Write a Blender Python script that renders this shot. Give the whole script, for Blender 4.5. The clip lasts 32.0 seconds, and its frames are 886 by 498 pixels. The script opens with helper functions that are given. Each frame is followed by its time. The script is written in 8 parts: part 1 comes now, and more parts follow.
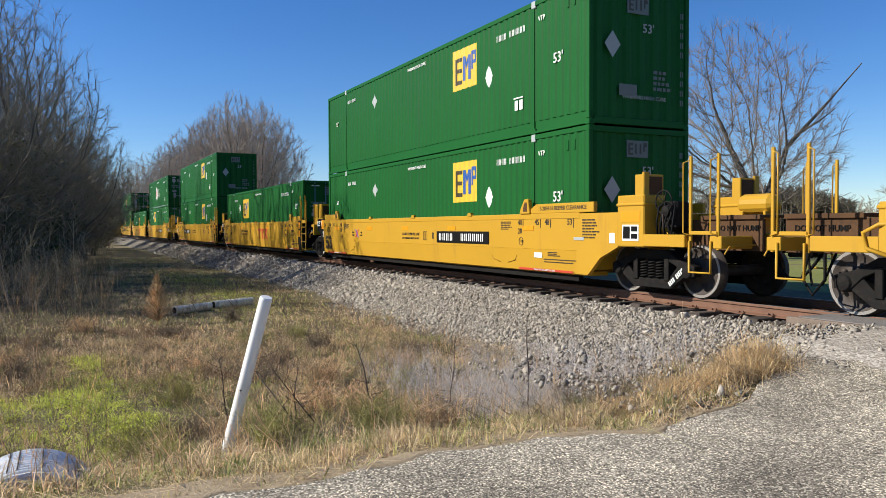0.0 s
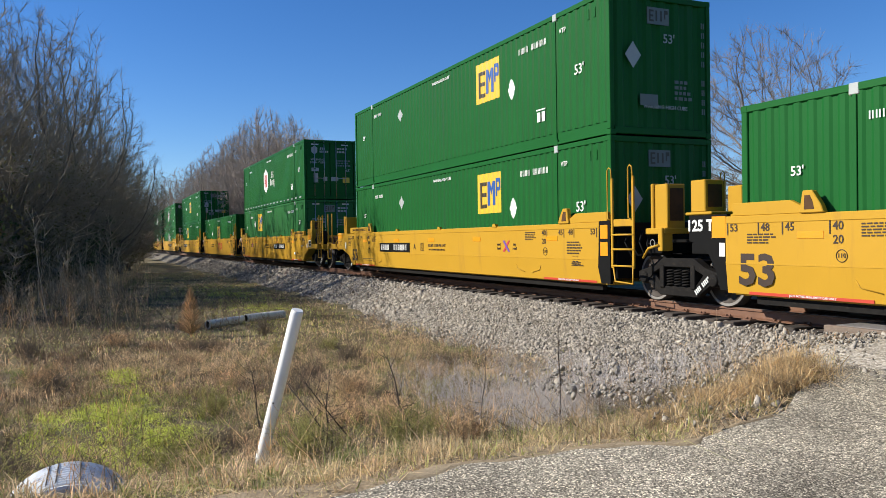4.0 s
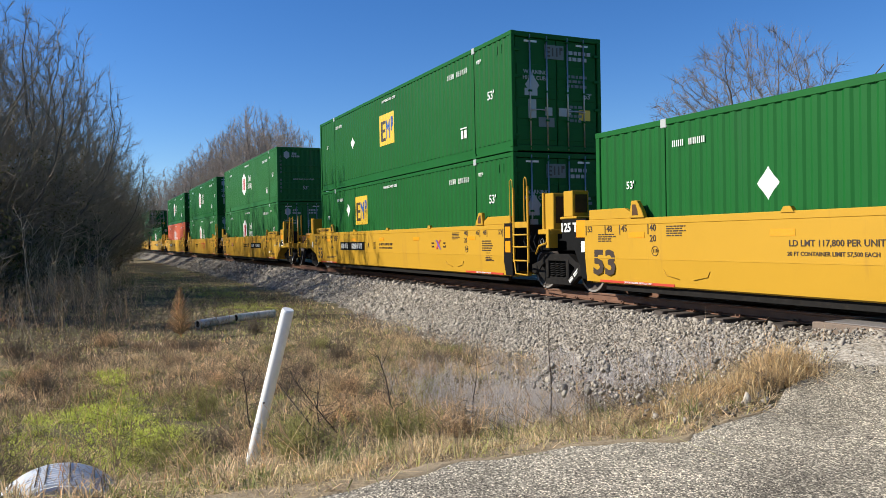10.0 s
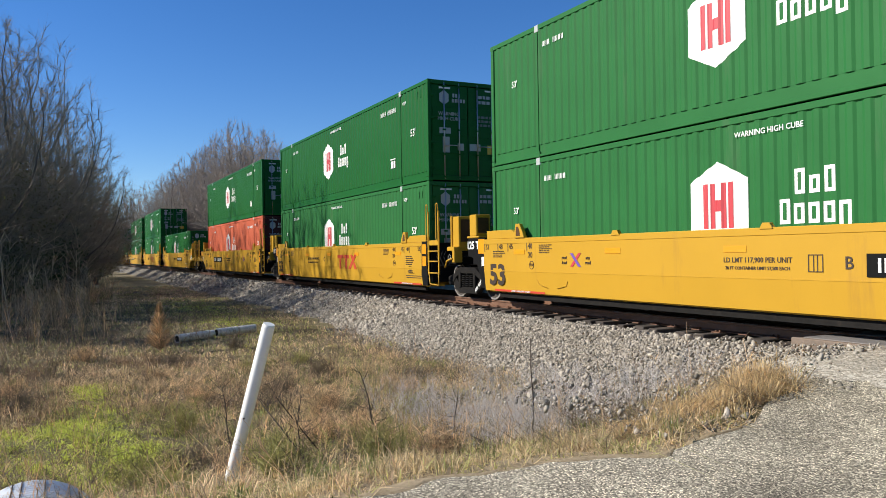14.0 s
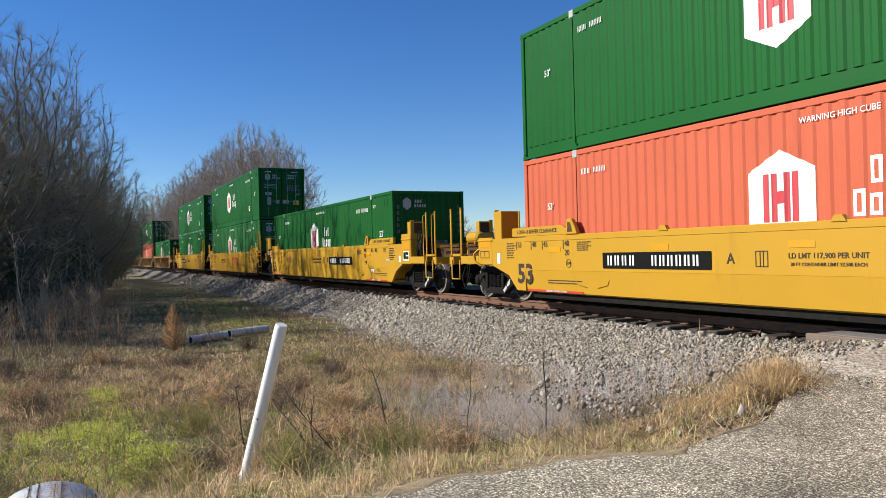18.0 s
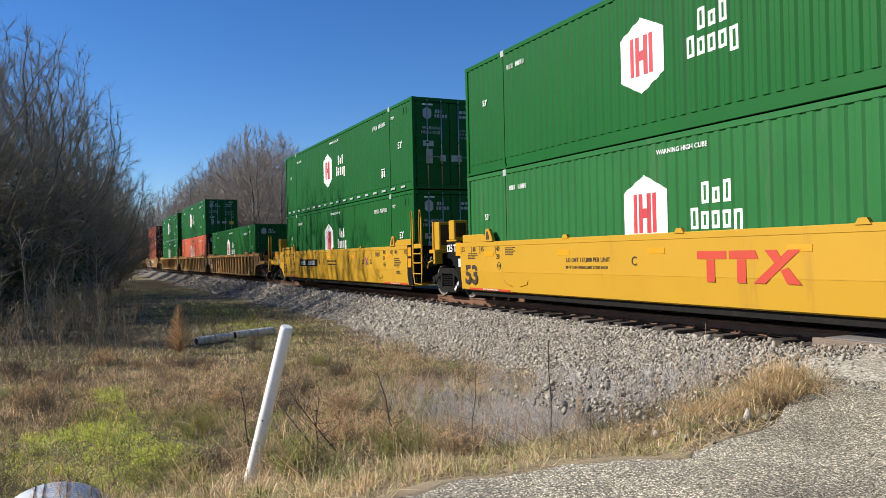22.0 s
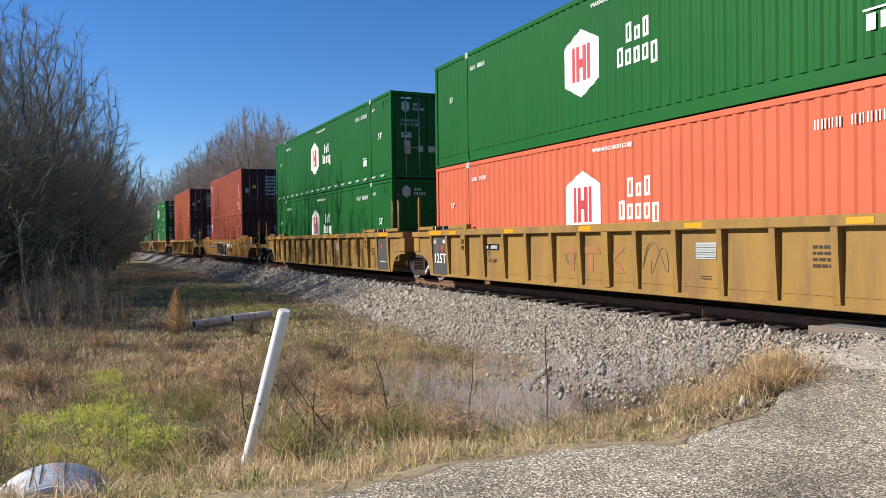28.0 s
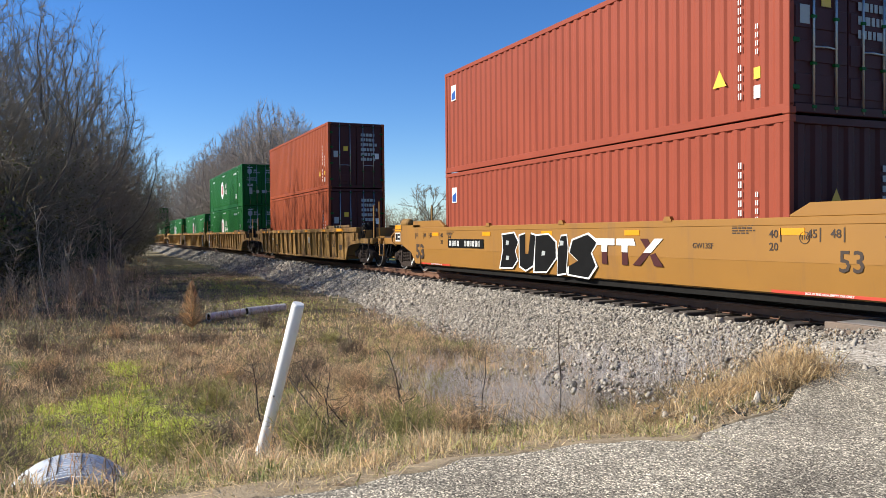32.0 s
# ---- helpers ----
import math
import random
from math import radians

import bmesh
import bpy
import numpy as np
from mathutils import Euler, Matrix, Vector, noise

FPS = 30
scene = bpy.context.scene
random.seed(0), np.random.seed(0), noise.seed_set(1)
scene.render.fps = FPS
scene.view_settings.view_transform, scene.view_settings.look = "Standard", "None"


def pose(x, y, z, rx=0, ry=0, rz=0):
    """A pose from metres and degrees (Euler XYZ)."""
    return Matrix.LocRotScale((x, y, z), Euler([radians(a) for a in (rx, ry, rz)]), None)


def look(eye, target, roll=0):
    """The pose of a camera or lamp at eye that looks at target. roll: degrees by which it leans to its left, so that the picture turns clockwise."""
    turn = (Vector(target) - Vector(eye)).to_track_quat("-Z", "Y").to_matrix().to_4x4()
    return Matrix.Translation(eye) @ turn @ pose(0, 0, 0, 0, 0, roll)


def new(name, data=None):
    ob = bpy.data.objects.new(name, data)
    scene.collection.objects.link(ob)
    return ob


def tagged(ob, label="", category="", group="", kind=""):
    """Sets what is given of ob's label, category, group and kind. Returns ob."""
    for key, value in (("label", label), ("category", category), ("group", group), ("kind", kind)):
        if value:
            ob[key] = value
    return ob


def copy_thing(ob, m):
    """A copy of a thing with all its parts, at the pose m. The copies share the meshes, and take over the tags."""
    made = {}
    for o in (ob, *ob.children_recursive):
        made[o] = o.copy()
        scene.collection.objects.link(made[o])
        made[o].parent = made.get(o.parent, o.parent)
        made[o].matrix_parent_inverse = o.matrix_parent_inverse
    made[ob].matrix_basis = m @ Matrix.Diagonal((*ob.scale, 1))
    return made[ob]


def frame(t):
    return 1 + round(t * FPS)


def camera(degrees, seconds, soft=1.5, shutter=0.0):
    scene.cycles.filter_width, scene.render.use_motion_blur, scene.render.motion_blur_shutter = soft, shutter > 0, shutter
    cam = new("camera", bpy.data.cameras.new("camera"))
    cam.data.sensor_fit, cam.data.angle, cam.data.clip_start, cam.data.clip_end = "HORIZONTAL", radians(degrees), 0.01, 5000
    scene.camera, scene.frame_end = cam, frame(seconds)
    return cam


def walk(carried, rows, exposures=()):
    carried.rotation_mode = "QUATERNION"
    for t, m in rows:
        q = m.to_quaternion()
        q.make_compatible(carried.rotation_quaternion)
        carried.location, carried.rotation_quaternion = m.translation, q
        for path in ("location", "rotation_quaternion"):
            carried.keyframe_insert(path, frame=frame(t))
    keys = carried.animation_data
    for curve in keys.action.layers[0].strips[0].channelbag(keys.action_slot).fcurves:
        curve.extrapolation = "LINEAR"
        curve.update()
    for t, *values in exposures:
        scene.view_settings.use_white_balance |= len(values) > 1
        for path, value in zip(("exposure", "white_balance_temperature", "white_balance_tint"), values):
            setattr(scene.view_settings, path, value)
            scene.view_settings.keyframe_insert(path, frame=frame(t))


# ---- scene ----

# ---------------------------------------------------------------- camera
# World: rail tops at z = 0, train runs along +X, track centre line at y = TRACK_Y.
# The camera is hand-held at one spot on the road and only turns a little.
TRACK_Y = 10.674
EYE = (0.0, 0.0, 1.232)
cam = camera(59.68, 32.0, soft=0.8)
TURNS = (  # seconds, heading left of +Y, pitch, roll
    (0.0, 63.376, -1.603, -0.171), (0.5, 63.398, -1.602, -0.049), (1.0, 63.360, -1.545, -0.020), (1.5, 63.446, -1.427, -0.068),
    (2.0, 63.721, -1.212, -0.170), (2.5, 64.224, -1.029, -0.351), (3.0, 64.790, -0.843, -0.493), (3.5, 65.263, -0.782, -0.636),
    (5.5, 66.001, -0.657, -1.380), (6.0, 65.905, -0.628, -1.418), (6.5, 65.837, -0.664, -1.449), (7.0, 65.827, -0.666, -1.433),
    (7.5, 65.820, -0.669, -1.444), (8.0, 65.713, -0.648, -1.412), (8.5, 65.453, -0.644, -1.324), (9.0, 65.087, -0.695, -1.208),
    (9.5, 64.857, -0.798, -1.135), (10.0, 64.858, -0.853, -1.111), (10.5, 65.009, -0.870, -1.104), (11.0, 65.163, -0.794, -0.955),
    (11.5, 65.175, -0.732, -0.956), (12.0, 64.969, -0.535, -0.933), (12.5, 64.545, -0.330, -0.863), (13.0, 64.056, -0.106, -0.826),
    (13.5, 63.648, 0.106, -0.761), (14.0, 63.528, 0.231, -0.885), (14.5, 63.610, 0.336, -0.875), (16.5, 64.285, 0.122, -1.117),
    (17.0, 64.276, 0.123, -1.244), (17.5, 64.331, 0.160, -1.367), (18.0, 64.359, 0.183, -1.471), (18.5, 64.400, 0.198, -1.472),
    (19.0, 64.425, 0.266, -1.407), (19.5, 64.477, 0.309, -1.414), (20.0, 64.493, 0.370, -1.372), (20.5, 64.478, 0.428, -1.268),
    (21.0, 64.501, 0.443, -1.217), (21.5, 64.579, 0.434, -1.175), (22.0, 64.767, 0.381, -1.244), (22.5, 64.910, 0.333, -1.171),
    (23.0, 64.972, 0.233, -1.119), (23.5, 64.974, 0.112, -1.084), (24.0, 64.862, -0.068, -1.045), (24.5, 64.767, -0.189, -0.970),
    (25.0, 64.689, -0.331, -0.976), (25.5, 64.628, -0.443, -0.993), (27.5, 64.453, -0.647, -0.889), (28.0, 64.636, -0.726, -0.779),
    (28.5, 64.902, -0.805, -0.785), (29.0, 65.156, -0.878, -0.793), (29.5, 65.309, -0.863, -0.713), (30.0, 65.460, -0.887, -0.708),
    (30.5, 65.575, -0.935, -0.665), (31.0, 65.683, -1.023, -0.684), (31.5, 65.692, -1.096, -0.576), (32.0, 65.653, -1.157, -0.563))
walk(cam, [(t, pose(*EYE, 90 + pitch, 0, head) @ pose(0, 0, 0, 0, 0, roll)) for t, head, pitch, roll in TURNS],
     exposures=[(0.0, 0.60, 6350, 11), (3.0, 0.60, 6350, 11), (13.0, 0.62, 6350, 11), (17.0, 0.52, 6350, 11), (20.0, 0.56, 6350, 11), (24.0, 0.58, 6350, 11), (28.0, 0.62, 6350, 11), (30.5, 0.78, 6350, 11), (32.0, 0.76, 6350, 11)])

# ---------------------------------------------------------------- world and sun
SUN_AZ, SUN_EL = radians(206), radians(32)   # azimuth measured from +Y clockwise (towards +X)
world = bpy.data.worlds.new("world")
scene.world = world
world.use_nodes = True
wn = world.node_tree
wn.nodes.clear()
sky = wn.nodes.new("ShaderNodeTexSky")
sky.sky_type = 'NISHITA'
sky.sun_disc = False
sky.sun_elevation = SUN_EL
sky.sun_rotation = SUN_AZ
sky.altitude = 50
sky.air_density = 0.9
sky.dust_density = 0.0
sky.ozone_density = 5.0
bg = wn.nodes.new("ShaderNodeBackground")
bg.inputs["Strength"].default_value = 0.088
wo = wn.nodes.new("ShaderNodeOutputWorld")
sat = wn.nodes.new("ShaderNodeHueSaturation")
sat.inputs["Saturation"].default_value = 1.21
sat.inputs["Hue"].default_value = 0.508
wn.links.new(sky.outputs[0], sat.inputs["Color"])
wn.links.new(sat.outputs[0], bg.inputs[0])
wn.links.new(bg.outputs[0], wo.inputs[0])
sun_data = bpy.data.lights.new("sun", 'SUN')
sun_data.energy = 5.0
sun_data.angle = radians(0.53)
sun_data.color = (1.0, 0.935, 0.80)
sun = new("sun", sun_data)
sun_dir = Vector((math.sin(SUN_AZ) * math.cos(SUN_EL), math.cos(SUN_AZ) * math.cos(SUN_EL), math.sin(SUN_EL)))
sun.matrix_world = look(sun_dir * 50, (0, 0, 0))

# ---------------------------------------------------------------- materials
MATS = {}


def mat(name, base, rough=0.6, metal=0.0, vary=0.15, scale=3.0, fine=40.0, bump=0.1, dirt=None, dirt_amount=0.0, streak=False,
        island=0.0, rand=0.0, spec=0.5, coords="Object", thin=0.0):
    """A node material: base colour with two scales of variation, optional dirt and vertical streaks, fine bump."""
    if name in MATS:
        return MATS[name]
    m = bpy.data.materials.new(name)
    m.use_nodes = True
    nt = m.node_tree
    n, l = nt.nodes, nt.links
    bsdf = n["Principled BSDF"]
    tc = n.new("ShaderNodeTexCoord")
    mp = n.new("ShaderNodeMapping")
    l.new(tc.outputs[coords], mp.inputs["Vector"])

    def noise_node(sc, detail, vec, rough_n=0.6):
        t = n.new("ShaderNodeTexNoise")
        t.inputs["Scale"].default_value = sc
        t.inputs["Detail"].default_value = detail
        t.inputs["Roughness"].default_value = rough_n
        l.new(vec, t.inputs["Vector"])
        return t.outputs["Fac"]

    def ramp(fac, lo, hi, a, b):
        r = n.new("ShaderNodeMapRange")
        r.inputs["From Min"].default_value, r.inputs["From Max"].default_value = lo, hi
        r.inputs["To Min"].default_value, r.inputs["To Max"].default_value = a, b
        l.new(fac, r.inputs["Value"])
        return r.outputs["Result"]

    def mix(fac, a, b, mode="MIX"):
        x = n.new("ShaderNodeMix")
        x.data_type, x.blend_type = "RGBA", mode
        if isinstance(fac, float):
            x.inputs[0].default_value = fac
        else:
            l.new(fac, x.inputs[0])
        for s, v in ((6, a), (7, b)):
            if isinstance(v, tuple):
                x.inputs[s].default_value = (*v, 1)
            else:
                l.new(v, x.inputs[s])
        return x.outputs[2]

    big = noise_node(scale, 5, mp.outputs[0])
    small = noise_node(fine, 4, mp.outputs[0])
    dark = tuple(c * (1 - vary) for c in base)
    lite = tuple(min(1, c * (1 + vary)) for c in base)
    col = mix(ramp(big, 0.3, 0.7, 0, 1), dark, lite)
    col = mix(ramp(small, 0.3, 0.7, 0, 1), col, mix(0.5, col, lite), "MIX")
    if dirt:
        vec = mp.outputs[0]
        if streak:
            m2 = n.new("ShaderNodeMapping")
            m2.inputs["Scale"].default_value = (1.0, 1.0, 0.12)
            l.new(tc.outputs[coords], m2.inputs["Vector"])
            vec = m2.outputs[0]
        d = noise_node(scale * 2.2, 6, vec, 0.7)
        col = mix(ramp(d, 0.62 - dirt_amount * 0.5, 0.85 - dirt_amount * 0.3, 0, 0.9), col, dirt)
    if island or rand:
        if island:
            g = n.new("ShaderNodeNewGeometry")
            rnd, amt = g.outputs["Random Per Island"], island
        else:
            g = n.new("ShaderNodeObjectInfo")
            rnd, amt = g.outputs["Random"], rand
        hs = n.new("ShaderNodeHueSaturation")
        l.new(ramp(rnd, 0, 1, 1 - amt, 1 + amt), hs.inputs["Value"])
        l.new(col, hs.inputs["Color"])
        col = hs.outputs[0]
    l.new(col, bsdf.inputs["Base Color"])
    l.new(ramp(small, 0.2, 0.8, max(0.02, rough - 0.1), min(1, rough + 0.1)), bsdf.inputs["Roughness"])
    bsdf.inputs["Metallic"].default_value = metal
    bsdf.inputs["Specular IOR Level"].default_value = spec
    if bump:
        b = n.new("ShaderNodeBump")
        b.inputs["Strength"].default_value = bump
        b.inputs["Distance"].default_value = 0.02
        l.new(small, b.inputs["Height"])
        l.new(b.outputs[0], bsdf.inputs["Normal"])
    if thin:
        # light passes through thin leaves and blades
        tr, mx = n.new("ShaderNodeBsdfTranslucent"), n.new("ShaderNodeMixShader")
        mx.inputs[0].default_value = thin
        l.new(bsdf.inputs["Base Color"].links[0].from_socket, tr.inputs["Color"])
        l.new(bsdf.outputs[0], mx.inputs[1])
        l.new(tr.outputs[0], mx.inputs[2])
        l.new(mx.outputs[0], n["Material Output"].inputs["Surface"])
    MATS[name] = m
    return m


YELLOW = mat("yellow_paint", (0.44, 0.247, 0.021), 0.45, vary=0.05, scale=0.8, bump=0.03, dirt=(0.288, 0.144, 0.036), dirt_amount=0.03, streak=True, spec=0.2)
OLDYELLOW = mat("weathered_yellow_paint", (0.245, 0.134, 0.019), 0.66, vary=0.13, scale=0.9, bump=0.06, dirt=(0.12, 0.06, 0.028), dirt_amount=0.33, streak=True)
RUSTYELLOW = mat("rusty_yellow_paint", (0.235, 0.122, 0.02), 0.72, vary=0.18, scale=0.8, bump=0.08, dirt=(0.0792, 0.036, 0.018), dirt_amount=0.34, streak=True)
GOLD = mat("gold_paint", (0.245, 0.110, 0.010), 0.6, vary=0.1, scale=0.7, bump=0.04, dirt=(0.144, 0.072, 0.0288), dirt_amount=0.15, streak=True)
ORANGE_TAPE = mat("orange_reflector", (0.68, 0.264, 0.008), 0.35, vary=0.05, bump=0)
GREEN = mat("green_paint", (0.0092, 0.090, 0.018), 0.5, vary=0.10, scale=0.5, bump=0.03, dirt=(0.022, 0.075, 0.03), dirt_amount=0.08, streak=True, spec=0.10)
GREEN2 = mat("faded_green_paint", (0.021, 0.118, 0.032), 0.55, vary=0.1, scale=0.7, bump=0.03, dirt=(0.08, 0.13, 0.07), dirt_amount=0.10, streak=True, spec=0.10)
ORANGE = mat("orange_red_paint", (0.48, 0.112, 0.058), 0.5, vary=0.08, scale=0.7, bump=0.03, dirt=(0.243, 0.0532, 0.0304), dirt_amount=0.05, streak=True, spec=0.12)
RED = mat("faded_red_paint", (0.25, 0.056, 0.031), 0.55, vary=0.1, scale=0.6, bump=0.03, dirt=(0.213, 0.038, 0.0228), dirt_amount=0.1, streak=True, spec=0.12)
RUSTRED = mat("rust_red_paint", (0.258, 0.057, 0.0213), 0.55, vary=0.12, scale=0.6, bump=0.03, dirt=(0.122, 0.0342, 0.0228), dirt_amount=0.12, streak=True, spec=0.12)
# Colours a mark, and red and orange container ends with their shade put in.
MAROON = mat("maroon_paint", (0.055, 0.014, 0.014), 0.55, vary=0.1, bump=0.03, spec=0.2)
WHITE = mat("white_marking", (0.702, 0.702, 0.666), 0.55, vary=0.06, bump=0)
GREYMARK = mat("grey_marking", (0.336, 0.36, 0.352), 0.55, vary=0.06, bump=0)
# Brown that carries the shade of recesses and sunless sides in its colour.
SHADEDBROWN = mat("shaded_brown_steel", (0.075, 0.0375, 0.0165), 0.7, vary=0.25, scale=3, bump=0.08, dirt=(0.0375, 0.0225, 0.015), dirt_amount=0.2, spec=0.15)
BLACK = mat("black_paint", (0.008, 0.008, 0.008), 0.6, vary=0.2, bump=0.02, spec=0.06)
FADEDBLACK = mat("faded_black_panel", (0.042, 0.040, 0.040), 0.65, vary=0.2, scale=1.5, bump=0.03, dirt=(0.12, 0.10, 0.08), dirt_amount=0.15, streak=True)
FADEDRED = mat("faded_red_marking", (0.245, 0.105, 0.03), 0.65, vary=0.2, scale=2, bump=0.02)
BROWNMARK = mat("dark_brown_marking", (0.028, 0.014, 0.007), 0.6, vary=0.1, bump=0)
MARKRED = mat("red_marking", (0.44, 0.04, 0.016), 0.5, vary=0.06, bump=0)
LOGOYELLOW = mat("logo_yellow", (0.664, 0.416, 0.024), 0.45, vary=0.04, bump=0)
LOGOBLUE = mat("logo_blue", (0.012, 0.075, 0.30), 0.45, vary=0.04, bump=0)
LOGODARK = mat("logo_dark", (0.04, 0.028, 0.0096), 0.45, vary=0.04, bump=0)
PINK = mat("logo_red", (0.44, 0.04, 0.048), 0.45, vary=0.04, bump=0)
PURPLE = mat("logo_violet", (0.128, 0.064, 0.32), 0.45, vary=0.04, bump=0)
DARKSTEEL = mat("dark_greasy_steel", (0.0125, 0.0115, 0.0108), 0.7, vary=0.3, scale=6, bump=0.15, dirt=(0.045, 0.036, 0.027), dirt_amount=0.12, spec=0.08)
OLDSTEEL = mat("dusty_brown_steel", (0.040, 0.030, 0.025), 0.75, vary=0.3, scale=6, bump=0.15, dirt=(0.085, 0.062, 0.05), dirt_amount=0.2, spec=0.1)
WHEELSTEEL = mat("wheel_steel", (0.045, 0.036, 0.031), 0.6, vary=0.35, scale=5, bump=0.1, dirt=(0.10, 0.082, 0.068), dirt_amount=0.12, spec=0.2)
TREAD = mat("polished_wheel_rim", (0.26, 0.24, 0.22), 0.45, metal=0.3, vary=0.2, scale=6, bump=0.02)
CHROME = mat("galvanised_steel", (0.4, 0.4, 0.4), 0.4, metal=0.8, vary=0.1, bump=0.02)
RAIL = mat("rusty_rail_steel", (0.15, 0.075, 0.045), 0.6, metal=0.2, vary=0.25, scale=4, bump=0.1)
RAILTOP = mat("polished_rail_head", (0.22, 0.19, 0.17), 0.45, metal=0.6, vary=0.1, bump=0.0)
TIE = mat("creosoted_tie_wood", (0.044, 0.0336, 0.0264), 0.85, vary=0.35, scale=7, bump=0.4, rand=0.35)
STONE = mat("grey_ballast_stone", (0.262, 0.234, 0.194), 0.9, vary=0.3, scale=9, bump=0.1, island=0.5, spec=0.2)
STONEP = mat("ballast_stone_piece", (0.29, 0.26, 0.215), 0.85, vary=0.3, scale=9, bump=0.3, rand=0.3)

# ---------------------------------------------------------------- mesh helpers
def part(name, bm, material, parent=None, label=""):
    """Link a bmesh as one mesh object under a thing or a part."""
    me = bpy.data.meshes.new(name)
    bm.to_mesh(me)
    bm.free()
    me.materials.append(material)
    return link(name, me, parent, label)


def link(name, me, parent=None, label=""):
    ob = new(name, me)
    ob.parent = parent
    if label:
        ob["label"] = label
    return ob


def thing(name, label, category, group="", m=None, kind=""):
    ob = new(name)
    ob.empty_display_size = 0.3
    if m is not None:
        ob.matrix_basis = m
    return tagged(ob, label, category, group, kind)


def pydata(name, verts, faces, material, smooth=False):
    me = bpy.data.meshes.new(name)
    me.from_pydata(verts, [], faces)
    me.update()
    me.materials.append(material)
    if smooth:
        me.shade_smooth()
    return me


def box(bm, x0, x1, y0, y1, z0, z1):
    v = [bm.verts.new(p) for p in ((x0, y0, z0), (x1, y0, z0), (x1, y1, z0), (x0, y1, z0), (x0, y0, z1), (x1, y0, z1), (x1, y1, z1), (x0, y1, z1))]
    for f in ((0, 3, 2, 1), (4, 5, 6, 7), (0, 1, 5, 4), (1, 2, 6, 5), (2, 3, 7, 6), (3, 0, 4, 7)):
        bm.faces.new([v[i] for i in f])
    return bm


def bevelled(bm, w=0.01):
    bmesh.ops.bevel(bm, geom=list(bm.edges), offset=w, segments=1, affect='EDGES', clamp_overlap=True)
    return bm


def boxes(*specs, bevel=0.0):
    bm = bmesh.new()
    for s in specs:
        box(bm, *s)
    return bevelled(bm, bevel) if bevel else bm


def prism(poly, y0, y1, bm=None, bevel=0.0):
    """A plate with outline poly in (x, z), from y0 to y1."""
    bm = bm or bmesh.new()
    a = [bm.verts.new((x, y0, z)) for x, z in poly]
    b = [bm.verts.new((x, y1, z)) for x, z in poly]
    bm.faces.new(a)
    bm.faces.new(b[::-1])
    k = len(poly)
    for i in range(k):
        bm.faces.new((a[i], b[i], b[(i + 1) % k], a[(i + 1) % k]))
    bmesh.ops.recalc_face_normals(bm, faces=bm.faces)
    if bevel:
        bevelled(bm, bevel)
    return bm


def tube(bm, pts, r, n=6, cap=True):
    """A round bar through the points."""
    pts = [Vector(p) for p in pts]
    rings = []
    for i, p in enumerate(pts):
        d = (pts[min(i + 1, len(pts) - 1)] - pts[max(i - 1, 0)]).normalized()
        u = d.orthogonal().normalized() if i == 0 else (u - u.dot(d) * d).normalized()
        w = d.cross(u)
        rr = r[i] if isinstance(r, (list, tuple)) else r
        rings.append([bm.verts.new(p + rr * (math.cos(6.2832 * k / n) * u + math.sin(6.2832 * k / n) * w)) for k in range(n)])
    for a, b in zip(rings, rings[1:]):
        for k in range(n):
            f = bm.faces.new((a[k], a[(k + 1) % n], b[(k + 1) % n], b[k]))
            f.smooth = True
    if cap:
        bm.faces.new(rings[0][::-1])
        bm.faces.new(rings[-1])
    return bm


def bar(pts, r, n=6):
    return tube(bmesh.new(), pts, r, n)


def lathe(profile, n=20, axis="Y", bm=None, x=0, y=0, z=0):
    """Spin (radius, along) pairs about an axis."""
    bm = bm or bmesh.new()
    rings = []
    for r, a in profile:
        ring = []
        for k in range(n):
            c, s = math.cos(6.2832 * k / n), math.sin(6.2832 * k / n)
            p = {"Y": (r * c, a, r * s), "X": (a, r * c, r * s), "Z": (r * c, r * s, a)}[axis]
            ring.append(bm.verts.new((p[0] + x, p[1] + y, p[2] + z)))
        rings.append(ring)
    for a, b in zip(rings, rings[1:]):
        for k in range(n):
            bm.faces.new((a[k], a[(k + 1) % n], b[(k + 1) % n], b[k]))
    bm.faces.new(rings[0][::-1])
    bm.faces.new(rings[-1])
    bmesh.ops.recalc_face_normals(bm, faces=bm.faces)
    return bm


TEXTS = {}


def text_mesh(s, size, material, bold=0.010):
    """Letters as a thin mesh, standing in the XZ plane, centred, facing -Y."""
    key = (s, size, material.name, bold)
    if key not in TEXTS:
        cu = bpy.data.curves.new("letters", 'FONT')
        cu.body, cu.size, cu.extrude = s, size, 0.003
        cu.align_x, cu.align_y = 'CENTER', 'CENTER'
        cu.resolution_u = 2
        cu.offset = size * bold
        ob = bpy.data.objects.new("letters", cu)
        scene.collection.objects.link(ob)
        me = bpy.data.meshes.new_from_object(ob.evaluated_get(bpy.context.evaluated_depsgraph_get()))
        bpy.data.objects.remove(ob)
        bpy.data.curves.remove(cu)
        me.transform(Matrix.Rotation(radians(90), 4, 'X'))
        me.materials.clear()
        me.materials.append(material)
        me.name = "lettering"
        TEXTS[key] = me
    return TEXTS[key]


def letters(s, size, material, parent, x, y, z, rz=0, name="lettering", wide=1.0, bold=0.010):
    ob = link(name, text_mesh(s, size, material, bold), parent)
    ob.matrix_basis = pose(x, y, z, 0, 0, rz) @ Matrix.Diagonal((wide, 1, 1, 1))
    return ob

# ---------------------------------------------------------------- terrain
ROAD_EDGE = -4.75


def smooth(a, b, v):
    t = np.clip((v - a) / (b - a), 0, 1)
    return t * t * (3 - 2 * t)


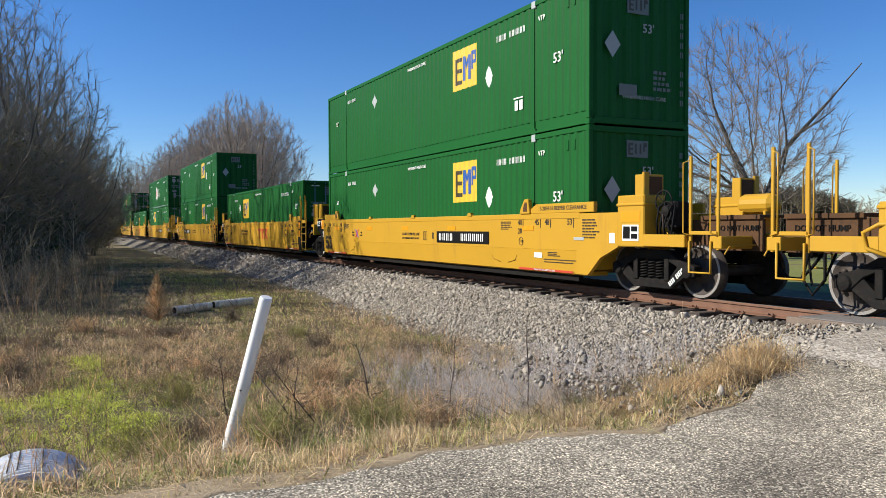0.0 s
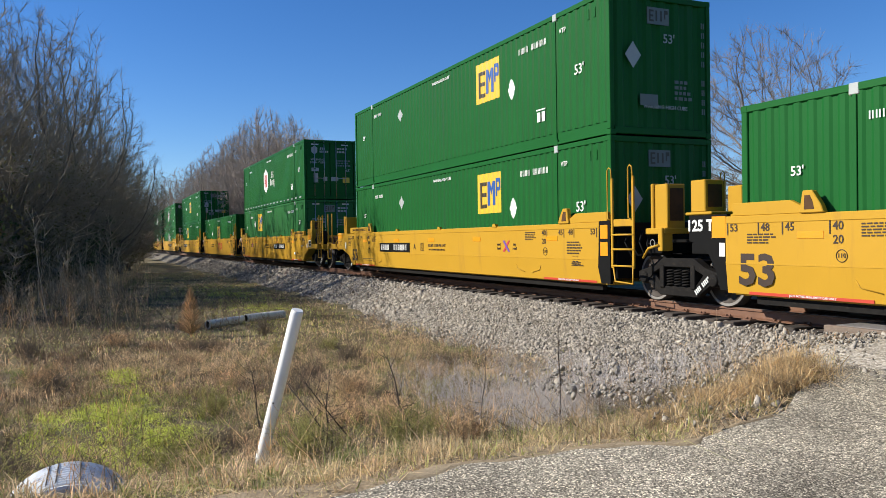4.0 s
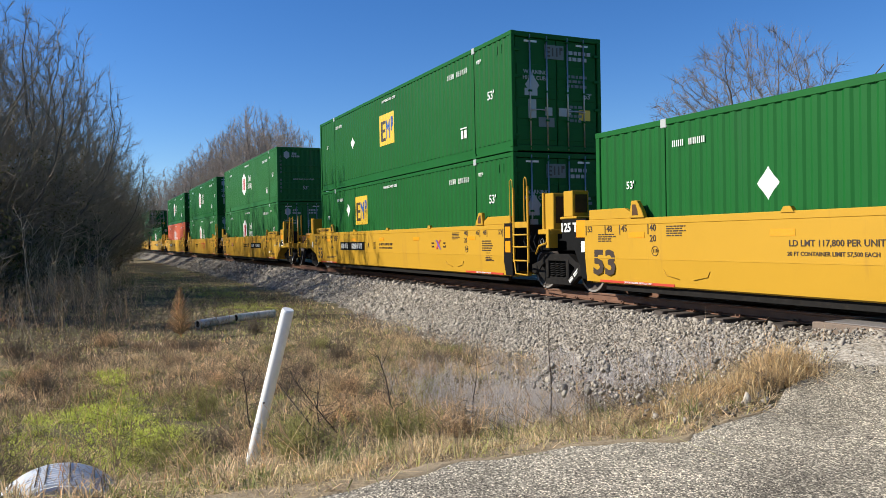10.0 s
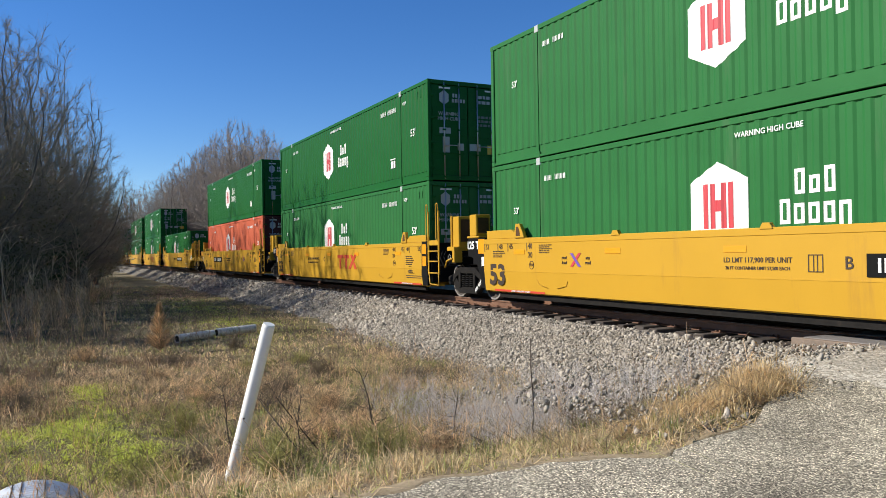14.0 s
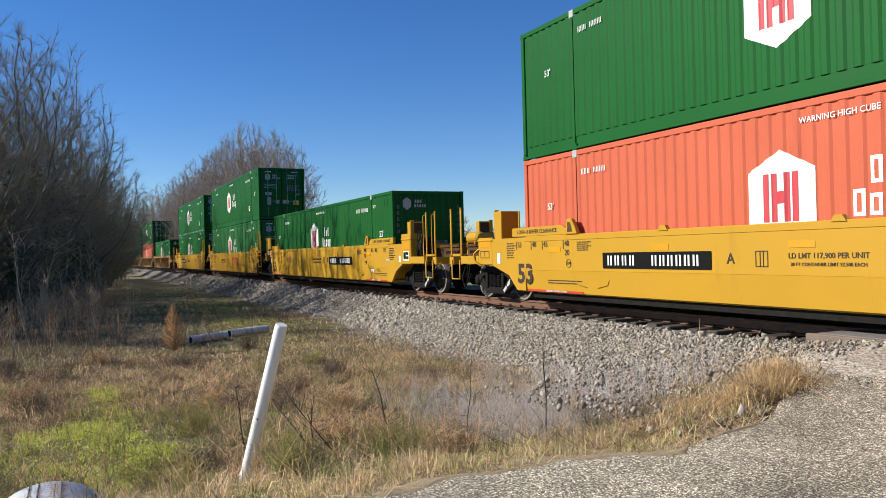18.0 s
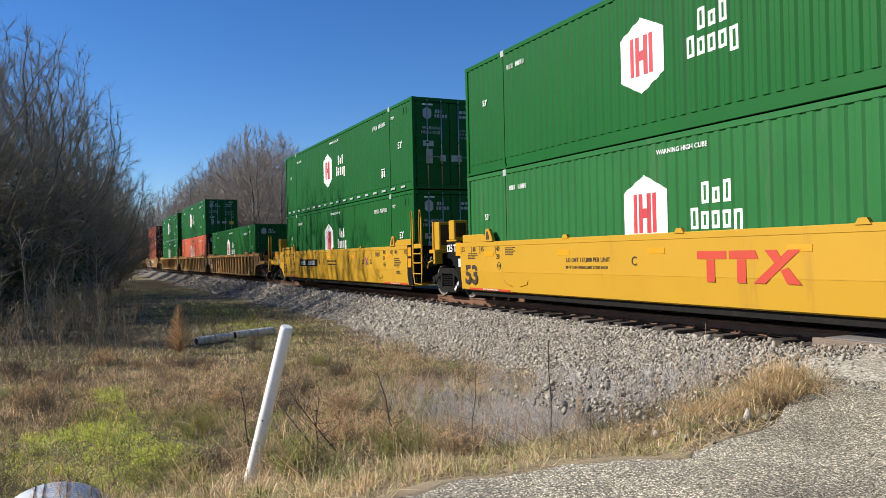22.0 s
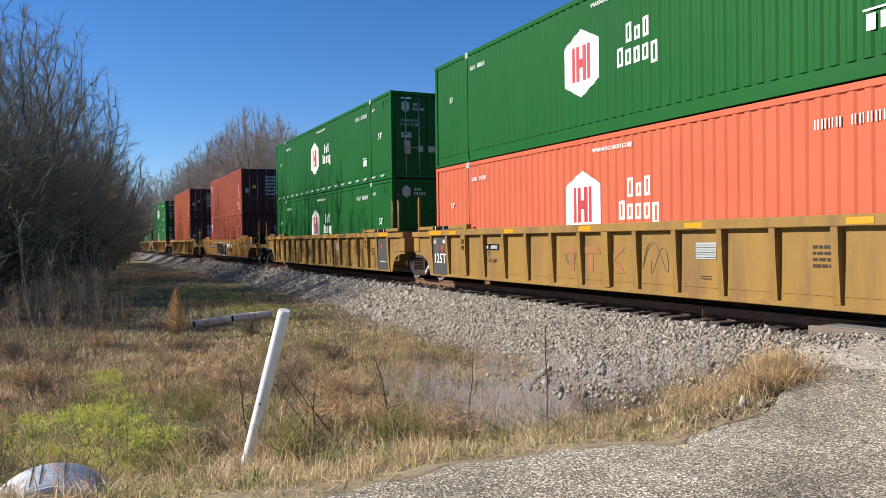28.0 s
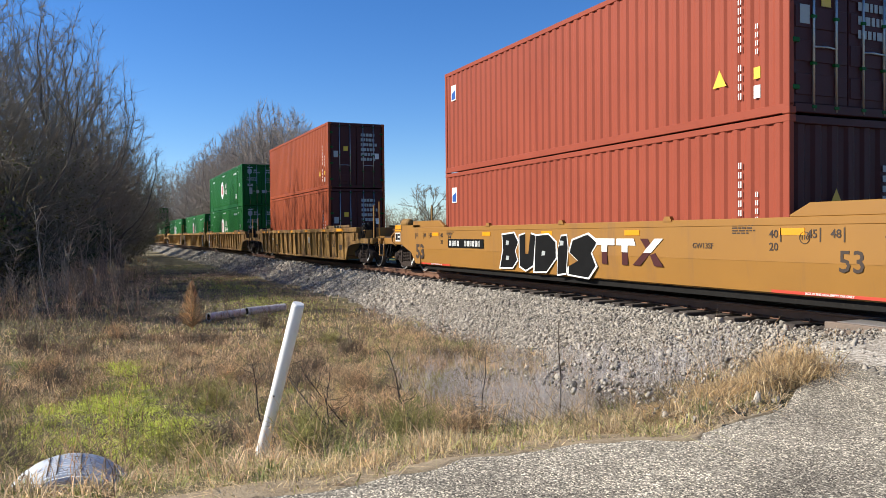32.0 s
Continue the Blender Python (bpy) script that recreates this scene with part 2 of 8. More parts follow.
def lumps(x, y):
    """Smooth unevenness of the ground, in metres."""
    return (0.05 * np.sin(1.3 * x + 0.7 * y) * np.sin(0.9 * y - 0.4 * x) + 0.03 * np.sin(2.9 * x - 1.7 * y + 1.0)
            + 0.02 * np.sin(5.1 * y + 2.3 * x) * np.sin(4.3 * x - 0.6 * y))


def road_z(y):
    return -0.35 + 0.33 * smooth(4.5, 9.0, y) - 0.35 * smooth(12.6, 18.0, y)


def road_top(x, y):
    return road_z(y) + 0.012 * np.sin(x * 1.7) * np.sin(y * 1.3)


def road_edge(y):
    """Left edge of the asphalt, flaring out towards the crossing."""
    return ROAD_EDGE - 1.2 * smooth(4.8, 8.2, y) * (1 - smooth(13, 17, y)) + 0.10 * np.sin(y * 1.9) + 0.06 * np.sin(y * 4.7 + 1)


def ballast_z(y):
    d = np.abs(y - TRACK_Y)
    return -0.245 - np.clip(d - 1.505, 0, 9) * 0.53


def ground_z(x, y):
    x, y = np.asarray(x, float), np.asarray(y, float)
    far = smooth(11.0, 16.0, y)
    low = -1.02 + 0.25 * smooth(-1.0, -9.0, y) + 0.12 * smooth(-14, -30, x) + far * 0.35
    low = low + lumps(x, y) * (1 - 0.5 * far)
    edge = road_edge(y)
    w = smooth(-0.1, -3.6, x - edge)          # 0 at the road, 1 in the ditch
    w = w * np.where(x > 5.5, smooth(5.5, 9.0, x), np.where(x > 0, 0, 1))
    g = road_z(y) - 0.05 - 0.02 * w + (low - road_z(y)) * w
    b = ballast_z(y) - 0.06
    b = np.where(x > edge - 0.5, -9, b)
    # level strip along the track's far side, added to keep under-car gaps dark
    strip = np.where(x < -6.5, -0.20 - 0.16 * np.clip(y - 15.0, 0, 20) + 0.4 * lumps(x, y), -9)
    strip = np.where((y > TRACK_Y) & (y < 24), strip, -9)
    return np.maximum(np.maximum(g, b), strip)


def axis(*spans):
    out = []
    for a, b, step in spans:
        out += list(np.arange(a, b, step))
    return np.array(out + [spans[-1][1]])


def sheet(name, xs, ys, fz, material):
    gx, gy = np.meshgrid(xs, ys)
    z = fz(gx, gy)
    v = np.stack([gx.ravel(), gy.ravel(), z.ravel()], 1)
    nx, ny = len(xs), len(ys)
    i = (np.arange(ny - 1)[:, None] * nx + np.arange(nx - 1)[None, :]).ravel()
    f = np.stack([i, i + 1, i + nx + 1, i + nx], 1)
    return pydata(name, v.tolist(), f.tolist(), material, True)


def blended(name, colours, scale, fine, bump=0.4, rough=0.95, fine_weight=0.5):
    """Earth-like material: several colours mixed by noise at two scales."""
    m = bpy.data.materials.new(name)
    m.use_nodes = True
    n, l = m.node_tree.nodes, m.node_tree.links
    tc = n.new("ShaderNodeTexCoord")
    a, b = n.new("ShaderNodeTexNoise"), n.new("ShaderNodeTexNoise")
    for t, s in ((a, scale), (b, fine)):
        t.inputs["Scale"].default_value, t.inputs["Detail"].default_value, t.inputs["Roughness"].default_value = s, 6, 0.65
        l.new(tc.outputs["Object"], t.inputs["Vector"])
    add = n.new("ShaderNodeMath")
    add.operation = 'MULTIPLY_ADD'
    add.inputs[1].default_value = fine_weight
    l.new(b.outputs["Fac"], add.inputs[0])
    half = n.new("ShaderNodeMath")
    half.operation = 'MULTIPLY'
    half.inputs[1].default_value = 1 - fine_weight
    l.new(a.outputs["Fac"], half.inputs[0])
    l.new(half.outputs[0], add.inputs[2])
    cr = n.new("ShaderNodeValToRGB")
    k = len(colours)
    while len(cr.color_ramp.elements) < k:
        cr.color_ramp.elements.new(0.5)
    for i, c in enumerate(colours):
        cr.color_ramp.elements[i].position = 0.32 + 0.36 * i / (k - 1)
        cr.color_ramp.elements[i].color = (*c, 1)
    l.new(add.outputs[0], cr.inputs[0])
    bs = n["Principled BSDF"]
    l.new(cr.outputs[0], bs.inputs["Base Color"])
    bs.inputs["Roughness"].default_value = rough
    bs.inputs["Specular IOR Level"].default_value = 0.3
    bp = n.new("ShaderNodeBump")
    bp.inputs["Strength"].default_value = bump
    bp.inputs["Distance"].default_value = 0.03
    l.new(b.outputs["Fac"], bp.inputs["Height"])
    l.new(bp.outputs[0], bs.inputs["Normal"])
    return m


EARTH = blended("winter_grass_earth", [(0.045, 0.034, 0.022), (0.125, 0.09, 0.055), (0.12, 0.105, 0.045), (0.22, 0.165, 0.10), (0.12, 0.12, 0.045)], 0.5, 14)


def chips(name, colours, cell, scale, bump, stain=0.35, rough=0.9):
    """Stones set in a bed: every cell has its own tone, with larger stains over them."""
    m = bpy.data.materials.new(name)
    m.use_nodes = True
    n, l = m.node_tree.nodes, m.node_tree.links
    tc = n.new("ShaderNodeTexCoord")
    vo = n.new("ShaderNodeTexVoronoi")
    vo.inputs["Scale"].default_value = cell
    l.new(tc.outputs["Object"], vo.inputs["Vector"])
    sp = n.new("ShaderNodeSeparateColor")
    l.new(vo.outputs["Color"], sp.inputs[0])
    cr = n.new("ShaderNodeValToRGB")
    k = len(colours)
    while len(cr.color_ramp.elements) < k:
        cr.color_ramp.elements.new(0.5)
    for i, c in enumerate(colours):
        cr.color_ramp.elements[i].position = i / (k - 1)
        cr.color_ramp.elements[i].color = (*c, 1)
    l.new(sp.outputs[0], cr.inputs[0])
    no = n.new("ShaderNodeTexNoise")
    no.inputs["Scale"].default_value, no.inputs["Detail"].default_value, no.inputs["Roughness"].default_value = scale, 7, 0.65
    l.new(tc.outputs["Object"], no.inputs["Vector"])
    mr = n.new("ShaderNodeMapRange")
    mr.inputs["From Min"].default_value, mr.inputs["From Max"].default_value = 0.3, 0.7
    mr.inputs["To Min"].default_value, mr.inputs["To Max"].default_value = 1 - stain, 1 + stain
    l.new(no.outputs["Fac"], mr.inputs["Value"])
    hs = n.new("ShaderNodeHueSaturation")
    l.new(mr.outputs[0], hs.inputs["Value"])
    l.new(cr.outputs[0], hs.inputs["Color"])
    bs = n["Principled BSDF"]
    l.new(hs.outputs[0], bs.inputs["Base Color"])
    bs.inputs["Roughness"].default_value = rough
    bs.inputs["Specular IOR Level"].default_value = 0.3
    bp = n.new("ShaderNodeBump")
    bp.inputs["Strength"].default_value = bump
    bp.inputs["Distance"].default_value = 0.4 / cell
    bp.invert = True
    l.new(vo.outputs["Distance"], bp.inputs["Height"])
    l.new(bp.outputs[0], bs.inputs["Normal"])
    return m


ASPHALT = chips("worn_chip_seal_asphalt", [(0.040, 0.034, 0.024), (0.14, 0.122, 0.092), (0.24, 0.212, 0.162), (0.36, 0.315, 0.24), (0.98, 0.88, 0.68)], 100, 0.55, 0.9, 0.55)
GRAVEL = chips("pale_gravel_dust", [(0.17, 0.15, 0.12), (0.28, 0.25, 0.205), (0.36, 0.325, 0.27), (0.50, 0.46, 0.39)], 42, 1.4, 0.8, 0.3)
BALLAST = chips("ballast_bed", [(0.036, 0.031, 0.025), (0.085, 0.075, 0.06), (0.15, 0.132, 0.106), (0.25, 0.22, 0.18)], 26, 0.8, 1.0, 0.3)

gx = axis((-1500, -300, 100), (-300, -90, 10), (-90, -40, 1.0), (-40, -22, 0.5), (-22, 4, 0.25), (4, 14, 0.5), (14, 60, 4), (60, 1500, 90))
gy = axis((-1500, -200, 100), (-200, -40, 10), (-40, -12, 1.0), (-12, 22, 0.25), (22, 60, 2), (60, 300, 15), (300, 1500, 100))
ground = tagged(new("ground", sheet("ground", gx, gy, ground_z, EARTH)), "uneven winter ground of dry grass, moss and bare earth", "ground", kind="structure")

rs = np.linspace(0, 1, 46)
ry = axis((-40, -8, 2.0), (-8, 18, 0.25), (18, 60, 3))
rx, ryy = np.meshgrid(rs, ry)
road_x = road_edge(ryy) + rx * (5.4 - road_edge(ryy))
rv = np.stack([road_x.ravel(), ryy.ravel(), road_top(road_x, ryy).ravel()], 1)
nx, ny = len(rs), len(ry)
ri = (np.arange(ny - 1)[:, None] * nx + np.arange(nx - 1)[None, :]).ravel()
road = tagged(new("road", pydata("road", rv.tolist(), np.stack([ri, ri + 1, ri + nx + 1, ri + nx], 1).tolist(), ASPHALT, True)),
              "worn grey chip-seal road leading over the rails", "road", kind="structure")

# bed of stones under the track, on both sides of the crossing
by = np.concatenate([np.linspace(TRACK_Y - 4.1, TRACK_Y + 4.1, 60)])


def bed_z(x, y):
    return ballast_z(y) + 0.035 * np.sin(7 * x + 3 * y) * np.sin(5 * y - 2 * x) + 0.02 * np.sin(13 * x) * np.sin(11 * y)


ballast_bed = tagged(new("ballast_bed", sheet("ballast_bed", axis((-620, -100, 8), (-100, -40, 0.6), (-40, -6.6, 0.2)), by, bed_z, BALLAST)),
                     "sloping bed of crushed grey stone under the track", "ballast", kind="structure")

# ---------------------------------------------------------------- rails and ties
track = thing("railway_track", "rusty steel rails on creosoted wooden ties", "track", kind="structure")
RAIL_PROFILE = [(-0.07, -0.172), (0.07, -0.172), (0.07, -0.16), (0.012, -0.14), (0.012, -0.045), (0.037, -0.035), (0.037, -0.008), (0.028, 0.0),
                (-0.028, 0.0), (-0.037, -0.008), (-0.037, -0.035), (-0.012, -0.045), (-0.012, -0.14), (-0.07, -0.16)]
for side in (-1, 1):
    bm = bmesh.new()
    ends = [[bm.verts.new((x, TRACK_Y + side * 0.752 + p, q)) for p, q in RAIL_PROFILE] for x in (-620, 120)]
    for k in range(14):
        bm.faces.new((ends[0][k], ends[0][(k + 1) % 14], ends[1][(k + 1) % 14], ends[1][k]))
    part("rail", bm, RAIL, track)
    part("rail_head", boxes((-620, 120, TRACK_Y + side * 0.752 - 0.026, TRACK_Y + side * 0.752 + 0.026, -0.002, 0.003)), RAILTOP, track, "polished running surface")
TIE_MESHES = []
rng = random.Random(5)
for k in range(5):
    bm = boxes((-0.115, 0.115, -1.30, 1.30, -0.36, -0.175))
    for v in bm.verts:
        v.co.x += rng.uniform(-0.012, 0.012)
        v.co.y += rng.uniform(-0.05, 0.05)
        v.co.z += rng.uniform(-0.012, 0.012)
    bevelled(bm, 0.012)
    me = bpy.data.meshes.new("tie")
    bm.to_mesh(me)
    bm.free()
    me.materials.append(TIE)
    TIE_MESHES.append(me)
tie_x = np.arange(-7.9, -55, -0.52)
for k, x in enumerate(tie_x):
    ob = link("tie", TIE_MESHES[k % 5], track)
    ob.matrix_basis = pose(x + rng.uniform(-0.03, 0.03), TRACK_Y + rng.uniform(-0.07, 0.07), rng.uniform(-0.012, 0.012), 0, 0, rng.uniform(-1.5, 1.5))
plate_bm = boxes((-0.09, 0.09, -0.17, 0.17, -0.178, -0.160), (-0.06, -0.03, -0.11, -0.075, -0.16, -0.135), (0.03, 0.06, 0.075, 0.11, -0.16, -0.135), (0.03, 0.06, -0.115, -0.08, -0.16, -0.13), bevel=0.004)
PLATE = bpy.data.meshes.new("tie_plate")
plate_bm.to_mesh(PLATE)
plate_bm.free()
PLATE.materials.append(RAIL)
for ob in [c for c in track.children if c.name.startswith("tie")][:44]:
    link("tie_plate", PLATE, ob).matrix_basis = pose(0, -0.752, 0.006)
bm = bmesh.new()
for x in np.arange(tie_x[-1] - 0.52, -330, -0.52):
    box(bm, x - 0.115, x + 0.115, TRACK_Y - 1.3, TRACK_Y + 1.3, -0.36, -0.178)
tagged(part("far_ties", bm, TIE, track), kind="stuff")

# ---------------------------------------------------------------- train: trucks
SPAN = 16.15          # length of the container space; X = 0 is its front end, the car runs towards +X
WHEEL_R = 0.46
SHARED = {}
SMOKE = mat("faded_grey_spray", (0.10, 0.078, 0.05), 0.7, vary=0.2, bump=0)
DIMMARK = mat("worn_grey_marking", (0.128, 0.152, 0.144), 0.6, vary=0.1, bump=0)


def shared(key, make, material):
    """Build a mesh once and share it between alike parts."""
    if key not in SHARED:
        bm = make()
        me = bpy.data.meshes.new(key)
        bm.to_mesh(me)
        bm.free()
        me.materials.append(material)
        SHARED[key] = me
    return SHARED[key]


def put(name, key, make, material, parent, x=0, y=0, z=0, rz=0, label=""):
    ob = link(name, shared(key, make, material), parent, label)
    ob.matrix_basis = pose(x, y, z, 0, 0, rz)
    return ob


def wheelset_mesh():
    bm = lathe([(0.075, -1.08), (0.085, -0.9), (0.095, -0.80), (0.095, 0.80), (0.085, 0.9), (0.075, 1.08)], 12)
    for s in (-1, 1):
        y = s * 0.752
        prof = [(0.13, -0.09), (0.13, -0.06), (0.36, -0.045), (0.385, -0.07), (WHEEL_R, -0.068), (WHEEL_R + 0.003, 0.045), (WHEEL_R + 0.028, 0.055),
                (WHEEL_R + 0.026, 0.078), (0.385, 0.078), (0.36, 0.0), (0.13, 0.06)]
        lathe([(r, y - s * a) for r, a in prof], 28, bm=bm)
        for k in range(5):
            a = 6.2832 * k / 5
            cx, cz = 0.25 * math.cos(a), 0.25 * math.sin(a)
            lathe([(0.035, y - 0.1), (0.035, y + 0.1)], 8, bm=bm, x=cx, z=cz)
    for f in bm.faces:
        f.smooth = True
    return bm


def side_frame_mesh():
    bm = prism([(-1.06, .38), (-1.06, .56), (-.70, .66), (-.42, .82), (.42, .82), (.70, .66), (1.06, .56), (1.06, .38), (.80, .38), (.62, .55), (.36, .66),
                (-.36, .66), (-.62, .55), (-.80, .38)], -0.09, 0.09)
    prism([(-.86, .40), (-.66, .56), (-.42, .31), (.42, .31), (.66, .56), (.86, .40), (.48, .14), (-.48, .14)], -0.07, 0.07, bm)
    prism([(-.46, .28), (-.34, .28), (-.34, .7), (-.46, .7)], -0.1, 0.1, bm)
    prism([(.34, .28), (.46, .28), (.46, .7), (.34, .7)], -0.1, 0.1, bm)
    return bevelled(bm, 0.012)


def spring_mesh():
    bm = bmesh.new()
    for cx in (-0.2, 0.0, 0.2):
        tube(bm, [(cx + 0.085 * math.cos(a), 0.085 * math.sin(a), 0.31 + 0.30 * a / 37.7) for a in np.linspace(0, 37.7, 49)], 0.017, 5)
    return bm


def rim_mesh():
    bm = bmesh.new()
    n = 32
    rings = [[bm.verts.new((r * math.cos(6.2832 * k / n), y, r * math.sin(6.2832 * k / n))) for k in range(n)] for r, y in ((0.405, 0.0), (0.405, -0.004), (0.45, -0.004), (0.45, 0.0), (0.45, 0.004), (0.405, 0.004))]
    for a, b in zip(rings, rings[1:] + rings[:1]):
        for k in range(n):
            bm.faces.new((a[k], a[(k + 1) % n], b[(k + 1) % n], b[k]))
    bmesh.ops.recalc_face_normals(bm, faces=bm.faces)
    return bm


def stencil_mesh():
    bm = bmesh.new()
    for k in range(10):
        if k != 4:
            a, b = 0.50 + 0.034 * k, 0.17 + 0.028 * k
            prism([(a, b), (a + 0.020, b + 0.016), (a - 0.032, b + 0.082), (a - 0.052, b + 0.066)], -0.004, 0.004, bm)
    return bm


def truck(parent, x, steel):
    tag = steel.name
    for dx in (-0.9, 0.9):
        w = put("wheelset", "wheelset" + tag, wheelset_mesh, WHEELSTEEL, parent, x + dx, 0, WHEEL_R, label="worn steel wheels on an axle")
        for ys in (-1, 1):
            put("rim_face", "rim_face", rim_mesh, TREAD, w, 0, ys * 0.823, 0, label="worn bright rim")
    put("bolster", "bolster" + tag, lambda: boxes((-0.22, 0.22, -1.0, 1.0, 0.56, 0.78), (-0.35, 0.35, -0.35, 0.35, 0.7, 0.84), bevel=0.02), steel, parent, x)
    for s in (-1, 1):
        f = put("side_frame", "side_frame" + tag, side_frame_mesh, steel, parent, x, s * 1.03, 0)
        put("coil_spring", "coil_spring" + tag, spring_mesh, steel, f, 0, s * 0.02, 0)
        for dx in (-0.9, 0.9):
            put("bearing_cap", "bearing_cap" + tag, lambda: bevelled(lathe([(0.13, -0.1), (0.13, 0.02), (0.10, 0.06), (0.05, 0.07)], 12), 0.006), steel, f, dx, s * 0.06, 0.46,
                180 if s < 0 else 0)
        put("stencil", "stencil", stencil_mesh, WHITE, f, 0, -0.096, 0.02, label="white stencilled bar")


# ---------------------------------------------------------------- train: cars
def beam(profile, x0, x1, bm=None):
    """Extrude a (y, z) outline along X."""
    bm = bm or bmesh.new()
    a = [bm.verts.new((x0, y, z)) for y, z in profile]
    b = [bm.verts.new((x1, y, z)) for y, z in profile]
    k = len(profile)
    bm.faces.new(a)
    bm.faces.new(b[::-1])
    for i in range(k):
        bm.faces.new((a[i], b[i], b[(i + 1) % k], a[(i + 1) % k]))
    bmesh.ops.recalc_face_normals(bm, faces=bm.faces)
    return bm


def flip(rear):
    """Maps distances past the front end to X, at the front or at the rear end of the car."""
    return (lambda x: -SPAN - x) if rear else (lambda x: x)


def ebox(fx, x0, x1, *rest):
    a, b = fx(x0), fx(x1)
    return (min(a, b), max(a, b), *rest)


def side(ys, y0, y1):
    """Across the car, ys = -1 on the sunny side and 1 on the other."""
    a, b = ys * y0, ys * y1
    return min(a, b), max(a, b)


def bars_mesh(specs, y):
    return boxes(*[(a, b, y - 0.003, y + 0.003, c, d) for a, b, c, d in specs])


def lines_of_print(x0, x1, z0, z1, rows, seed, y, word=0.09):
    """Unreadable small print: short bars in rows."""
    r = random.Random(seed)
    specs, h = [], (z1 - z0) / rows
    for k in range(rows):
        x, end = x0, x1 - r.random() * 0.3 * (x1 - x0)
        while x < end - 0.03:
            w = min(r.uniform(0.5, 1.4) * word, end - x)
            specs.append((x, x + w, z1 - (k + 0.75) * h, z1 - (k + 0.25) * h))
            x += w + 0.25 * word
    return bars_mesh(specs, y)


def ring(x, y, z, r):
    return tube(bmesh.new(), [(x + r * math.cos(a), y, z + r * math.sin(a)) for a in np.linspace(0, 6.2832, 19)], 0.006, 4)


def number_plate(parent, x, z, wide=2.8, high=0.30, y=-1.462):
    p = part("marking_plate", boxes((x - wide / 2, x + wide / 2, y - 0.004, y, z - high / 2, z + high / 2)), BLACK, parent, "black plate with white bars")
    specs, u = [], wide / 2.3
    for k in range(10):
        a = x + u * (-1.02 + k * 0.175 if k < 4 else 0.0 + (k - 4) * 0.165)
        specs += [(a, a + 0.034 * u, z - 0.31 * high, z + 0.31 * high), (a + 0.07 * u, a + 0.104 * u, z - 0.31 * high, z + 0.31 * high)]
    part("marking", bars_mesh(specs, y - 0.008), WHITE, p)


def brake_gear(car, fx):
    """Hand brake, valves, hoses and a chain, dark with grease."""
    part("brake_valve", boxes(ebox(fx, 1.9, 2.22, -1.12, -0.82, 1.2, 1.68), ebox(fx, 2.0, 2.2, -1.24, -1.08, 1.32, 1.58), ebox(fx, 1.85, 2.05, -1.0, -0.75, 1.08, 1.36), bevel=0.03), DARKSTEEL, car, "dark cast brake valve")
    part("valve_cover", lathe([(0.02, -1.30), (0.09, -1.28), (0.11, -1.22), (0.11, -1.1)], 12, x=fx(2.1), z=1.5), DARKSTEEL, car)
    bm = tube(bmesh.new(), [(fx(2.06) + 0.2 * math.cos(a), -1.27, 1.66 + 0.2 * math.sin(a)) for a in np.linspace(0, 6.2832, 21)], 0.014, 5)
    for a in np.linspace(0, 6.2832, 6)[:5]:
        tube(bm, [(fx(2.06), -1.25, 1.66), (fx(2.06) + 0.2 * math.cos(a), -1.27, 1.66 + 0.2 * math.sin(a))], 0.010, 4)
    part("brake_wheel", bm, DARKSTEEL, car)
    r = random.Random(17)
    for k in range(5):
        x0, x1 = 1.85 + 0.1 * k, 1.95 + 0.09 * k
        pts = [(fx(x0), -1.1 - 0.03 * k, 1.55 + r.uniform(-.1, .15)), (fx(x0 + 0.08), -1.25, 1.45 + r.uniform(-.1, .2)), (fx(x1), -1.33, 1.2 + r.uniform(-.1, .1)), (fx(x1 + r.uniform(-.1, .1)), -1.25, 0.92)]
        part("air_hose", bar(pts, 0.018 + 0.004 * (k % 2), 6), BLACK, car)
    part("brake_chain", bar([(fx(2.06), -1.29, 1.45), (fx(2.08), -1.3, 1.2), (fx(2.2), -1.2, 0.95), (fx(2.6), -0.9, 0.86)], 0.014, 5), OLDSTEEL, car)


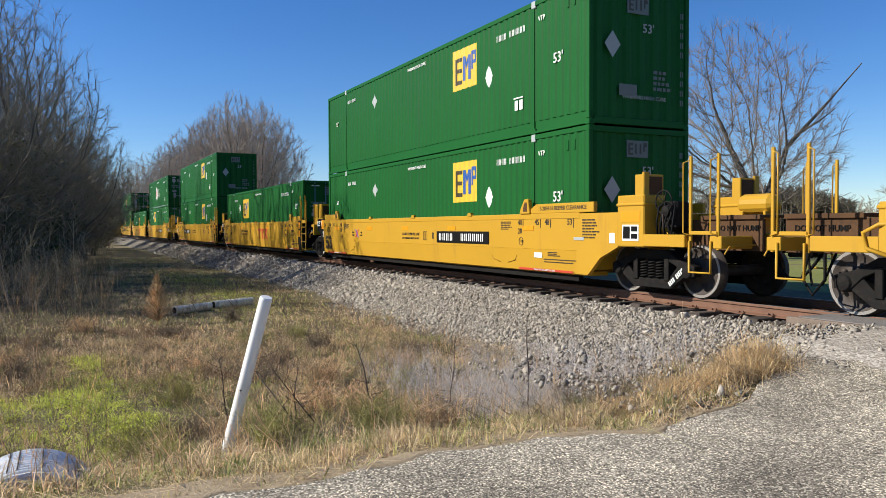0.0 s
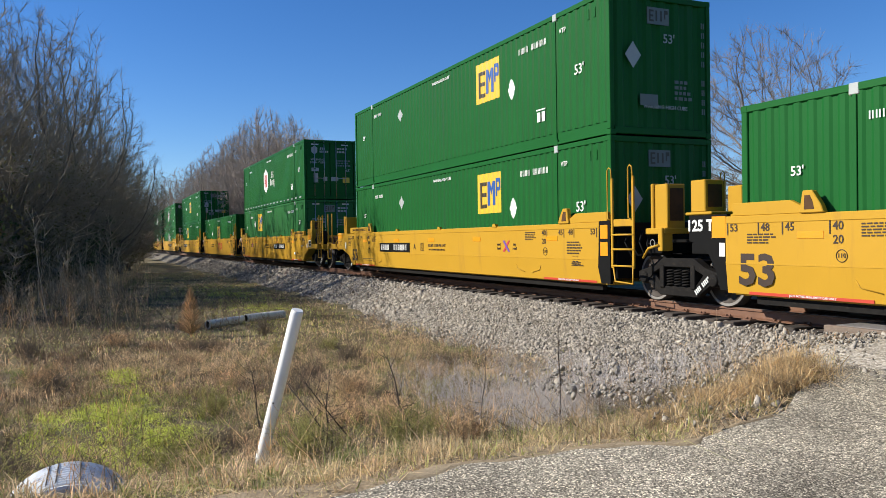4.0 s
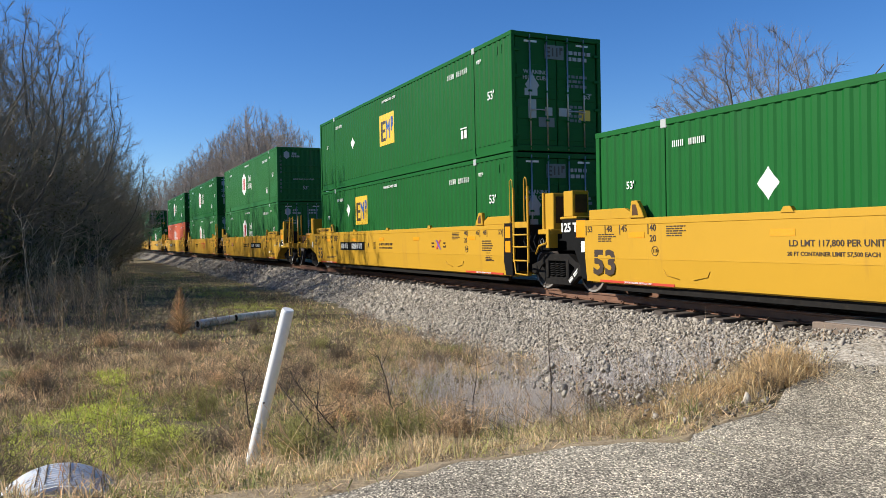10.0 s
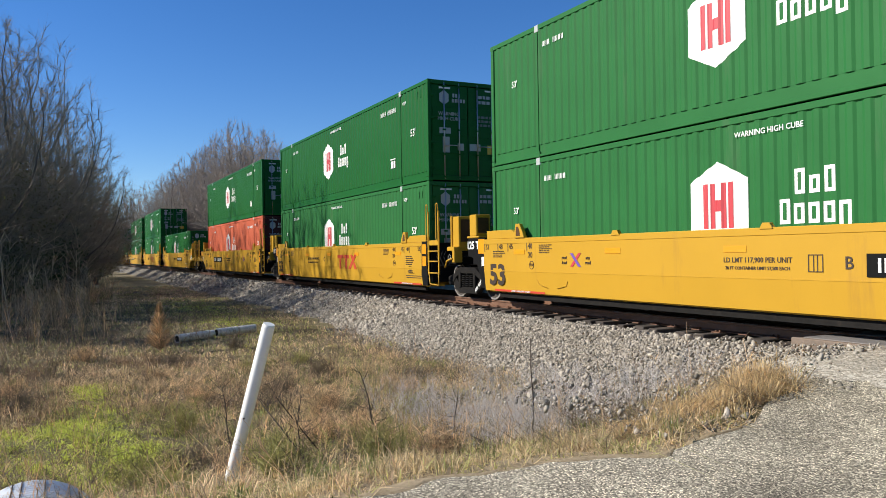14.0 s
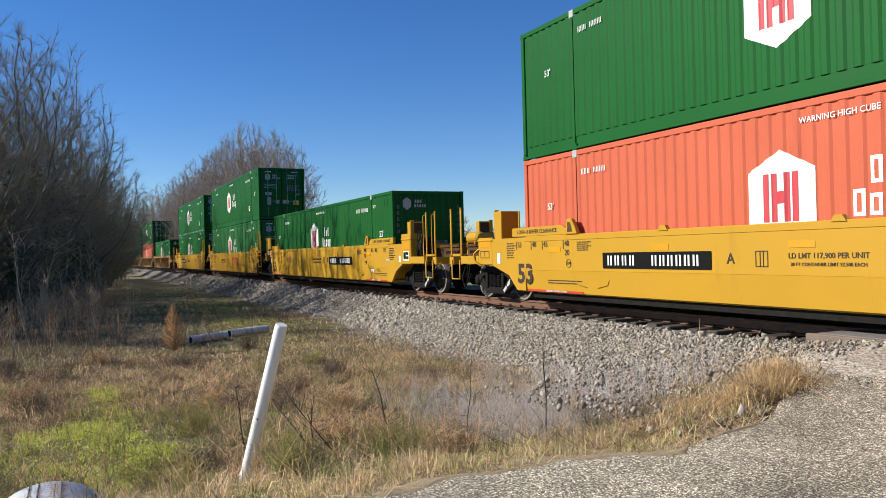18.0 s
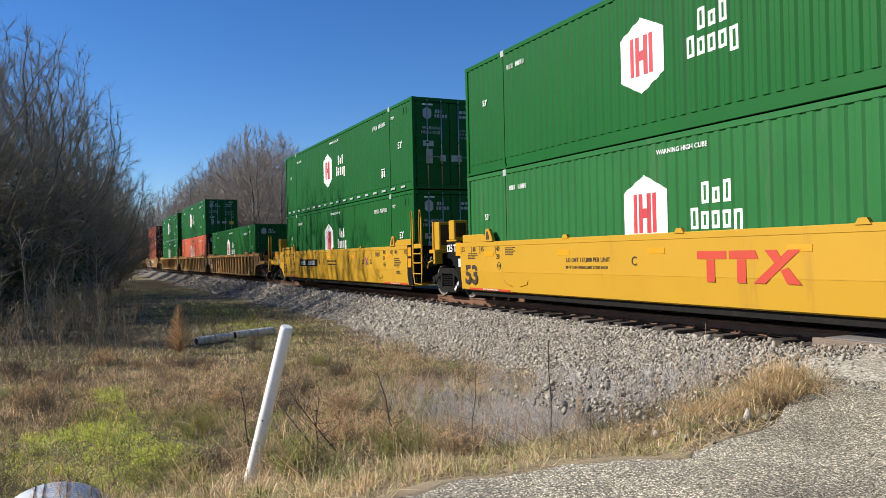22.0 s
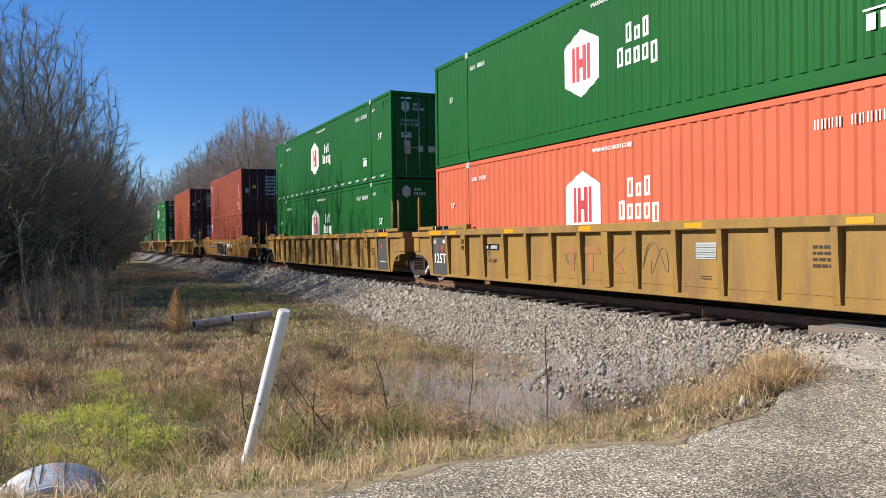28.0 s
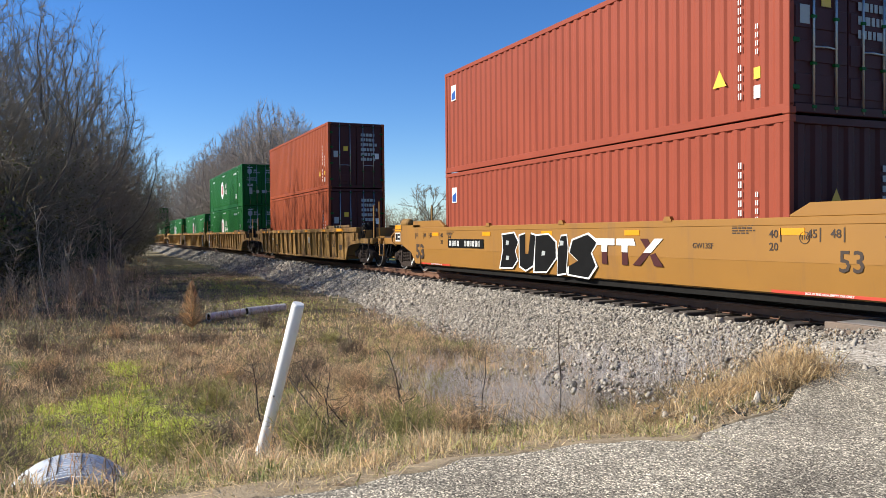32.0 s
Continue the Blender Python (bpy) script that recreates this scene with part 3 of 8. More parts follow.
def truck_end(car, rear, paint, steel, old=False):
    """The overhanging end of a car that stands on a truck of its own, with steps, hand rails, brake gear and coupler."""
    fx = flip(rear)
    gold = paint is GOLD
    if rear and not old:
        fx = lambda x: -SPAN - x - (0.25 if x > 0.6 else 0.0)
    truck(car, fx(1.57), steel)
    part("end_platform", boxes(ebox(fx, 0.05, 3.55, -0.42, 0.42, 0.86, 1.12), ebox(fx, 3.25, 3.5, -1.42, 1.42, 0.88, 1.08),
                               ebox(fx, 0.05, 0.25, -1.36, 1.36, 0.40, 1.5), ebox(fx, 1.6, 1.75, -1.36, 1.36, 0.88, 1.1), bevel=0.012), paint, car)
    z = 1.38 if not old else 1.10
    # Brown here stands for shade on the recessed walkway and plate.
    part("walkway_grating", boxes(*[ebox(fx, 2.45 + 0.07 * k, 2.47 + 0.07 * k, -0.75, 1.38, z, z + 0.035) for k in range(18)],
                                  ebox(fx, 2.43, 3.72, -0.78, -0.74, z - 0.03, z + 0.04), ebox(fx, 2.43, 3.72, 1.36, 1.4, z - 0.03, z + 0.04)), SHADEDBROWN if not old else steel, car)
    part("centre_plate", boxes(ebox(fx, 1.9, 3.72, -0.74, -0.70, 0.84, z - 0.03)), SHADEDBROWN, car)
    if not old:
        letters("DO NOT HUMP", 0.13, BLACK, car, fx(3.2) if not rear else fx(3.1), -0.748, 1.2)
    for ys in (-1, 1):
        near = ys < 0
        if old:
            part("end_sill", boxes(ebox(fx, 0.0, 1.85, *side(ys, 1.34, 1.5), 1.32, 1.5), ebox(fx, 1.7, 3.12, *side(ys, 1.1, 1.46), 0.88, 1.07), bevel=0.012), paint, car)
            poly = [(0.0, 1.34), (0.0, 0.24), (0.24, 0.24), (0.34, 0.5), (0.5, 0.68), (0.75, 0.79), (1.1, 0.84), (1.8, 0.87), (1.8, 1.34)]
            part("arch_plate", prism([(fx(a), b) for a, b in poly], *side(ys, 1.39, 1.43)), paint, car)
            part("side_bracket", boxes(ebox(fx, 1.25, 1.5, *side(ys, 1.43, 1.49), 1.0, 1.3), ebox(fx, 2.0, 2.3, *side(ys, 1.0, 1.3), 1.07, 1.4), bevel=0.015), paint, car)
        else:
            poly = [(0.17, 0.30), (0.54, 0.64), (1.06, 0.86), (1.06, 1.5), (-0.2, 1.5), (-0.2, 0.30)]
            part("end_wing", prism([(fx(a), b) for a, b in poly], *side(ys, 1.37, 1.45)), paint, car)
            b = part("step_box", boxes(ebox(fx, 1.05, 1.77, *side(ys, 0.95, 1.455), 0.87, 1.36 if gold else (1.80 if not rear else 1.54)), ebox(fx, 1.03, 1.79, *side(ys, 0.93, 1.475), 1.36 if gold else (1.60 if not rear else 1.44), 1.40 if gold else (1.66 if not rear else 1.5)), bevel=0.02), paint, car)
            ta, tb = (0.62, 0.96) if rear else (1.5, 1.71)
            gold or part("tower", boxes(ebox(fx, ta, tb, *side(ys, 0.95, 1.43), 1.46 if rear else 1.75, 2.16), ebox(fx, tb - 0.03, tb + 0.03, *side(ys, 1.30, 1.43), 1.66, 2.2), bevel=0.012), paint, car)
            # Dark plate puts the shade of the tower's open side into colour.
            gold or part("tower_mouth", boxes(ebox(fx, tb + 0.002, tb + 0.01, *side(ys, 0.99, 1.29), 1.8, 2.12)), SHADEDBROWN, car, "dark open mouth of the tower")
            part("deck_edge", boxes(ebox(fx, 1.75, 2.75, *side(ys, 1.38, 1.46), 0.89, 1.10), bevel=0.01), paint, car)
            if near:
                xa, xb = sorted((fx(1.15), fx(1.67)))
                part("reflector", boxes((xa, xb, -1.462, -1.457, 1.32, 1.52)), ORANGE_TAPE, b)
                xm = fx(1.42)
                if rear and not gold:
                    part("outlined_field", boxes((xm - 0.22, xm + 0.22, -1.463, -1.457, 1.20, 1.215), (xm - 0.22, xm + 0.22, -1.463, -1.457, 1.04, 1.055), (xm - 0.22, xm - 0.205, -1.463, -1.457, 1.055, 1.20),
                                                 (xm + 0.205, xm + 0.22, -1.463, -1.457, 1.055, 1.20), (xm - 0.01, xm + 0.005, -1.463, -1.457, 1.055, 1.20)), BROWNMARK, b)
                    part("small_label", boxes(ebox(fx, 0.66, 0.80, -1.458, -1.449, 0.90, 1.16)), WHITE, car)
                    part("print_block", lines_of_print(-SPAN - 0.6, -SPAN - 0.2, 1.02, 1.40, 7, 6, -1.452), BROWNMARK, car)
                    continue
                p = part("data_plate", boxes((xm - 0.22, xm + 0.22, -1.464, -1.457, 0.98, 1.27)), WHITE, b, "white framed data plate")
                part("data_field", boxes((xm - 0.19, xm - 0.01, -1.468, -1.464, 1.02, 1.24), (xm + 0.02, xm + 0.19, -1.468, -1.464, 1.15, 1.24),
                                         (xm + 0.02, xm + 0.19, -1.468, -1.464, 1.02, 1.11)), BLACK, b)
    for ys in (-1, 1):
        # stirrup step, hand rails
        xs = (2.84, 3.3) if not old else (2.46, 3.1)
        y = ys * 1.44
        bottom = 0.49
        part("stirrup_step", bar([(fx(xs[0]), y, 1.0), (fx(xs[0]), y, bottom), (fx(xs[1]), y, bottom), (fx(xs[1]), y, 1.0)], 0.022, 6), paint if not old else OLDSTEEL, car)
        if not old:
            for xp in (2.82, 3.41) if not gold else (3.41,):
                part("post", boxes(ebox(fx, xp - 0.028, xp + 0.028, *side(ys, 1.37, 1.41), 0.86, 2.38), bevel=0.008), paint, car)
                part("grab_iron", bar([(fx(xp), y, 1.1), (fx(xp - 0.12), y, 1.13), (fx(xp - 0.12), y, 2.28), (fx(xp), ys * 1.40, 2.32)], 0.013, 5), paint, car)
            part("ladder_rung", boxes(ebox(fx, 2.82, 3.41, *side(ys, 1.40, 1.43), 1.10, 1.16), bevel=0.006), paint, car)
        else:
            part("grab_iron", bar([(fx(xs[0]), y, 1.0), (fx(xs[0]), y, 1.5), (fx(xs[0] - 0.25), y, 1.5)], 0.014, 5), OLDSTEEL, car)
            part("post", boxes(ebox(fx, 2.95, 3.02, *side(ys, 1.15, 1.2), 1.0, 2.3), bevel=0.006), paint, car)
    # brake gear
    if not rear:
        part("air_reservoir", lathe([(0.02, fx(2.35)), (0.13, fx(2.40)), (0.18, fx(2.48)), (0.18, fx(3.05)), (0.13, fx(3.13)), (0.02, fx(3.18))], 14, "X", y=0.25, z=1.62), paint, car)
        part("reservoir_bracket", boxes(ebox(fx, 2.5, 2.56, 0.08, 0.42, 1.1, 1.5), ebox(fx, 2.98, 3.04, 0.08, 0.42, 1.1, 1.5), bevel=0.01), paint, car)
    if rear and not old:
        # pale pipe bent round the end of the sill
        part("brake_pipe", bar([(fx(1.2), -1.2, 1.3), (fx(1.75), -1.47, 1.25), (fx(1.95), -1.48, 1.15), (fx(1.9), -1.48, 0.95), (fx(1.55), -1.48, 0.84)], 0.028, 8), paint, car)
        part("air_hose", tube(tube(bmesh.new(), [(fx(2.7), -1.2, 0.86), (fx(2.62), -1.3, 0.5), (fx(2.8), -1.32, 0.28), (fx(2.98), -1.3, 0.5), (fx(2.95), -1.2, 0.86)], 0.022, 6),
                              [(fx(2.6), -1.1, 0.86), (fx(2.7), -1.25, 0.42), (fx(2.9), -1.2, 0.40), (fx(3.05), -1.1, 0.86)], 0.018, 6), BLACK, car)
    else:
        brake_gear(car, fx)
    part("coupler", boxes(ebox(fx, 3.5, 3.78, -0.10, 0.10, 0.80, 0.96), ebox(fx, 3.70, 3.97, -0.19, 0.15, 0.74, 1.02), bevel=0.025), steel, car, "dark cast knuckle coupler")
    part("train_line_hose", bar([(fx(3.45), -0.25, 0.82), (fx(3.6), -0.3, 0.6), (fx(3.8), -0.28, 0.42), (fx(4.02), -0.2, 0.40)], 0.025, 6), BLACK, car)
    part("uncoupling_lever", bar([(fx(3.55), -1.4, 0.8), (fx(3.55), -1.3, 0.92), (fx(3.6), -0.3, 0.95)], 0.014, 5), paint if not old else OLDSTEEL, car)


def joint_end(car, rear, paint, steel, old=False):
    """The end of a car that shares its truck with the next one."""
    fx = flip(rear)
    # On smooth cars the bulkhead is black to stand for the shade there.
    part("end_bulkhead", boxes(ebox(fx, 0.05, 0.25, -1.36, 1.36, 0.40, 1.5), ebox(fx, 0.25, 1.55, -0.35, 0.35, 0.86, 1.15), ebox(fx, 0.9, 1.3, -1.15, 1.15, 0.9, 1.1), bevel=0.012),
         BLACK if not old else (paint if not rear else OLDYELLOW), car)
    if rear:
        truck(car, fx(1.72), steel)
    for ys in (-1, 1):
        near = ys < 0
        if not old:
            if rear:
                p = part("end_panel", prism([(fx(a), b) for a, b in [(0.2, 1.56), (1.06, 1.56), (1.06, 1.13), (0.82, 1.08), (0.6, 0.9), (0.44, 0.62), (0.36, 0.34), (0.2, 0.34)]], *side(ys, 1.34, 1.42)), BLACK, car,
                         "black end panel with white load mark")
                if near:
                    letters("125 T", 0.26, WHITE, p, fx(0.80), -1.426, 1.38, bold=0.03)
                    part("reflector", boxes(ebox(fx, 0.22, 0.52, -1.432, -1.424, 1.18, 1.53)), ORANGE_TAPE, p)
                    part("small_label", boxes(ebox(fx, 0.24, 0.36, -1.432, -1.424, 0.88, 1.10)), WHITE, p)
                part("tower", boxes(ebox(fx, 0.74, 1.08, *side(ys, 0.95, 1.36), 1.62, 2.16), ebox(fx, 0.58, 1.2, *side(ys, 0.9, 1.38), 1.57, 1.62), bevel=0.014), paint, car)
                # Shade of this tower's open side, laid on as a dark plate.
                part("tower_mouth", boxes(ebox(fx, 0.728, 0.738, *side(ys, 1.0, 1.3), 1.7, 2.08)), SHADEDBROWN, car, "dark open mouth of the tower")
            else:
                cp = part("corner_panel", prism([(fx(a), b) for a, b in [(-0.20, 1.54), (0.16, 1.54), (0.16, 0.30), (-0.14, 0.30), (-0.24, 0.62), (-0.22, 0.95)]], *side(ys, 1.40, 1.463)), BLACK, car, "black corner panel with orange reflectors")
                if near:
                    for z in (1.19, 0.85):
                        part("reflector", boxes(ebox(fx, -0.15, 0.09, -1.471, -1.464, z, z + 0.27)), ORANGE_TAPE, cp)
                for xp in (0.21, 0.85):
                    part("ladder_rail", boxes(ebox(fx, xp - 0.028, xp + 0.028, *side(ys, 1.42, 1.46), 0.62, 2.36), bevel=0.006), paint, car)
                    part("grab_iron", bar([(fx(xp - 0.03), ys * 1.46, 1.55), (fx(xp - 0.12), ys * 1.46, 1.58), (fx(xp - 0.12), ys * 1.46, 2.52), (fx(xp - 0.07), ys * 1.46, 2.57), (fx(xp - 0.01), ys * 1.46, 2.54), (fx(xp), ys * 1.45, 2.3)], 0.014, 6), paint, car)
                for z in (0.66, 0.98, 1.26):
                    part("ladder_rung", bar([(fx(0.19), ys * 1.45, z), (fx(0.87), ys * 1.45, z)], 0.02, 6), paint, car)
                part("stirrup_step", bar([(fx(0.24), ys * 1.45, 0.66), (fx(0.30), ys * 1.45, 0.36), (fx(0.84), ys * 1.45, 0.33), (fx(0.84), ys * 1.45, 0.66)], 0.018, 6), paint, car)
                part("ladder_plate", boxes(ebox(fx, 0.24, 0.82, *side(ys, 1.40, 1.44), 1.42, 1.56), bevel=0.008), paint, car)
                part("tower", boxes(ebox(fx, 1.05, 1.42, *side(ys, 0.70, 1.12), 1.36, 2.18), ebox(fx, 1.0, 1.08, *side(ys, 1.02, 1.16), 1.30, 2.2), bevel=0.015), paint, car)
                # Dark plate in place of shade on the tower's +X side.
                part("tower_mouth", boxes(ebox(fx, 1.423, 1.43, *side(ys, 0.75, 1.06), 1.5, 2.1)), SHADEDBROWN, car, "dark open mouth of the tower")
                part("cross_bracket", boxes(ebox(fx, 0.95, 1.5, *side(ys, 0.4, 1.25), 1.26, 1.37), ebox(fx, 1.36, 1.48, *side(ys, 1.05, 1.3), 0.95, 1.37), bevel=0.012), paint, car)
                if near:
                    for k in range(4):
                        part("air_hose", bar([(fx(0.3 + 0.2 * k), -1.1, 1.34), (fx(0.36 + 0.22 * k), -1.26, 1.12 - 0.05 * (k % 2)), (fx(0.5 + 0.2 * k), -1.22, 0.86), (fx(0.7 + 0.22 * k), -1.0, 0.9)], 0.02, 6), BLACK, car)
                    part("brake_lever", bar([(fx(0.95), -1.3, 0.82), (fx(1.15), -1.34, 1.0), (fx(1.4), -1.3, 1.06)], 0.025, 6), paint, car)
                    part("pull_ring", ring(fx(1.22), -1.3, 1.1, 0.06), GREYMARK, car)
        else:
            part("end_sill", boxes(ebox(fx, 0.0, 1.35, *side(ys, 1.36, 1.5), 1.30, 1.46), ebox(fx, 0.95, 1.35, *side(ys, 0.95, 1.45), 0.86, 1.43), bevel=0.015), paint, car)
            poly = [(0.0, 1.34), (0.0, 0.2), (0.22, 0.2), (0.32, 0.45), (0.5, 0.64), (0.75, 0.75), (1.3, 0.8), (1.3, 1.34)]
            part("arch_plate", prism([(fx(a), b) for a, b in poly], *side(ys, 1.38, 1.42)), paint, car)
            p = part("end_panel", boxes(ebox(fx, -0.95, -0.08, *side(ys, 1.42, 1.455), 0.24, 1.28)), FADEDBLACK, car, "black end panel with white load marks")
            if near and rear:
                letters("125T", 0.38, WHITE, p, fx(-0.52), -1.459, 0.68)
                letters("53", 0.16, WHITE, p, fx(-0.2), -1.459, 1.16)
                letters("48", 0.16, WHITE, p, fx(-0.78), -1.459, 1.16)
                part("painted_dot", lathe([(0.09, -1.46), (0.09, -1.456)], 14, x=fx(-0.68), z=0.98), MARKRED, p)
            elif near:
                part("painted_dot", lathe([(0.08, -1.46), (0.08, -1.456)], 14, x=fx(-0.62), z=1.02), MARKRED, p)
                part("small_label", boxes(ebox(fx, -0.75, -0.2, -1.46, -1.456, 0.5, 0.54)), GREYMARK, p)
            for xp in ((0.28, 0.8) if not rear else (1.0,)):
                part("ladder_rail", boxes(ebox(fx, xp - 0.03, xp + 0.03, *side(ys, 1.38, 1.43), 0.56 if not rear else 1.2, 2.5), bevel=0.006), paint, car)
                part("grab_iron", bar([(fx(xp + 0.08), ys * 1.43, 1.7), (fx(xp + 0.08), ys * 1.43, 2.4), (fx(xp), ys * 1.42, 2.42)], 0.013, 5), paint, car)
            if not rear:
                for z in (0.58, 0.86, 1.14):
                    part("ladder_rung", bar([(fx(0.28), ys * 1.42, z), (fx(0.8), ys * 1.42, z)], 0.018, 6), paint, car)


def smooth_car(front, rear, unit, paint=None, steel=None):
    """Smooth-sided well car. front and rear: 'truck' or 'joint'. unit: the letter painted on it."""
    paint, steel = paint or YELLOW, steel or DARKSTEEL
    gold = paint is GOLD
    car = thing("well_car", "weathered gold smooth-sided well car with spray paint" if gold else "bright yellow smooth-sided railway well car on the rails", "rail car", "" if gold else "smooth yellow well cars")
    top = 1.42 if gold else 1.52
    x1 = -0.19 if front == "joint" else -0.2
    x0 = -SPAN - 0.2 if rear == "joint" else -SPAN + 0.2
    for ys in (-1, 1):
        prof = [(ys * 1.45, top - 0.12), (ys * 1.45, 0.78), (ys * 1.41, 0.30), (ys * 1.33, 0.30), (ys * 1.36, 0.78), (ys * 1.36, top - 0.12)]
        part("side_wall", beam(prof, x0, x1), paint, car)
        part("top_chord", bevelled(beam([(ys * 1.458, top - 0.12), (ys * 1.458, top), (ys * 1.33, top), (ys * 1.33, top - 0.12)], x0, x1 + 0.1), 0.01), paint, car)
        for rr in (False, True):
            fx = flip(rr)
            a, b = (0.35, -2.0) if (rear if rr else front) == "truck" else (0.05, -1.4)
            part("raised_sill", prism([(fx(a), top), (fx(a), top + 0.2), (fx(b + 0.35), top + 0.2), (fx(b), top + 0.03), (fx(b), top)], *side(ys, 1.36, 1.45), bevel=0.01), paint, car)
            if gold:
                continue
            part("tie_down_hook", prism([(fx(b - 0.25), top), (fx(b - 0.2), top + 0.12), (fx(b - 0.06), top + 0.32), (fx(b + 0.1), top + 0.32), (fx(b + 0.14), top + 0.12), (fx(b + 0.16), top)],
                                        *side(ys, 1.39, 1.49), bevel=0.012), paint, car)
            # Proud dark plate stands for the shade inside the hook's open frame.
            part("hook_recess", prism([(fx(b - 0.10), top + 0.05), (fx(b - 0.08), top + 0.15), (fx(b - 0.03), top + 0.25), (fx(b + 0.06), top + 0.25), (fx(b + 0.07), top + 0.05)], *side(ys, 1.487, 1.493)), SHADEDBROWN, car)
        for xa in (-3.0, -13.5) if ys < 0 and not gold else ():
            # folded seams of the jacking pockets
            for dx, w in ((-0.55, 0.38), (0.55, -0.38)):
                part("pocket_seam", tube(bmesh.new(), [(xa + dx, ys * 1.441, 0.60), (xa + dx + w * 0.15, ys * 1.437, 0.50), (xa + dx + w, ys * 1.437, 0.44)], 0.007, 4), paint, car)
        part("fold_line", boxes((x0, x1, *side(ys, 1.448, 1.4535), 0.765, 0.785)), paint, car)
        for k in range(3 if ys < 0 else 0):
            xh = -4.6 - 3.4 * k
            part("stacking_guide", prism([(xh - 0.12, top - 0.02), (xh - 0.06, top + 0.07), (xh + 0.06, top + 0.07), (xh + 0.12, top - 0.02)], *side(ys, 1.40, 1.475)), paint, car)
    part("well_floor", boxes((-SPAN - 0.1, 0.1, -1.34, -0.9, 0.27, 0.352), (-SPAN - 0.1, 0.1, 0.9, 1.34, 0.27, 0.352),
                             *[(-1.0 - 2.35 * k, -0.7 - 2.35 * k, -1.3, 1.3, 0.262, 0.356) for k in range(7)]), paint, car)
    (truck_end if front == "truck" else joint_end)(car, False, paint, steel)
    (truck_end if rear == "truck" else joint_end)(car, True, paint, steel)
    # painted marks on the sunny side
    y, dark = -1.454, BROWNMARK
    part("warning_stripe", boxes((-2.35, -0.35, -1.424, -1.416, 0.30, 0.345)), MARKRED, car, "red warning stripe")
    part("warning_stripe", boxes((-15.9, -13.8, -1.424, -1.416, 0.30, 0.345)), MARKRED, car, "red warning stripe")
    for x in (-1.35, -14.75):
        letters("JACK IN THIS AREA, EMPTY CAR ONLY", 0.045, WHITE, car, x, -1.427, 0.322, name="stripe_lettering")
    part("print_block", lines_of_print(-3.1, -2.6, 1.17, 1.37, 5, 1, y), dark, car)
    # Dark angles added under the well, so the gap below reads as shade.
    part("bottom_angle", boxes((-SPAN + 0.3, -0.3, -1.31, -1.2, 0.15, 0.31), (-SPAN + 0.3, -0.3, 1.2, 1.31, 0.15, 0.31)), DARKSTEEL, car)
    if front == "truck":
        part("print_block", lines_of_print(0.0, 0.55, 1.0, 1.4, 7, 2, y), dark, car)
        part("small_label", boxes((0.83, 0.98, -1.458, -1.451, 0.93, 1.12)), WHITE, car)
        part("small_plate", boxes((-0.28, 0.05, -1.46, -1.452, 0.97, 1.03), bevel=0.004), GREYMARK, car)
    else:
        part("print_block", lines_of_print(-1.36, -0.72, 0.86, 1.15, 5, 2, y), dark, car)
        part("print_block", lines_of_print(-1.16, -0.86, 0.64, 0.85, 4, 12, -1.447), dark, car)
    if rear != "truck":
        part("print_block", lines_of_print(-15.9, -15.35, 1.08, 1.25, 4, 3, y), dark, car)
    part("print_block", lines_of_print(-13.95, -13.45, 1.17, 1.37, 5, 4, y), dark, car)
    if not gold:
        part("print_block", lines_of_print(-1.2, -0.75, 0.62, 0.72, 3, 5, -1.448, 0.06), dark, car)
    if front == "truck" and not gold:
        part("small_label", boxes((-1.72, -1.42, -1.448, -1.436, 0.58, 0.69)), WHITE, car)
    zg = 0.16 if gold else 0.0
    for x, s in ((-2.28, "40"), (-1.6, "45"), (-1.22, "48"), (-0.42, "53"), (-16.17, "53"), (-15.55, "48"), (-15.1, "45"), (-14.3, "40")):
        letters(s, 0.17, dark, car, x, y, 1.33 - zg)
        part("mark_tick", boxes((x + 0.12 if x > -8 else x - 0.14, x + 0.14 if x > -8 else x - 0.12, y - 0.003, y + 0.003, 1.22 - zg, 1.42 - zg)), dark, car)
    for x in (-2.28, -14.3):
        letters("20", 0.17, dark, car, x, y, 1.14 - zg)
        xr, zr = (x + 0.55, 1.12) if gold else (x + 0.05, 0.92)
        letters("110", 0.09, dark, car, xr, y, zr)
        part("ring_mark", ring(xr, y, zr, 0.085), dark, car)
    for x in (-1.95, -14.75, -5.6, -8.6, -11.5):
        part("reflector", boxes((x - 0.22, x + 0.22, y - 0.003, y + 0.004, 1.16, 1.26)), ORANGE_TAPE, car)
    letters("53", 0.6 if rear == "truck" else 0.66, dark, car, -15.95 if rear == "truck" else -15.72, -1.450, 0.66, wide=1.12, bold=0.032)
    if not gold:
        if front == "truck":
            letters("S-2054-16 REEFER CLEARANCE", 0.12, dark, car, -0.68, -1.452, top + 0.1)
        if rear == "truck":
            letters("S-2054-16 REEFER CLEARANCE", 0.12, dark, car, -SPAN + 0.68, -1.452, top + 0.1)
        xq = -14.45 if rear == "truck" else -0.75
        part("print_block", boxes(*[(xq - 0.62, xq + 0.62 - 0.2 * k, -1.437 + 0.005 * k, -1.431 + 0.005 * k, 0.545 - 0.055 * k, 0.565 - 0.055 * k) for k in range(2)]), dark, car)
    if unit in "AB":
        number_plate(car, -5.05 if unit == "B" else -11.7, 0.98)
        letters(unit, 0.24, dark, car, -6.7 if unit == "B" else -9.9, y, 1.0)
        letters("LD LMT 117,900 PER UNIT", 0.11, dark, car, -8.2, y, 1.04)
        letters("20 FT CONTAINER LIMIT 57,500 EACH", 0.07, dark, car, -8.2, y, 0.92)
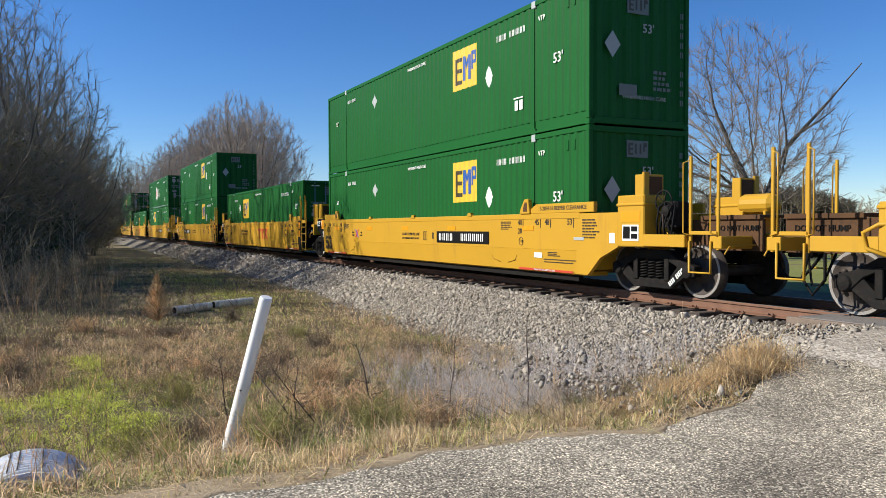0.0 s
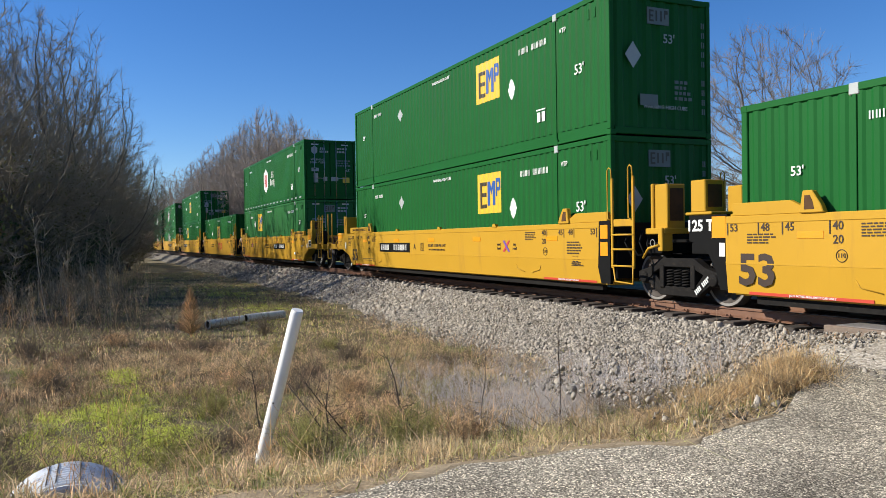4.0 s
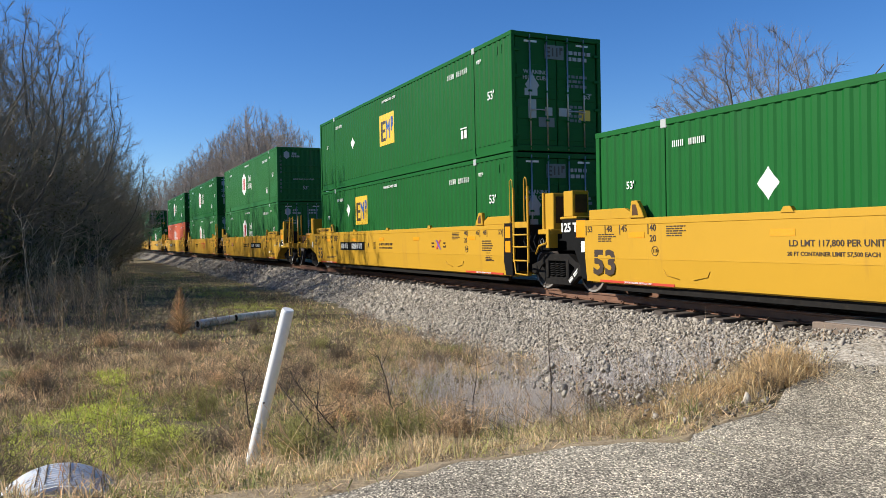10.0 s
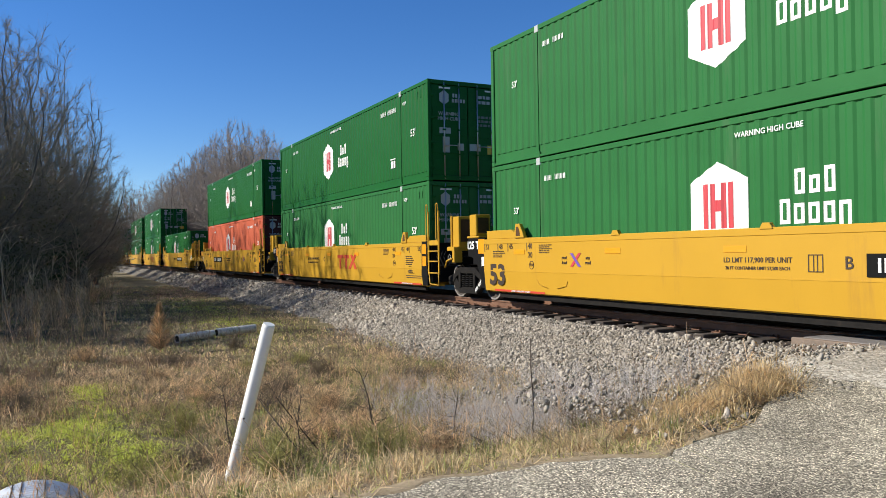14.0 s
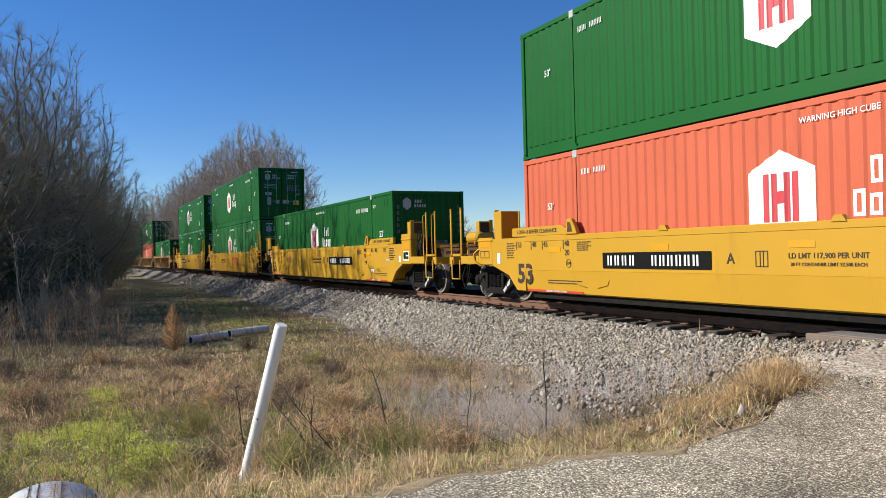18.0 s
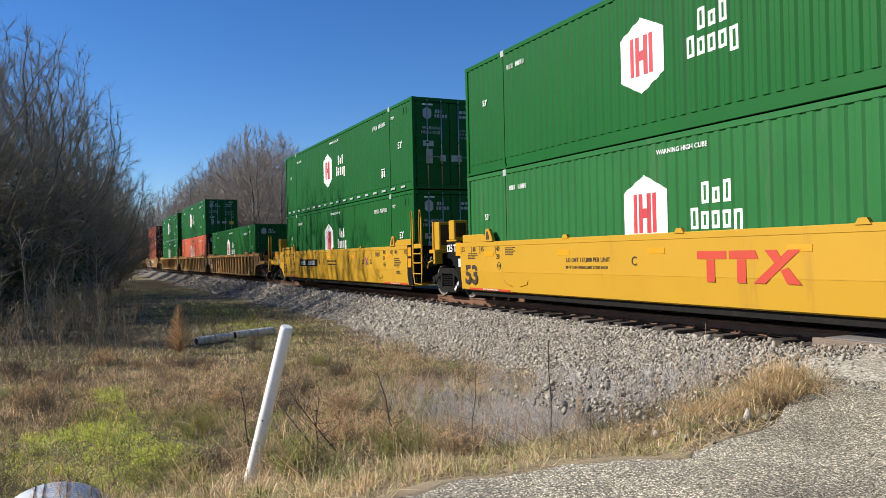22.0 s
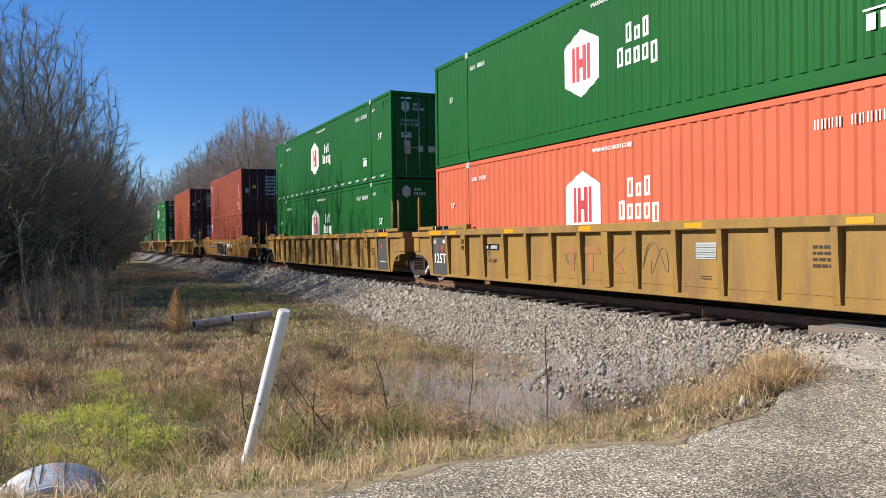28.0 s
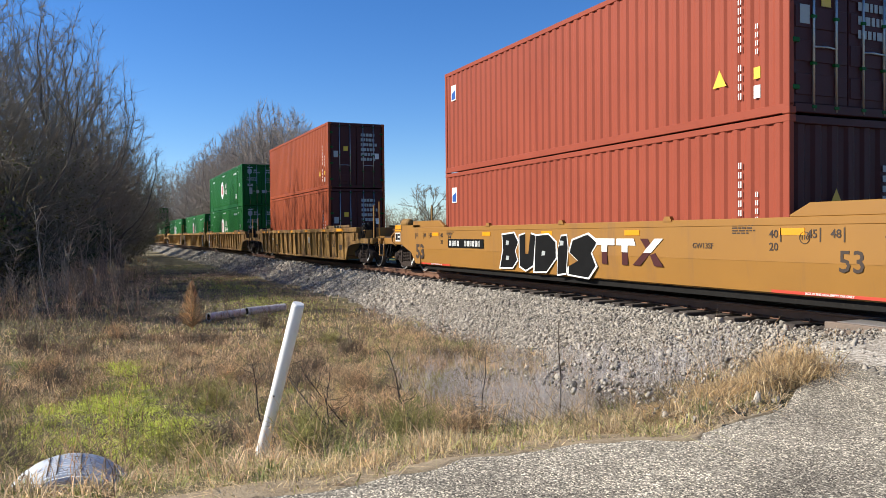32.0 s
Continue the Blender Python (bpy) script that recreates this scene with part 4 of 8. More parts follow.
        fxm = -7.2 if unit == "B" else -9.3
        part("framed_mark", boxes(*[(fxm - 0.11, fxm + 0.11, y - 0.003, y + 0.003, z, z + 0.012) for z in (0.88, 1.11)], *[(fxm + d - 0.006, fxm + d + 0.006, y - 0.003, y + 0.003, 0.88, 1.12) for d in (-0.11, -0.03, 0.03, 0.11)]), dark, car)
    elif unit == "C":
        logo_blocks(car, -6.55, 0.95)
        letters("C", 0.24, dark, car, -9.2, y, 1.02)
        letters("LD LMT 117,800 PER UNIT", 0.13, dark, car, -10.65, y, 1.05)
        letters("20 FT CONTAINER LIMIT 57,500 EACH", 0.085, dark, car, -10.7, y, 0.90)
    if unit in "AB":
        x = -12.65 if unit == "B" else -4.0
        part("cross_logo", prism([(x - 0.18, 0.90), (x - 0.09, 0.90), (x + 0.18, 1.17), (x + 0.09, 1.17)], y - 0.004, y), PINK, car, "red and violet crossed bars")
        part("cross_logo", prism([(x + 0.18, 0.90), (x + 0.09, 0.90), (x - 0.18, 1.17), (x - 0.09, 1.17)], y - 0.006, y), PURPLE, car)
        for dx, s in ((-0.38, "next\nload"), (0.4, "any\nroad")):
            letters(s, 0.1, dark, car, x + dx, y, 1.03)
    return car


def logo_blocks(car, x, z, material=None, y=-1.455):
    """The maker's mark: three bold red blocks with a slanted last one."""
    m = material or MARKRED
    bm = prism([(x - 1.05, z + 0.11), (x - 0.42, z + 0.11), (x - 0.42, z + 0.24), (x - 1.05, z + 0.24)], y - 0.004, y)
    prism([(x - 0.84, z - 0.26), (x - 0.66, z - 0.26), (x - 0.66, z + 0.1), (x - 0.84, z + 0.1)], y - 0.004, y, bm)
    prism([(x - 0.36, z + 0.11), (x + 0.22, z + 0.11), (x + 0.16, z + 0.24), (x - 0.36, z + 0.24)], y - 0.004, y, bm)
    prism([(x - 0.20, z - 0.26), (x - 0.02, z - 0.26), (x - 0.02, z + 0.1), (x - 0.20, z + 0.1)], y - 0.004, y, bm)
    prism([(x + 0.12, z - 0.26), (x + 0.34, z - 0.26), (x + 0.98, z + 0.24), (x + 0.76, z + 0.24)], y - 0.004, y, bm)
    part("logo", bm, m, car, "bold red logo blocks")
    bm = prism([(x + 0.34, z + 0.24), (x + 0.56, z + 0.24), (x + 0.66, z + 0.08), (x + 0.54, z + 0.02)], y - 0.006, y)
    prism([(x + 0.74, z - 0.26), (x + 0.98, z - 0.26), (x + 0.76, z - 0.02), (x + 0.62, z - 0.06)], y - 0.006, y, bm)
    part("logo", bm, m, car)


def ribbed_car(front, rear, paint, look_label):
    """Older well car with a top rail and upright ribs along its sides."""
    steel = OLDSTEEL
    car = thing("well_car", look_label, "rail car", "ribbed well cars")
    for ys in (-1, 1):
        part("side_wall", boxes((-SPAN - 0.1, 0.1, *side(ys, 1.36, 1.40), 0.22, 1.34)), paint, car)
        part("top_chord", boxes((-SPAN - 0.1, 0.1, *side(ys, 1.34, 1.51), 1.33, 1.49), bevel=0.012), OLDYELLOW if paint is OLDYELLOW else paint, car)
        part("bottom_chord", boxes((-SPAN - 0.1, 0.1, *side(ys, 1.34, 1.45), 0.19, 0.27), bevel=0.01), paint, car)
        rib_x = [-1.03 * k for k in range(8) if k != 2] + [-SPAN + 1.03 * k for k in range(8) if k != 2]
        part("wide_rib", prism_at(-SPAN / 2, [(1.40, 1.33), (1.512, 1.33), (1.505, 0.9), (1.47, 0.27), (1.40, 0.27)], 0.1, ys), paint, car)
        for x in rib_x:
            put("rib", "rib" + paint.name + str(ys), lambda: prism_y([(1.40, 1.33), (1.505, 1.33), (1.49, 0.9), (1.45, 0.27), (1.40, 0.27)], 0.055, ys), paint, car, x, 0, 0)
        for rr in (False, True):
            fx = flip(rr)
            rail = part("raised_rail", boxes(ebox(fx, -2.2, 0.9, *side(ys, 1.40, 1.49), 1.50, 1.60), ebox(fx, -2.3, -2.12, *side(ys, 1.38, 1.52), 1.42, 1.62), bevel=0.012), paint, car)
            part("black_band", boxes(ebox(fx, -1.15, -0.15, *side(ys, 1.486, 1.495), 1.505, 1.595)), BLACK, rail, "black painted band")
            part("white_tick", boxes(ebox(fx, -0.85, -0.82, *side(ys, 1.49, 1.499), 1.505, 1.595), ebox(fx, -0.35, -0.32, *side(ys, 1.49, 1.499), 1.505, 1.595)), WHITE, rail)
            part("reflector", boxes(ebox(fx, -0.75, 0.1, *side(ys, 1.509, 1.514), 1.36, 1.46)), ORANGE_TAPE, car)
            part("wide_rib", prism_at(fx(-2.04), [(1.40, 1.33), (1.512, 1.33), (1.505, 0.9), (1.47, 0.27), (1.40, 0.27)], 0.13, ys), paint, car)
        for k in range(5 if ys < 0 else 0):
            part("reflector", boxes((-2.9 - 3 * k, -2.5 - 3 * k, *side(ys, 1.509, 1.514), 1.36, 1.45)), ORANGE_TAPE, car)
    part("well_floor", boxes((-SPAN - 0.1, 0.1, -1.34, -0.9, 0.22, 0.352), (-SPAN - 0.1, 0.1, 0.9, 1.34, 0.22, 0.352),
                             *[(-1.0 - 2.35 * k, -0.7 - 2.35 * k, -1.3, 1.3, 0.21, 0.356) for k in range(7)]), paint, car)
    (truck_end if front == "truck" else joint_end)(car, False, paint, steel, True)
    (truck_end if rear == "truck" else joint_end)(car, True, paint, steel, True)
    y = -1.404
    if front == "truck":
        letters("53", 0.42, BROWNMARK, car, -1.55, y, 0.82)
        part("small_label", boxes((-0.75, -0.35, y - 0.004, y, 0.6, 0.8)), BROWNMARK, car)
    else:
        letters("53", 0.36, BROWNMARK, car, -1.62, y, 0.82)
        scribble(car, -6.7, 0.85, 0.8, 0.6, 3, SMOKE)
        scribble(car, -9.3, 0.8, 0.6, 0.3, 5, SMOKE)
    for fx in (flip(False), flip(True)):
        letters("20\n40", 0.16, BROWNMARK, car, fx(-2.04), -1.516, 1.08)
    scribble(car, -13.0, 0.85, 0.5, 0.45, 7, SMOKE)
    letters("LD LMT", 0.12, BROWNMARK, car, -12.65, y, 0.68)
    number_plate(car, -13.35 if rear == "truck" else -12.75, 1.02, 0.8, 0.15, y)
    if rear == "truck":
        for x, s in ((-15.75, "53"), (-15.3, "48"), (-14.7, "45")):
            letters(s, 0.15, BROWNMARK, car, x, y, 1.16)
    if front != "truck" and rear != "truck":
        logo_blocks(car, -7.65 - 0.9, 0.8, FADEDRED, y + 0.001)
    lined = part("lined_label", boxes((-5.75, -5.3, y - 0.004, y, 0.85, 1.12)), GREYMARK, car, "pale panel with ruled lines")
    part("ruled_line", boxes(*[(-5.74, -5.31, y - 0.007, y - 0.004, 0.875 + 0.04 * k, 0.883 + 0.04 * k) for k in range(6)]), BROWNMARK, lined)
    part("print_block", boxes((-5.65, -5.4, y - 0.003, y, 0.52, 0.535), (-5.65, -5.4, y - 0.003, y, 0.56, 0.575)), BROWNMARK, car)
    for a, b in zip([-SPAN] + [-SPAN + 1.03 * (k + 1) for k in range(7)] + [-1.03 * k for k in range(7, 0, -1)], [-SPAN + 1.03 * (k + 1) for k in range(7)] + [-1.03 * k for k in range(7, -1, -1)]):
        if b - a > 0.3 and paint is OLDYELLOW:
            part("panel_crease", boxes((a + 0.08, b - 0.08, -1.409, -1.399, 0.385, 0.397)), paint, car)
    part("print_block", lines_of_print(-3.5, -2.9, 0.75, 1.1, 4, 9, y), BROWNMARK, car)
    return car


def prism_at(x, poly, w, ys):
    return beam([(ys * a, b) for a, b in poly], x - w, x + w)


def scribble(car, x, z, w, h, seed, material, y=-1.406):
    """A loop of chalk or spray drawn on a panel."""
    r = random.Random(seed)
    p, q = r.uniform(1.2, 1.9), r.uniform(2.2, 3.4)
    pts = [(x + w * (0.35 * math.sin(p * a + seed) + 0.06 * a - 0.2), y, z + h * (0.4 * math.cos(q * a) + 0.1 * math.sin(a))) for a in np.linspace(0, 6.0, 34)]
    part("scribble", tube(bmesh.new(), [(a, b + 0.004, c) for a, b, c in pts], 0.008, 4), material, car, "faded hand-drawn scribble")


def prism_y(poly, w, ys):
    """A rib: outline in (y, z), w wide each way along X."""
    return beam([(ys * a, b) for a, b in poly], -w, w)


# ---------------------------------------------------------------- train: containers
def corrugation(x, pitch, depth):
    """How far a corrugated wall steps back at x."""
    u = (x / pitch) % 1.0
    if u < 0.32:
        return 0.0
    if u < 0.5:
        return depth * (u - 0.32) / 0.18
    if u < 0.82:
        return depth
    return depth * (1 - (u - 0.82) / 0.18)


def breaks(x0, x1, pitch):
    out = [x0, x1]
    for k in range(int(math.floor(x0 / pitch)) - 1, int(math.ceil(x1 / pitch)) + 1):
        for u in (0.0, 0.32, 0.5, 0.82):
            x = (k + u) * pitch
            if x0 + 0.004 < x < x1 - 0.004:
                out.append(x)
    return sorted(out)


def wall_mesh(x0, x1, z0, z1, y, pitch, depth):
    bm = bmesh.new()
    cols = [(bm.verts.new((x, y + corrugation(x, pitch, depth), z0)), bm.verts.new((x, y + corrugation(x, pitch, depth), z1))) for x in breaks(x0, x1, pitch)]
    for a, b in zip(cols, cols[1:]):
        bm.faces.new((a[0], b[0], b[1], a[1]))
    return bm


def decal(shapes, y, pitch, depth):
    """Paint on a corrugated wall: each shape is x0, x1 and functions for its lower and upper edge."""
    bm = bmesh.new()
    for x0, x1, lo, hi in shapes:
        xs = sorted(set(breaks(x0, x1, pitch) + list(np.linspace(x0, x1, 9))))
        cols = [(bm.verts.new((x, y + corrugation(x, pitch, depth) - 0.004, lo(x))), bm.verts.new((x, y + corrugation(x, pitch, depth) - 0.004, hi(x)))) for x in xs]
        for a, b in zip(cols, cols[1:]):
            bm.faces.new((a[0], b[0], b[1], a[1]))
    return bm


def rect(x0, x1, z0, z1):
    return (x0, x1, lambda x: z0, lambda x: z1)


def container(paint, length, height, brand, end, label, group, pitch=0.2525, depth=0.02, dashes=False, dark=None, logo=(-5.15, 2.04), plain=False):
    """A container with X = 0 at its front end. end: 'door' or 'nose' towards +X."""
    box_ = thing("shipping_container", label, "container", group)
    L, H, Y = length, height, 1.298
    big = L > 16
    posts = (-1.98, -L + 1.98) if big else ()
    top_mark = 1.8 if logo[0] < -10 else 1.5
    rail_h = 0.30 if big else 0.16
    stops = [-L + 0.12, *sorted(p for p in posts), -0.12]
    for ys in (-1, 1):
        for a, b in zip(stops, stops[1:]):
            if big:
                a, b = a + (0.05 if a in posts else 0), b - (0.05 if b in posts else 0)
            bm = wall_mesh(a, b, rail_h - 0.02, H - 0.09, -Y + 0.012, pitch, depth)
            if ys > 0:
                for v in bm.verts:
                    v.co.y = -v.co.y
            part("side_panel", bm, paint, box_)
        part("top_rail", boxes((-L, 0, *side(ys, Y - 0.06, Y), H - 0.11, H - 0.005), bevel=0.008), paint, box_)
        part("bottom_rail", boxes((-L, 0, *side(ys, Y - 0.08, Y - (0.034 if big else 0)), 0.05, rail_h), (-L, 0, *side(ys, Y - 0.07, Y - 0.001), 0.02, 0.075), bevel=0.006), paint, box_)
        for x in (-0.06, -L + 0.06):
            part("corner_post", boxes((x - 0.06, x + 0.06, *side(ys, Y - 0.10, Y + 0.001), 0.12, H - 0.10), bevel=0.01), paint, box_)
            for z in () if plain else (0.0, H - 0.115):
                part("corner_casting", boxes((x - 0.075, x + 0.065, *side(ys, Y - 0.14, Y + 0.003), z, z + 0.113), bevel=0.012), paint, box_)
        for x in posts if not plain else ():
            part("stacking_post", boxes((x - 0.033, x + 0.033, *side(ys, Y - 0.07, Y - 0.003), 0.1, H - 0.1), bevel=0.006), paint, box_)
            part("stacking_casting", boxes((x - 0.08, x + 0.08, *side(ys, Y - 0.14, Y + 0.004), H - 0.16, H + 0.002), bevel=0.012), GREYMARK if ys < 0 else paint, box_, "pale scuffed casting")
            part("stacking_casting", boxes((x - 0.08, x + 0.08, *side(ys, Y - 0.14, Y + 0.004), 0.0, 0.13), bevel=0.012), paint, box_)
    part("roof", boxes((-L + 0.02, -0.02, -Y + 0.05, Y - 0.05, H - 0.05, H - 0.02)), paint, box_)
    part("floor_frame", boxes((-L + 0.05, -0.05, -Y + 0.09, Y - 0.09, 0.06, 0.18)), DARKSTEEL, box_)
    bm = wall_mesh(-Y + 0.1, Y - 0.1, 0.1, H - 0.1, 0.04, 0.28, 0.03)
    for v in bm.verts:
        v.co = Vector((-L + v.co.y, -v.co.x, v.co.z))
    part("rear_wall", bm, paint, box_)
    # A dark colour given here puts shade onto the sunless +X end.
    end_tone = dark or paint
    part("header", boxes((-0.10, -0.001, -Y + 0.12, Y - 0.12, H - 0.13, H - 0.008), bevel=0.01), end_tone, box_)
    part("end_sill", boxes((-0.10, -0.002, -Y + 0.12, Y - 0.12, 0.03, 0.17), bevel=0.01), end_tone, box_)
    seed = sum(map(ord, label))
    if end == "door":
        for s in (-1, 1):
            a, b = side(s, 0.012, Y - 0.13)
            leaf = part("door", boxes((-0.09, -0.045, a, b, 0.18, H - 0.14), *[(-0.05, -0.030, a + 0.03, b - 0.03, 0.3 + 0.5 * k, 0.62 + 0.5 * k) for k in range(int((H - 0.5) / 0.5))], bevel=0.006), end_tone, box_)
            for yy in (0.30, 0.78):
                put("lock_rod", "lock_rod%.2f" % H, lambda: bar([(0, 0, 0.06), (0, 0, H - 0.06)], 0.02, 6), CHROME, leaf, -0.012, s * yy, 0)
                plain or put("rod_guide", "rod_guide%.2f" % H, lambda: boxes(*[(-0.03, 0.022, -0.05, 0.05, z, z + 0.05) for z in (0.1, 0.75, 1.45, H - 0.2)], bevel=0.006), end_tone, leaf, -0.012, s * yy, 0)
            part("door_handle", bar([(-0.01, s * 0.30, 1.02), (0.012, s * 0.5, 1.03), (0.0, s * 0.8, 1.02)], 0.016, 5), CHROME, leaf)
            for z in () if plain else (0.4, 1.1, 1.8, H - 0.45):
                put("hinge", "hinge", lambda: boxes((-0.04, 0.006, -0.07, 0.07, -0.035, 0.035), bevel=0.006), end_tone, leaf, 0.0, s * (Y - 0.14), z)
        if big and not plain:
            for dy, z, w, h, m in ((-0.75, 1.45, 0.36, 0.17, GREYMARK), (-0.72, 1.05, 0.22, 0.45, GREYMARK), (-0.25, 1.0, 0.2, 0.2, GREYMARK), (0.22, 1.0, 0.36, 0.2, GREYMARK),
                                   (0.8, 0.95, 0.34, 0.26, LOGOYELLOW), (-0.75, H - 0.22, 0.36, 0.05, WHITE), (0.75, H - 0.22, 0.36, 0.05, WHITE)):
                part("label_plate", boxes((-0.028, -0.024, dy - w / 2, dy + w / 2, z - h / 2, z + h / 2)), m, box_)
            letters("WARNING\nHIGH CUBE", 0.14, GREYMARK, box_, -0.022, -0.62, 1.86, 90)
            letters("53'", 0.2, GREYMARK, box_, -0.022, 0.9, 1.42, 90)
            part("marking", end_bars(random.Random(seed), 0.35, 0.95, 2.25, 2.55, 2), GREYMARK, box_)
            part("marking", end_bars(random.Random(seed + 1), 0.3, 1.05, 1.6, 1.95, 3), DIMMARK, box_)
        elif not big:
            part("marking", end_bars(random.Random(seed), 0.2, 1.0, 1.2, H - 0.4, 6), GREYMARK, box_)
            for dy, z, w, h, m in ((-0.95, 1.5, 0.2, 0.28, GREYMARK), (0.95, 1.45, 0.18, 0.25, WHITE), (-0.5, 1.75, 0.2, 0.2, LOGOYELLOW)):
                part("label_plate", boxes((-0.028, -0.024, dy - w / 2, dy + w / 2, z - h / 2, z + h / 2)), m, box_)
    else:
        vertical = brand != "six"
        bm = wall_mesh(-Y + 0.1, Y - 0.1, 0.15, H - 0.12, 0.0, 0.36 if vertical else 0.25, 0.035)
        for v in bm.verts:
            v.co = Vector((-0.035 - v.co.y, v.co.x, v.co.z))
        part("nose_wall", bm, end_tone, box_)
        if not vertical:
            for k in range(5):
                part("nose_rib", boxes((-0.045, -0.012, -Y + 0.14, Y - 0.14, 0.35 + 0.30 * k, 0.42 + 0.30 * k), bevel=0.012), end_tone, box_)
            part("nose_rib", boxes((-0.045, -0.012, -Y + 0.14, Y - 0.14, 1.88, 1.96), bevel=0.012), end_tone, box_)
        letters("53'" if big else "", 0.26, GREYMARK, box_, -0.008, 0.2, 0.75 if not vertical else 2.0, 90) if big else None
        if big:
            letters("WARNING HIGH CUBE", 0.11, GREYMARK, box_, -0.008, 0.1, 1.2 if not vertical else 0.6, 90)
            for s in (-1, 1) if brand == "six" else (1,):
                part("marking", boxes(*[(-0.012, -0.004, s * (Y - 0.2) - 0.04 + q, s * (Y - 0.2) - 0.015 + q, 0.5 + 0.2 * k, 0.62 + 0.2 * k) for k in range(10) if k != 4 for q in (0, 0.05)]), DIMMARK, box_)
        else:
            part("marking", boxes(*[(-0.012, -0.004, 0.75, 0.83, 0.5 + 0.16 * k, 0.60 + 0.16 * k) for k in range(9)]), GREYMARK, box_)
            part("warning_sign", tri_end(-0.3, 1.3, 0.22), LOGOYELLOW, box_, "yellow warning triangle")
    if brand == "six" and not plain:
        zl = H - 0.42 if end == "nose" else H - 0.50
        part("logo", hex_end(-0.78, zl, 0.17), GREYMARK, box_, "pale six-sided logo")
        part("word_mark", boxes(*[(-0.016 if end == "nose" else -0.022, -0.01 if end == "nose" else -0.016, -0.50 + 0.09 * k, -0.44 + 0.09 * k, zl + 0.02, zl + 0.13) for k in range(3)],
                                *[(-0.016 if end == "nose" else -0.022, -0.01 if end == "nose" else -0.016, -0.52 + 0.09 * k, -0.46 + 0.09 * k, zl - 0.12, zl - 0.02) for k in range(5)]), GREYMARK, box_)
    elif brand == "square":
        part("logo", boxes((-0.02 if end == "nose" else -0.026, -0.004 if end == "nose" else -0.018, -0.35, 0.2, 2.28, 2.62)), DIMMARK, box_, "worn square logo")
        xe = -0.004 if end == "nose" else -0.018
        part("logo_bar", boxes(*[(xe - 0.002, xe + 0.004, a, b, c, d) for a, b, c, d in ((-0.31, -0.27, 2.33, 2.57), (-0.27, -0.19, 2.53, 2.57), (-0.27, -0.2, 2.43, 2.47), (-0.27, -0.19, 2.33, 2.37), (-0.14, -0.10, 2.35, 2.56), (-0.02, 0.02, 2.35, 2.56), (0.08, 0.11, 2.4, 2.58), (0.11, 0.17, 2.5, 2.58))]), LOGODARK, box_)
        bm = bmesh.new()
        bm.faces.new([bm.verts.new((xe, -0.72 + a, 1.62 + b)) for a, b in ((-0.2, 0), (0, -0.27), (0.2, 0), (0, 0.27))])
        part("diamond_label", bm, GREYMARK, box_, "pale diamond label")
        part("label_plate", boxes((xe - 0.003, xe, -0.55, -0.1, 0.62, 0.85)), DIMMARK, box_)
        part("marking", end_bars(random.Random(seed + 2), 0.35, 0.85, 0.75, 1.2, 4), DIMMARK, box_)
    # paint on the sunny side
    y, lw = -Y + 0.012, -Y + 0.007
    dk = lambda name, shapes, m, lab="": part(name, decal(shapes, y, pitch, depth), m, box_, lab)
    if brand == "six":
        x, z = -9.08, 1.54
        w, h = 0.60, 0.70
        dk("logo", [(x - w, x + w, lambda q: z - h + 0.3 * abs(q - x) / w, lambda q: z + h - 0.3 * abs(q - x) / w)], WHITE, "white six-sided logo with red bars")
        part("logo_bar", decal([rect(x - 0.32, x - 0.20, z - 0.36, z + 0.36), rect(x - 0.16, x - 0.07, z - 0.36, z + 0.36), rect(x + 0.07, x + 0.16, z - 0.36, z + 0.36), rect(x + 0.20, x + 0.32, z - 0.36, z + 0.36), rect(x - 0.07, x + 0.07, z - 0.09, z + 0.09)], y - 0.004, pitch, depth), PINK, box_)
        ring_of = lambda a, b, lo, hi, w=0.055: [rect(a, a + w, lo, hi), rect(b - w, b, lo, hi), rect(a + w, b - w, hi - w, hi), rect(a + w, b - w, lo, lo + w)]
        frames = [ring_of(x + 1.42 + 0.24 * k, x + 1.60 + 0.24 * k, z + 0.08, z + (0.44 if k != 1 else 0.33)) for k in range(3)]
        frames += [ring_of(x + 1.16 + 0.24 * k, x + 1.35 + 0.24 * k, z - 0.34 - (0.1 if k == 4 else 0), z - 0.05 + (0.07 if k == 0 else 0)) for k in range(5)]
        dk("word_mark", [q for f in frames for q in f], WHITE, "white word-like row of open frames")
    elif brand == "square":
        x, z = logo
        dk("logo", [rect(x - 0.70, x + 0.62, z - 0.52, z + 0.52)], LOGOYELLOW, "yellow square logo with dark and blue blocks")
        part("logo_bar", decal([rect(x - 0.54, x - 0.42, z - 0.38, z + 0.30), rect(x - 0.42, x - 0.14, z + 0.20, z + 0.30), rect(x - 0.42, x - 0.18, z - 0.08, z + 0.02), rect(x - 0.42, x - 0.14, z - 0.38, z - 0.28)], y - 0.004, pitch, depth), LOGODARK, box_)
        part("logo_bar", decal([rect(x - 0.10, x, z - 0.32, z + 0.30), rect(x + 0.18, x + 0.28, z - 0.32, z + 0.30), (x, x + 0.09, lambda q: z + 0.12 - 2.2 * (q - x), lambda q: z + 0.30 - 2.2 * (q - x)),
                                (x + 0.09, x + 0.18, lambda q: z - 0.08 + 2.2 * (q - x - 0.09), lambda q: z + 0.10 + 2.2 * (q - x - 0.09)),
                                rect(x + 0.34, x + 0.42, z - 0.10, z + 0.36), rect(x + 0.42, x + 0.55, z + 0.26, z + 0.36), rect(x + 0.42, x + 0.55, z + 0.04, z + 0.13), rect(x + 0.49, x + 0.56, z + 0.10, z + 0.30)], y - 0.004, pitch, depth), LOGOBLUE, box_)
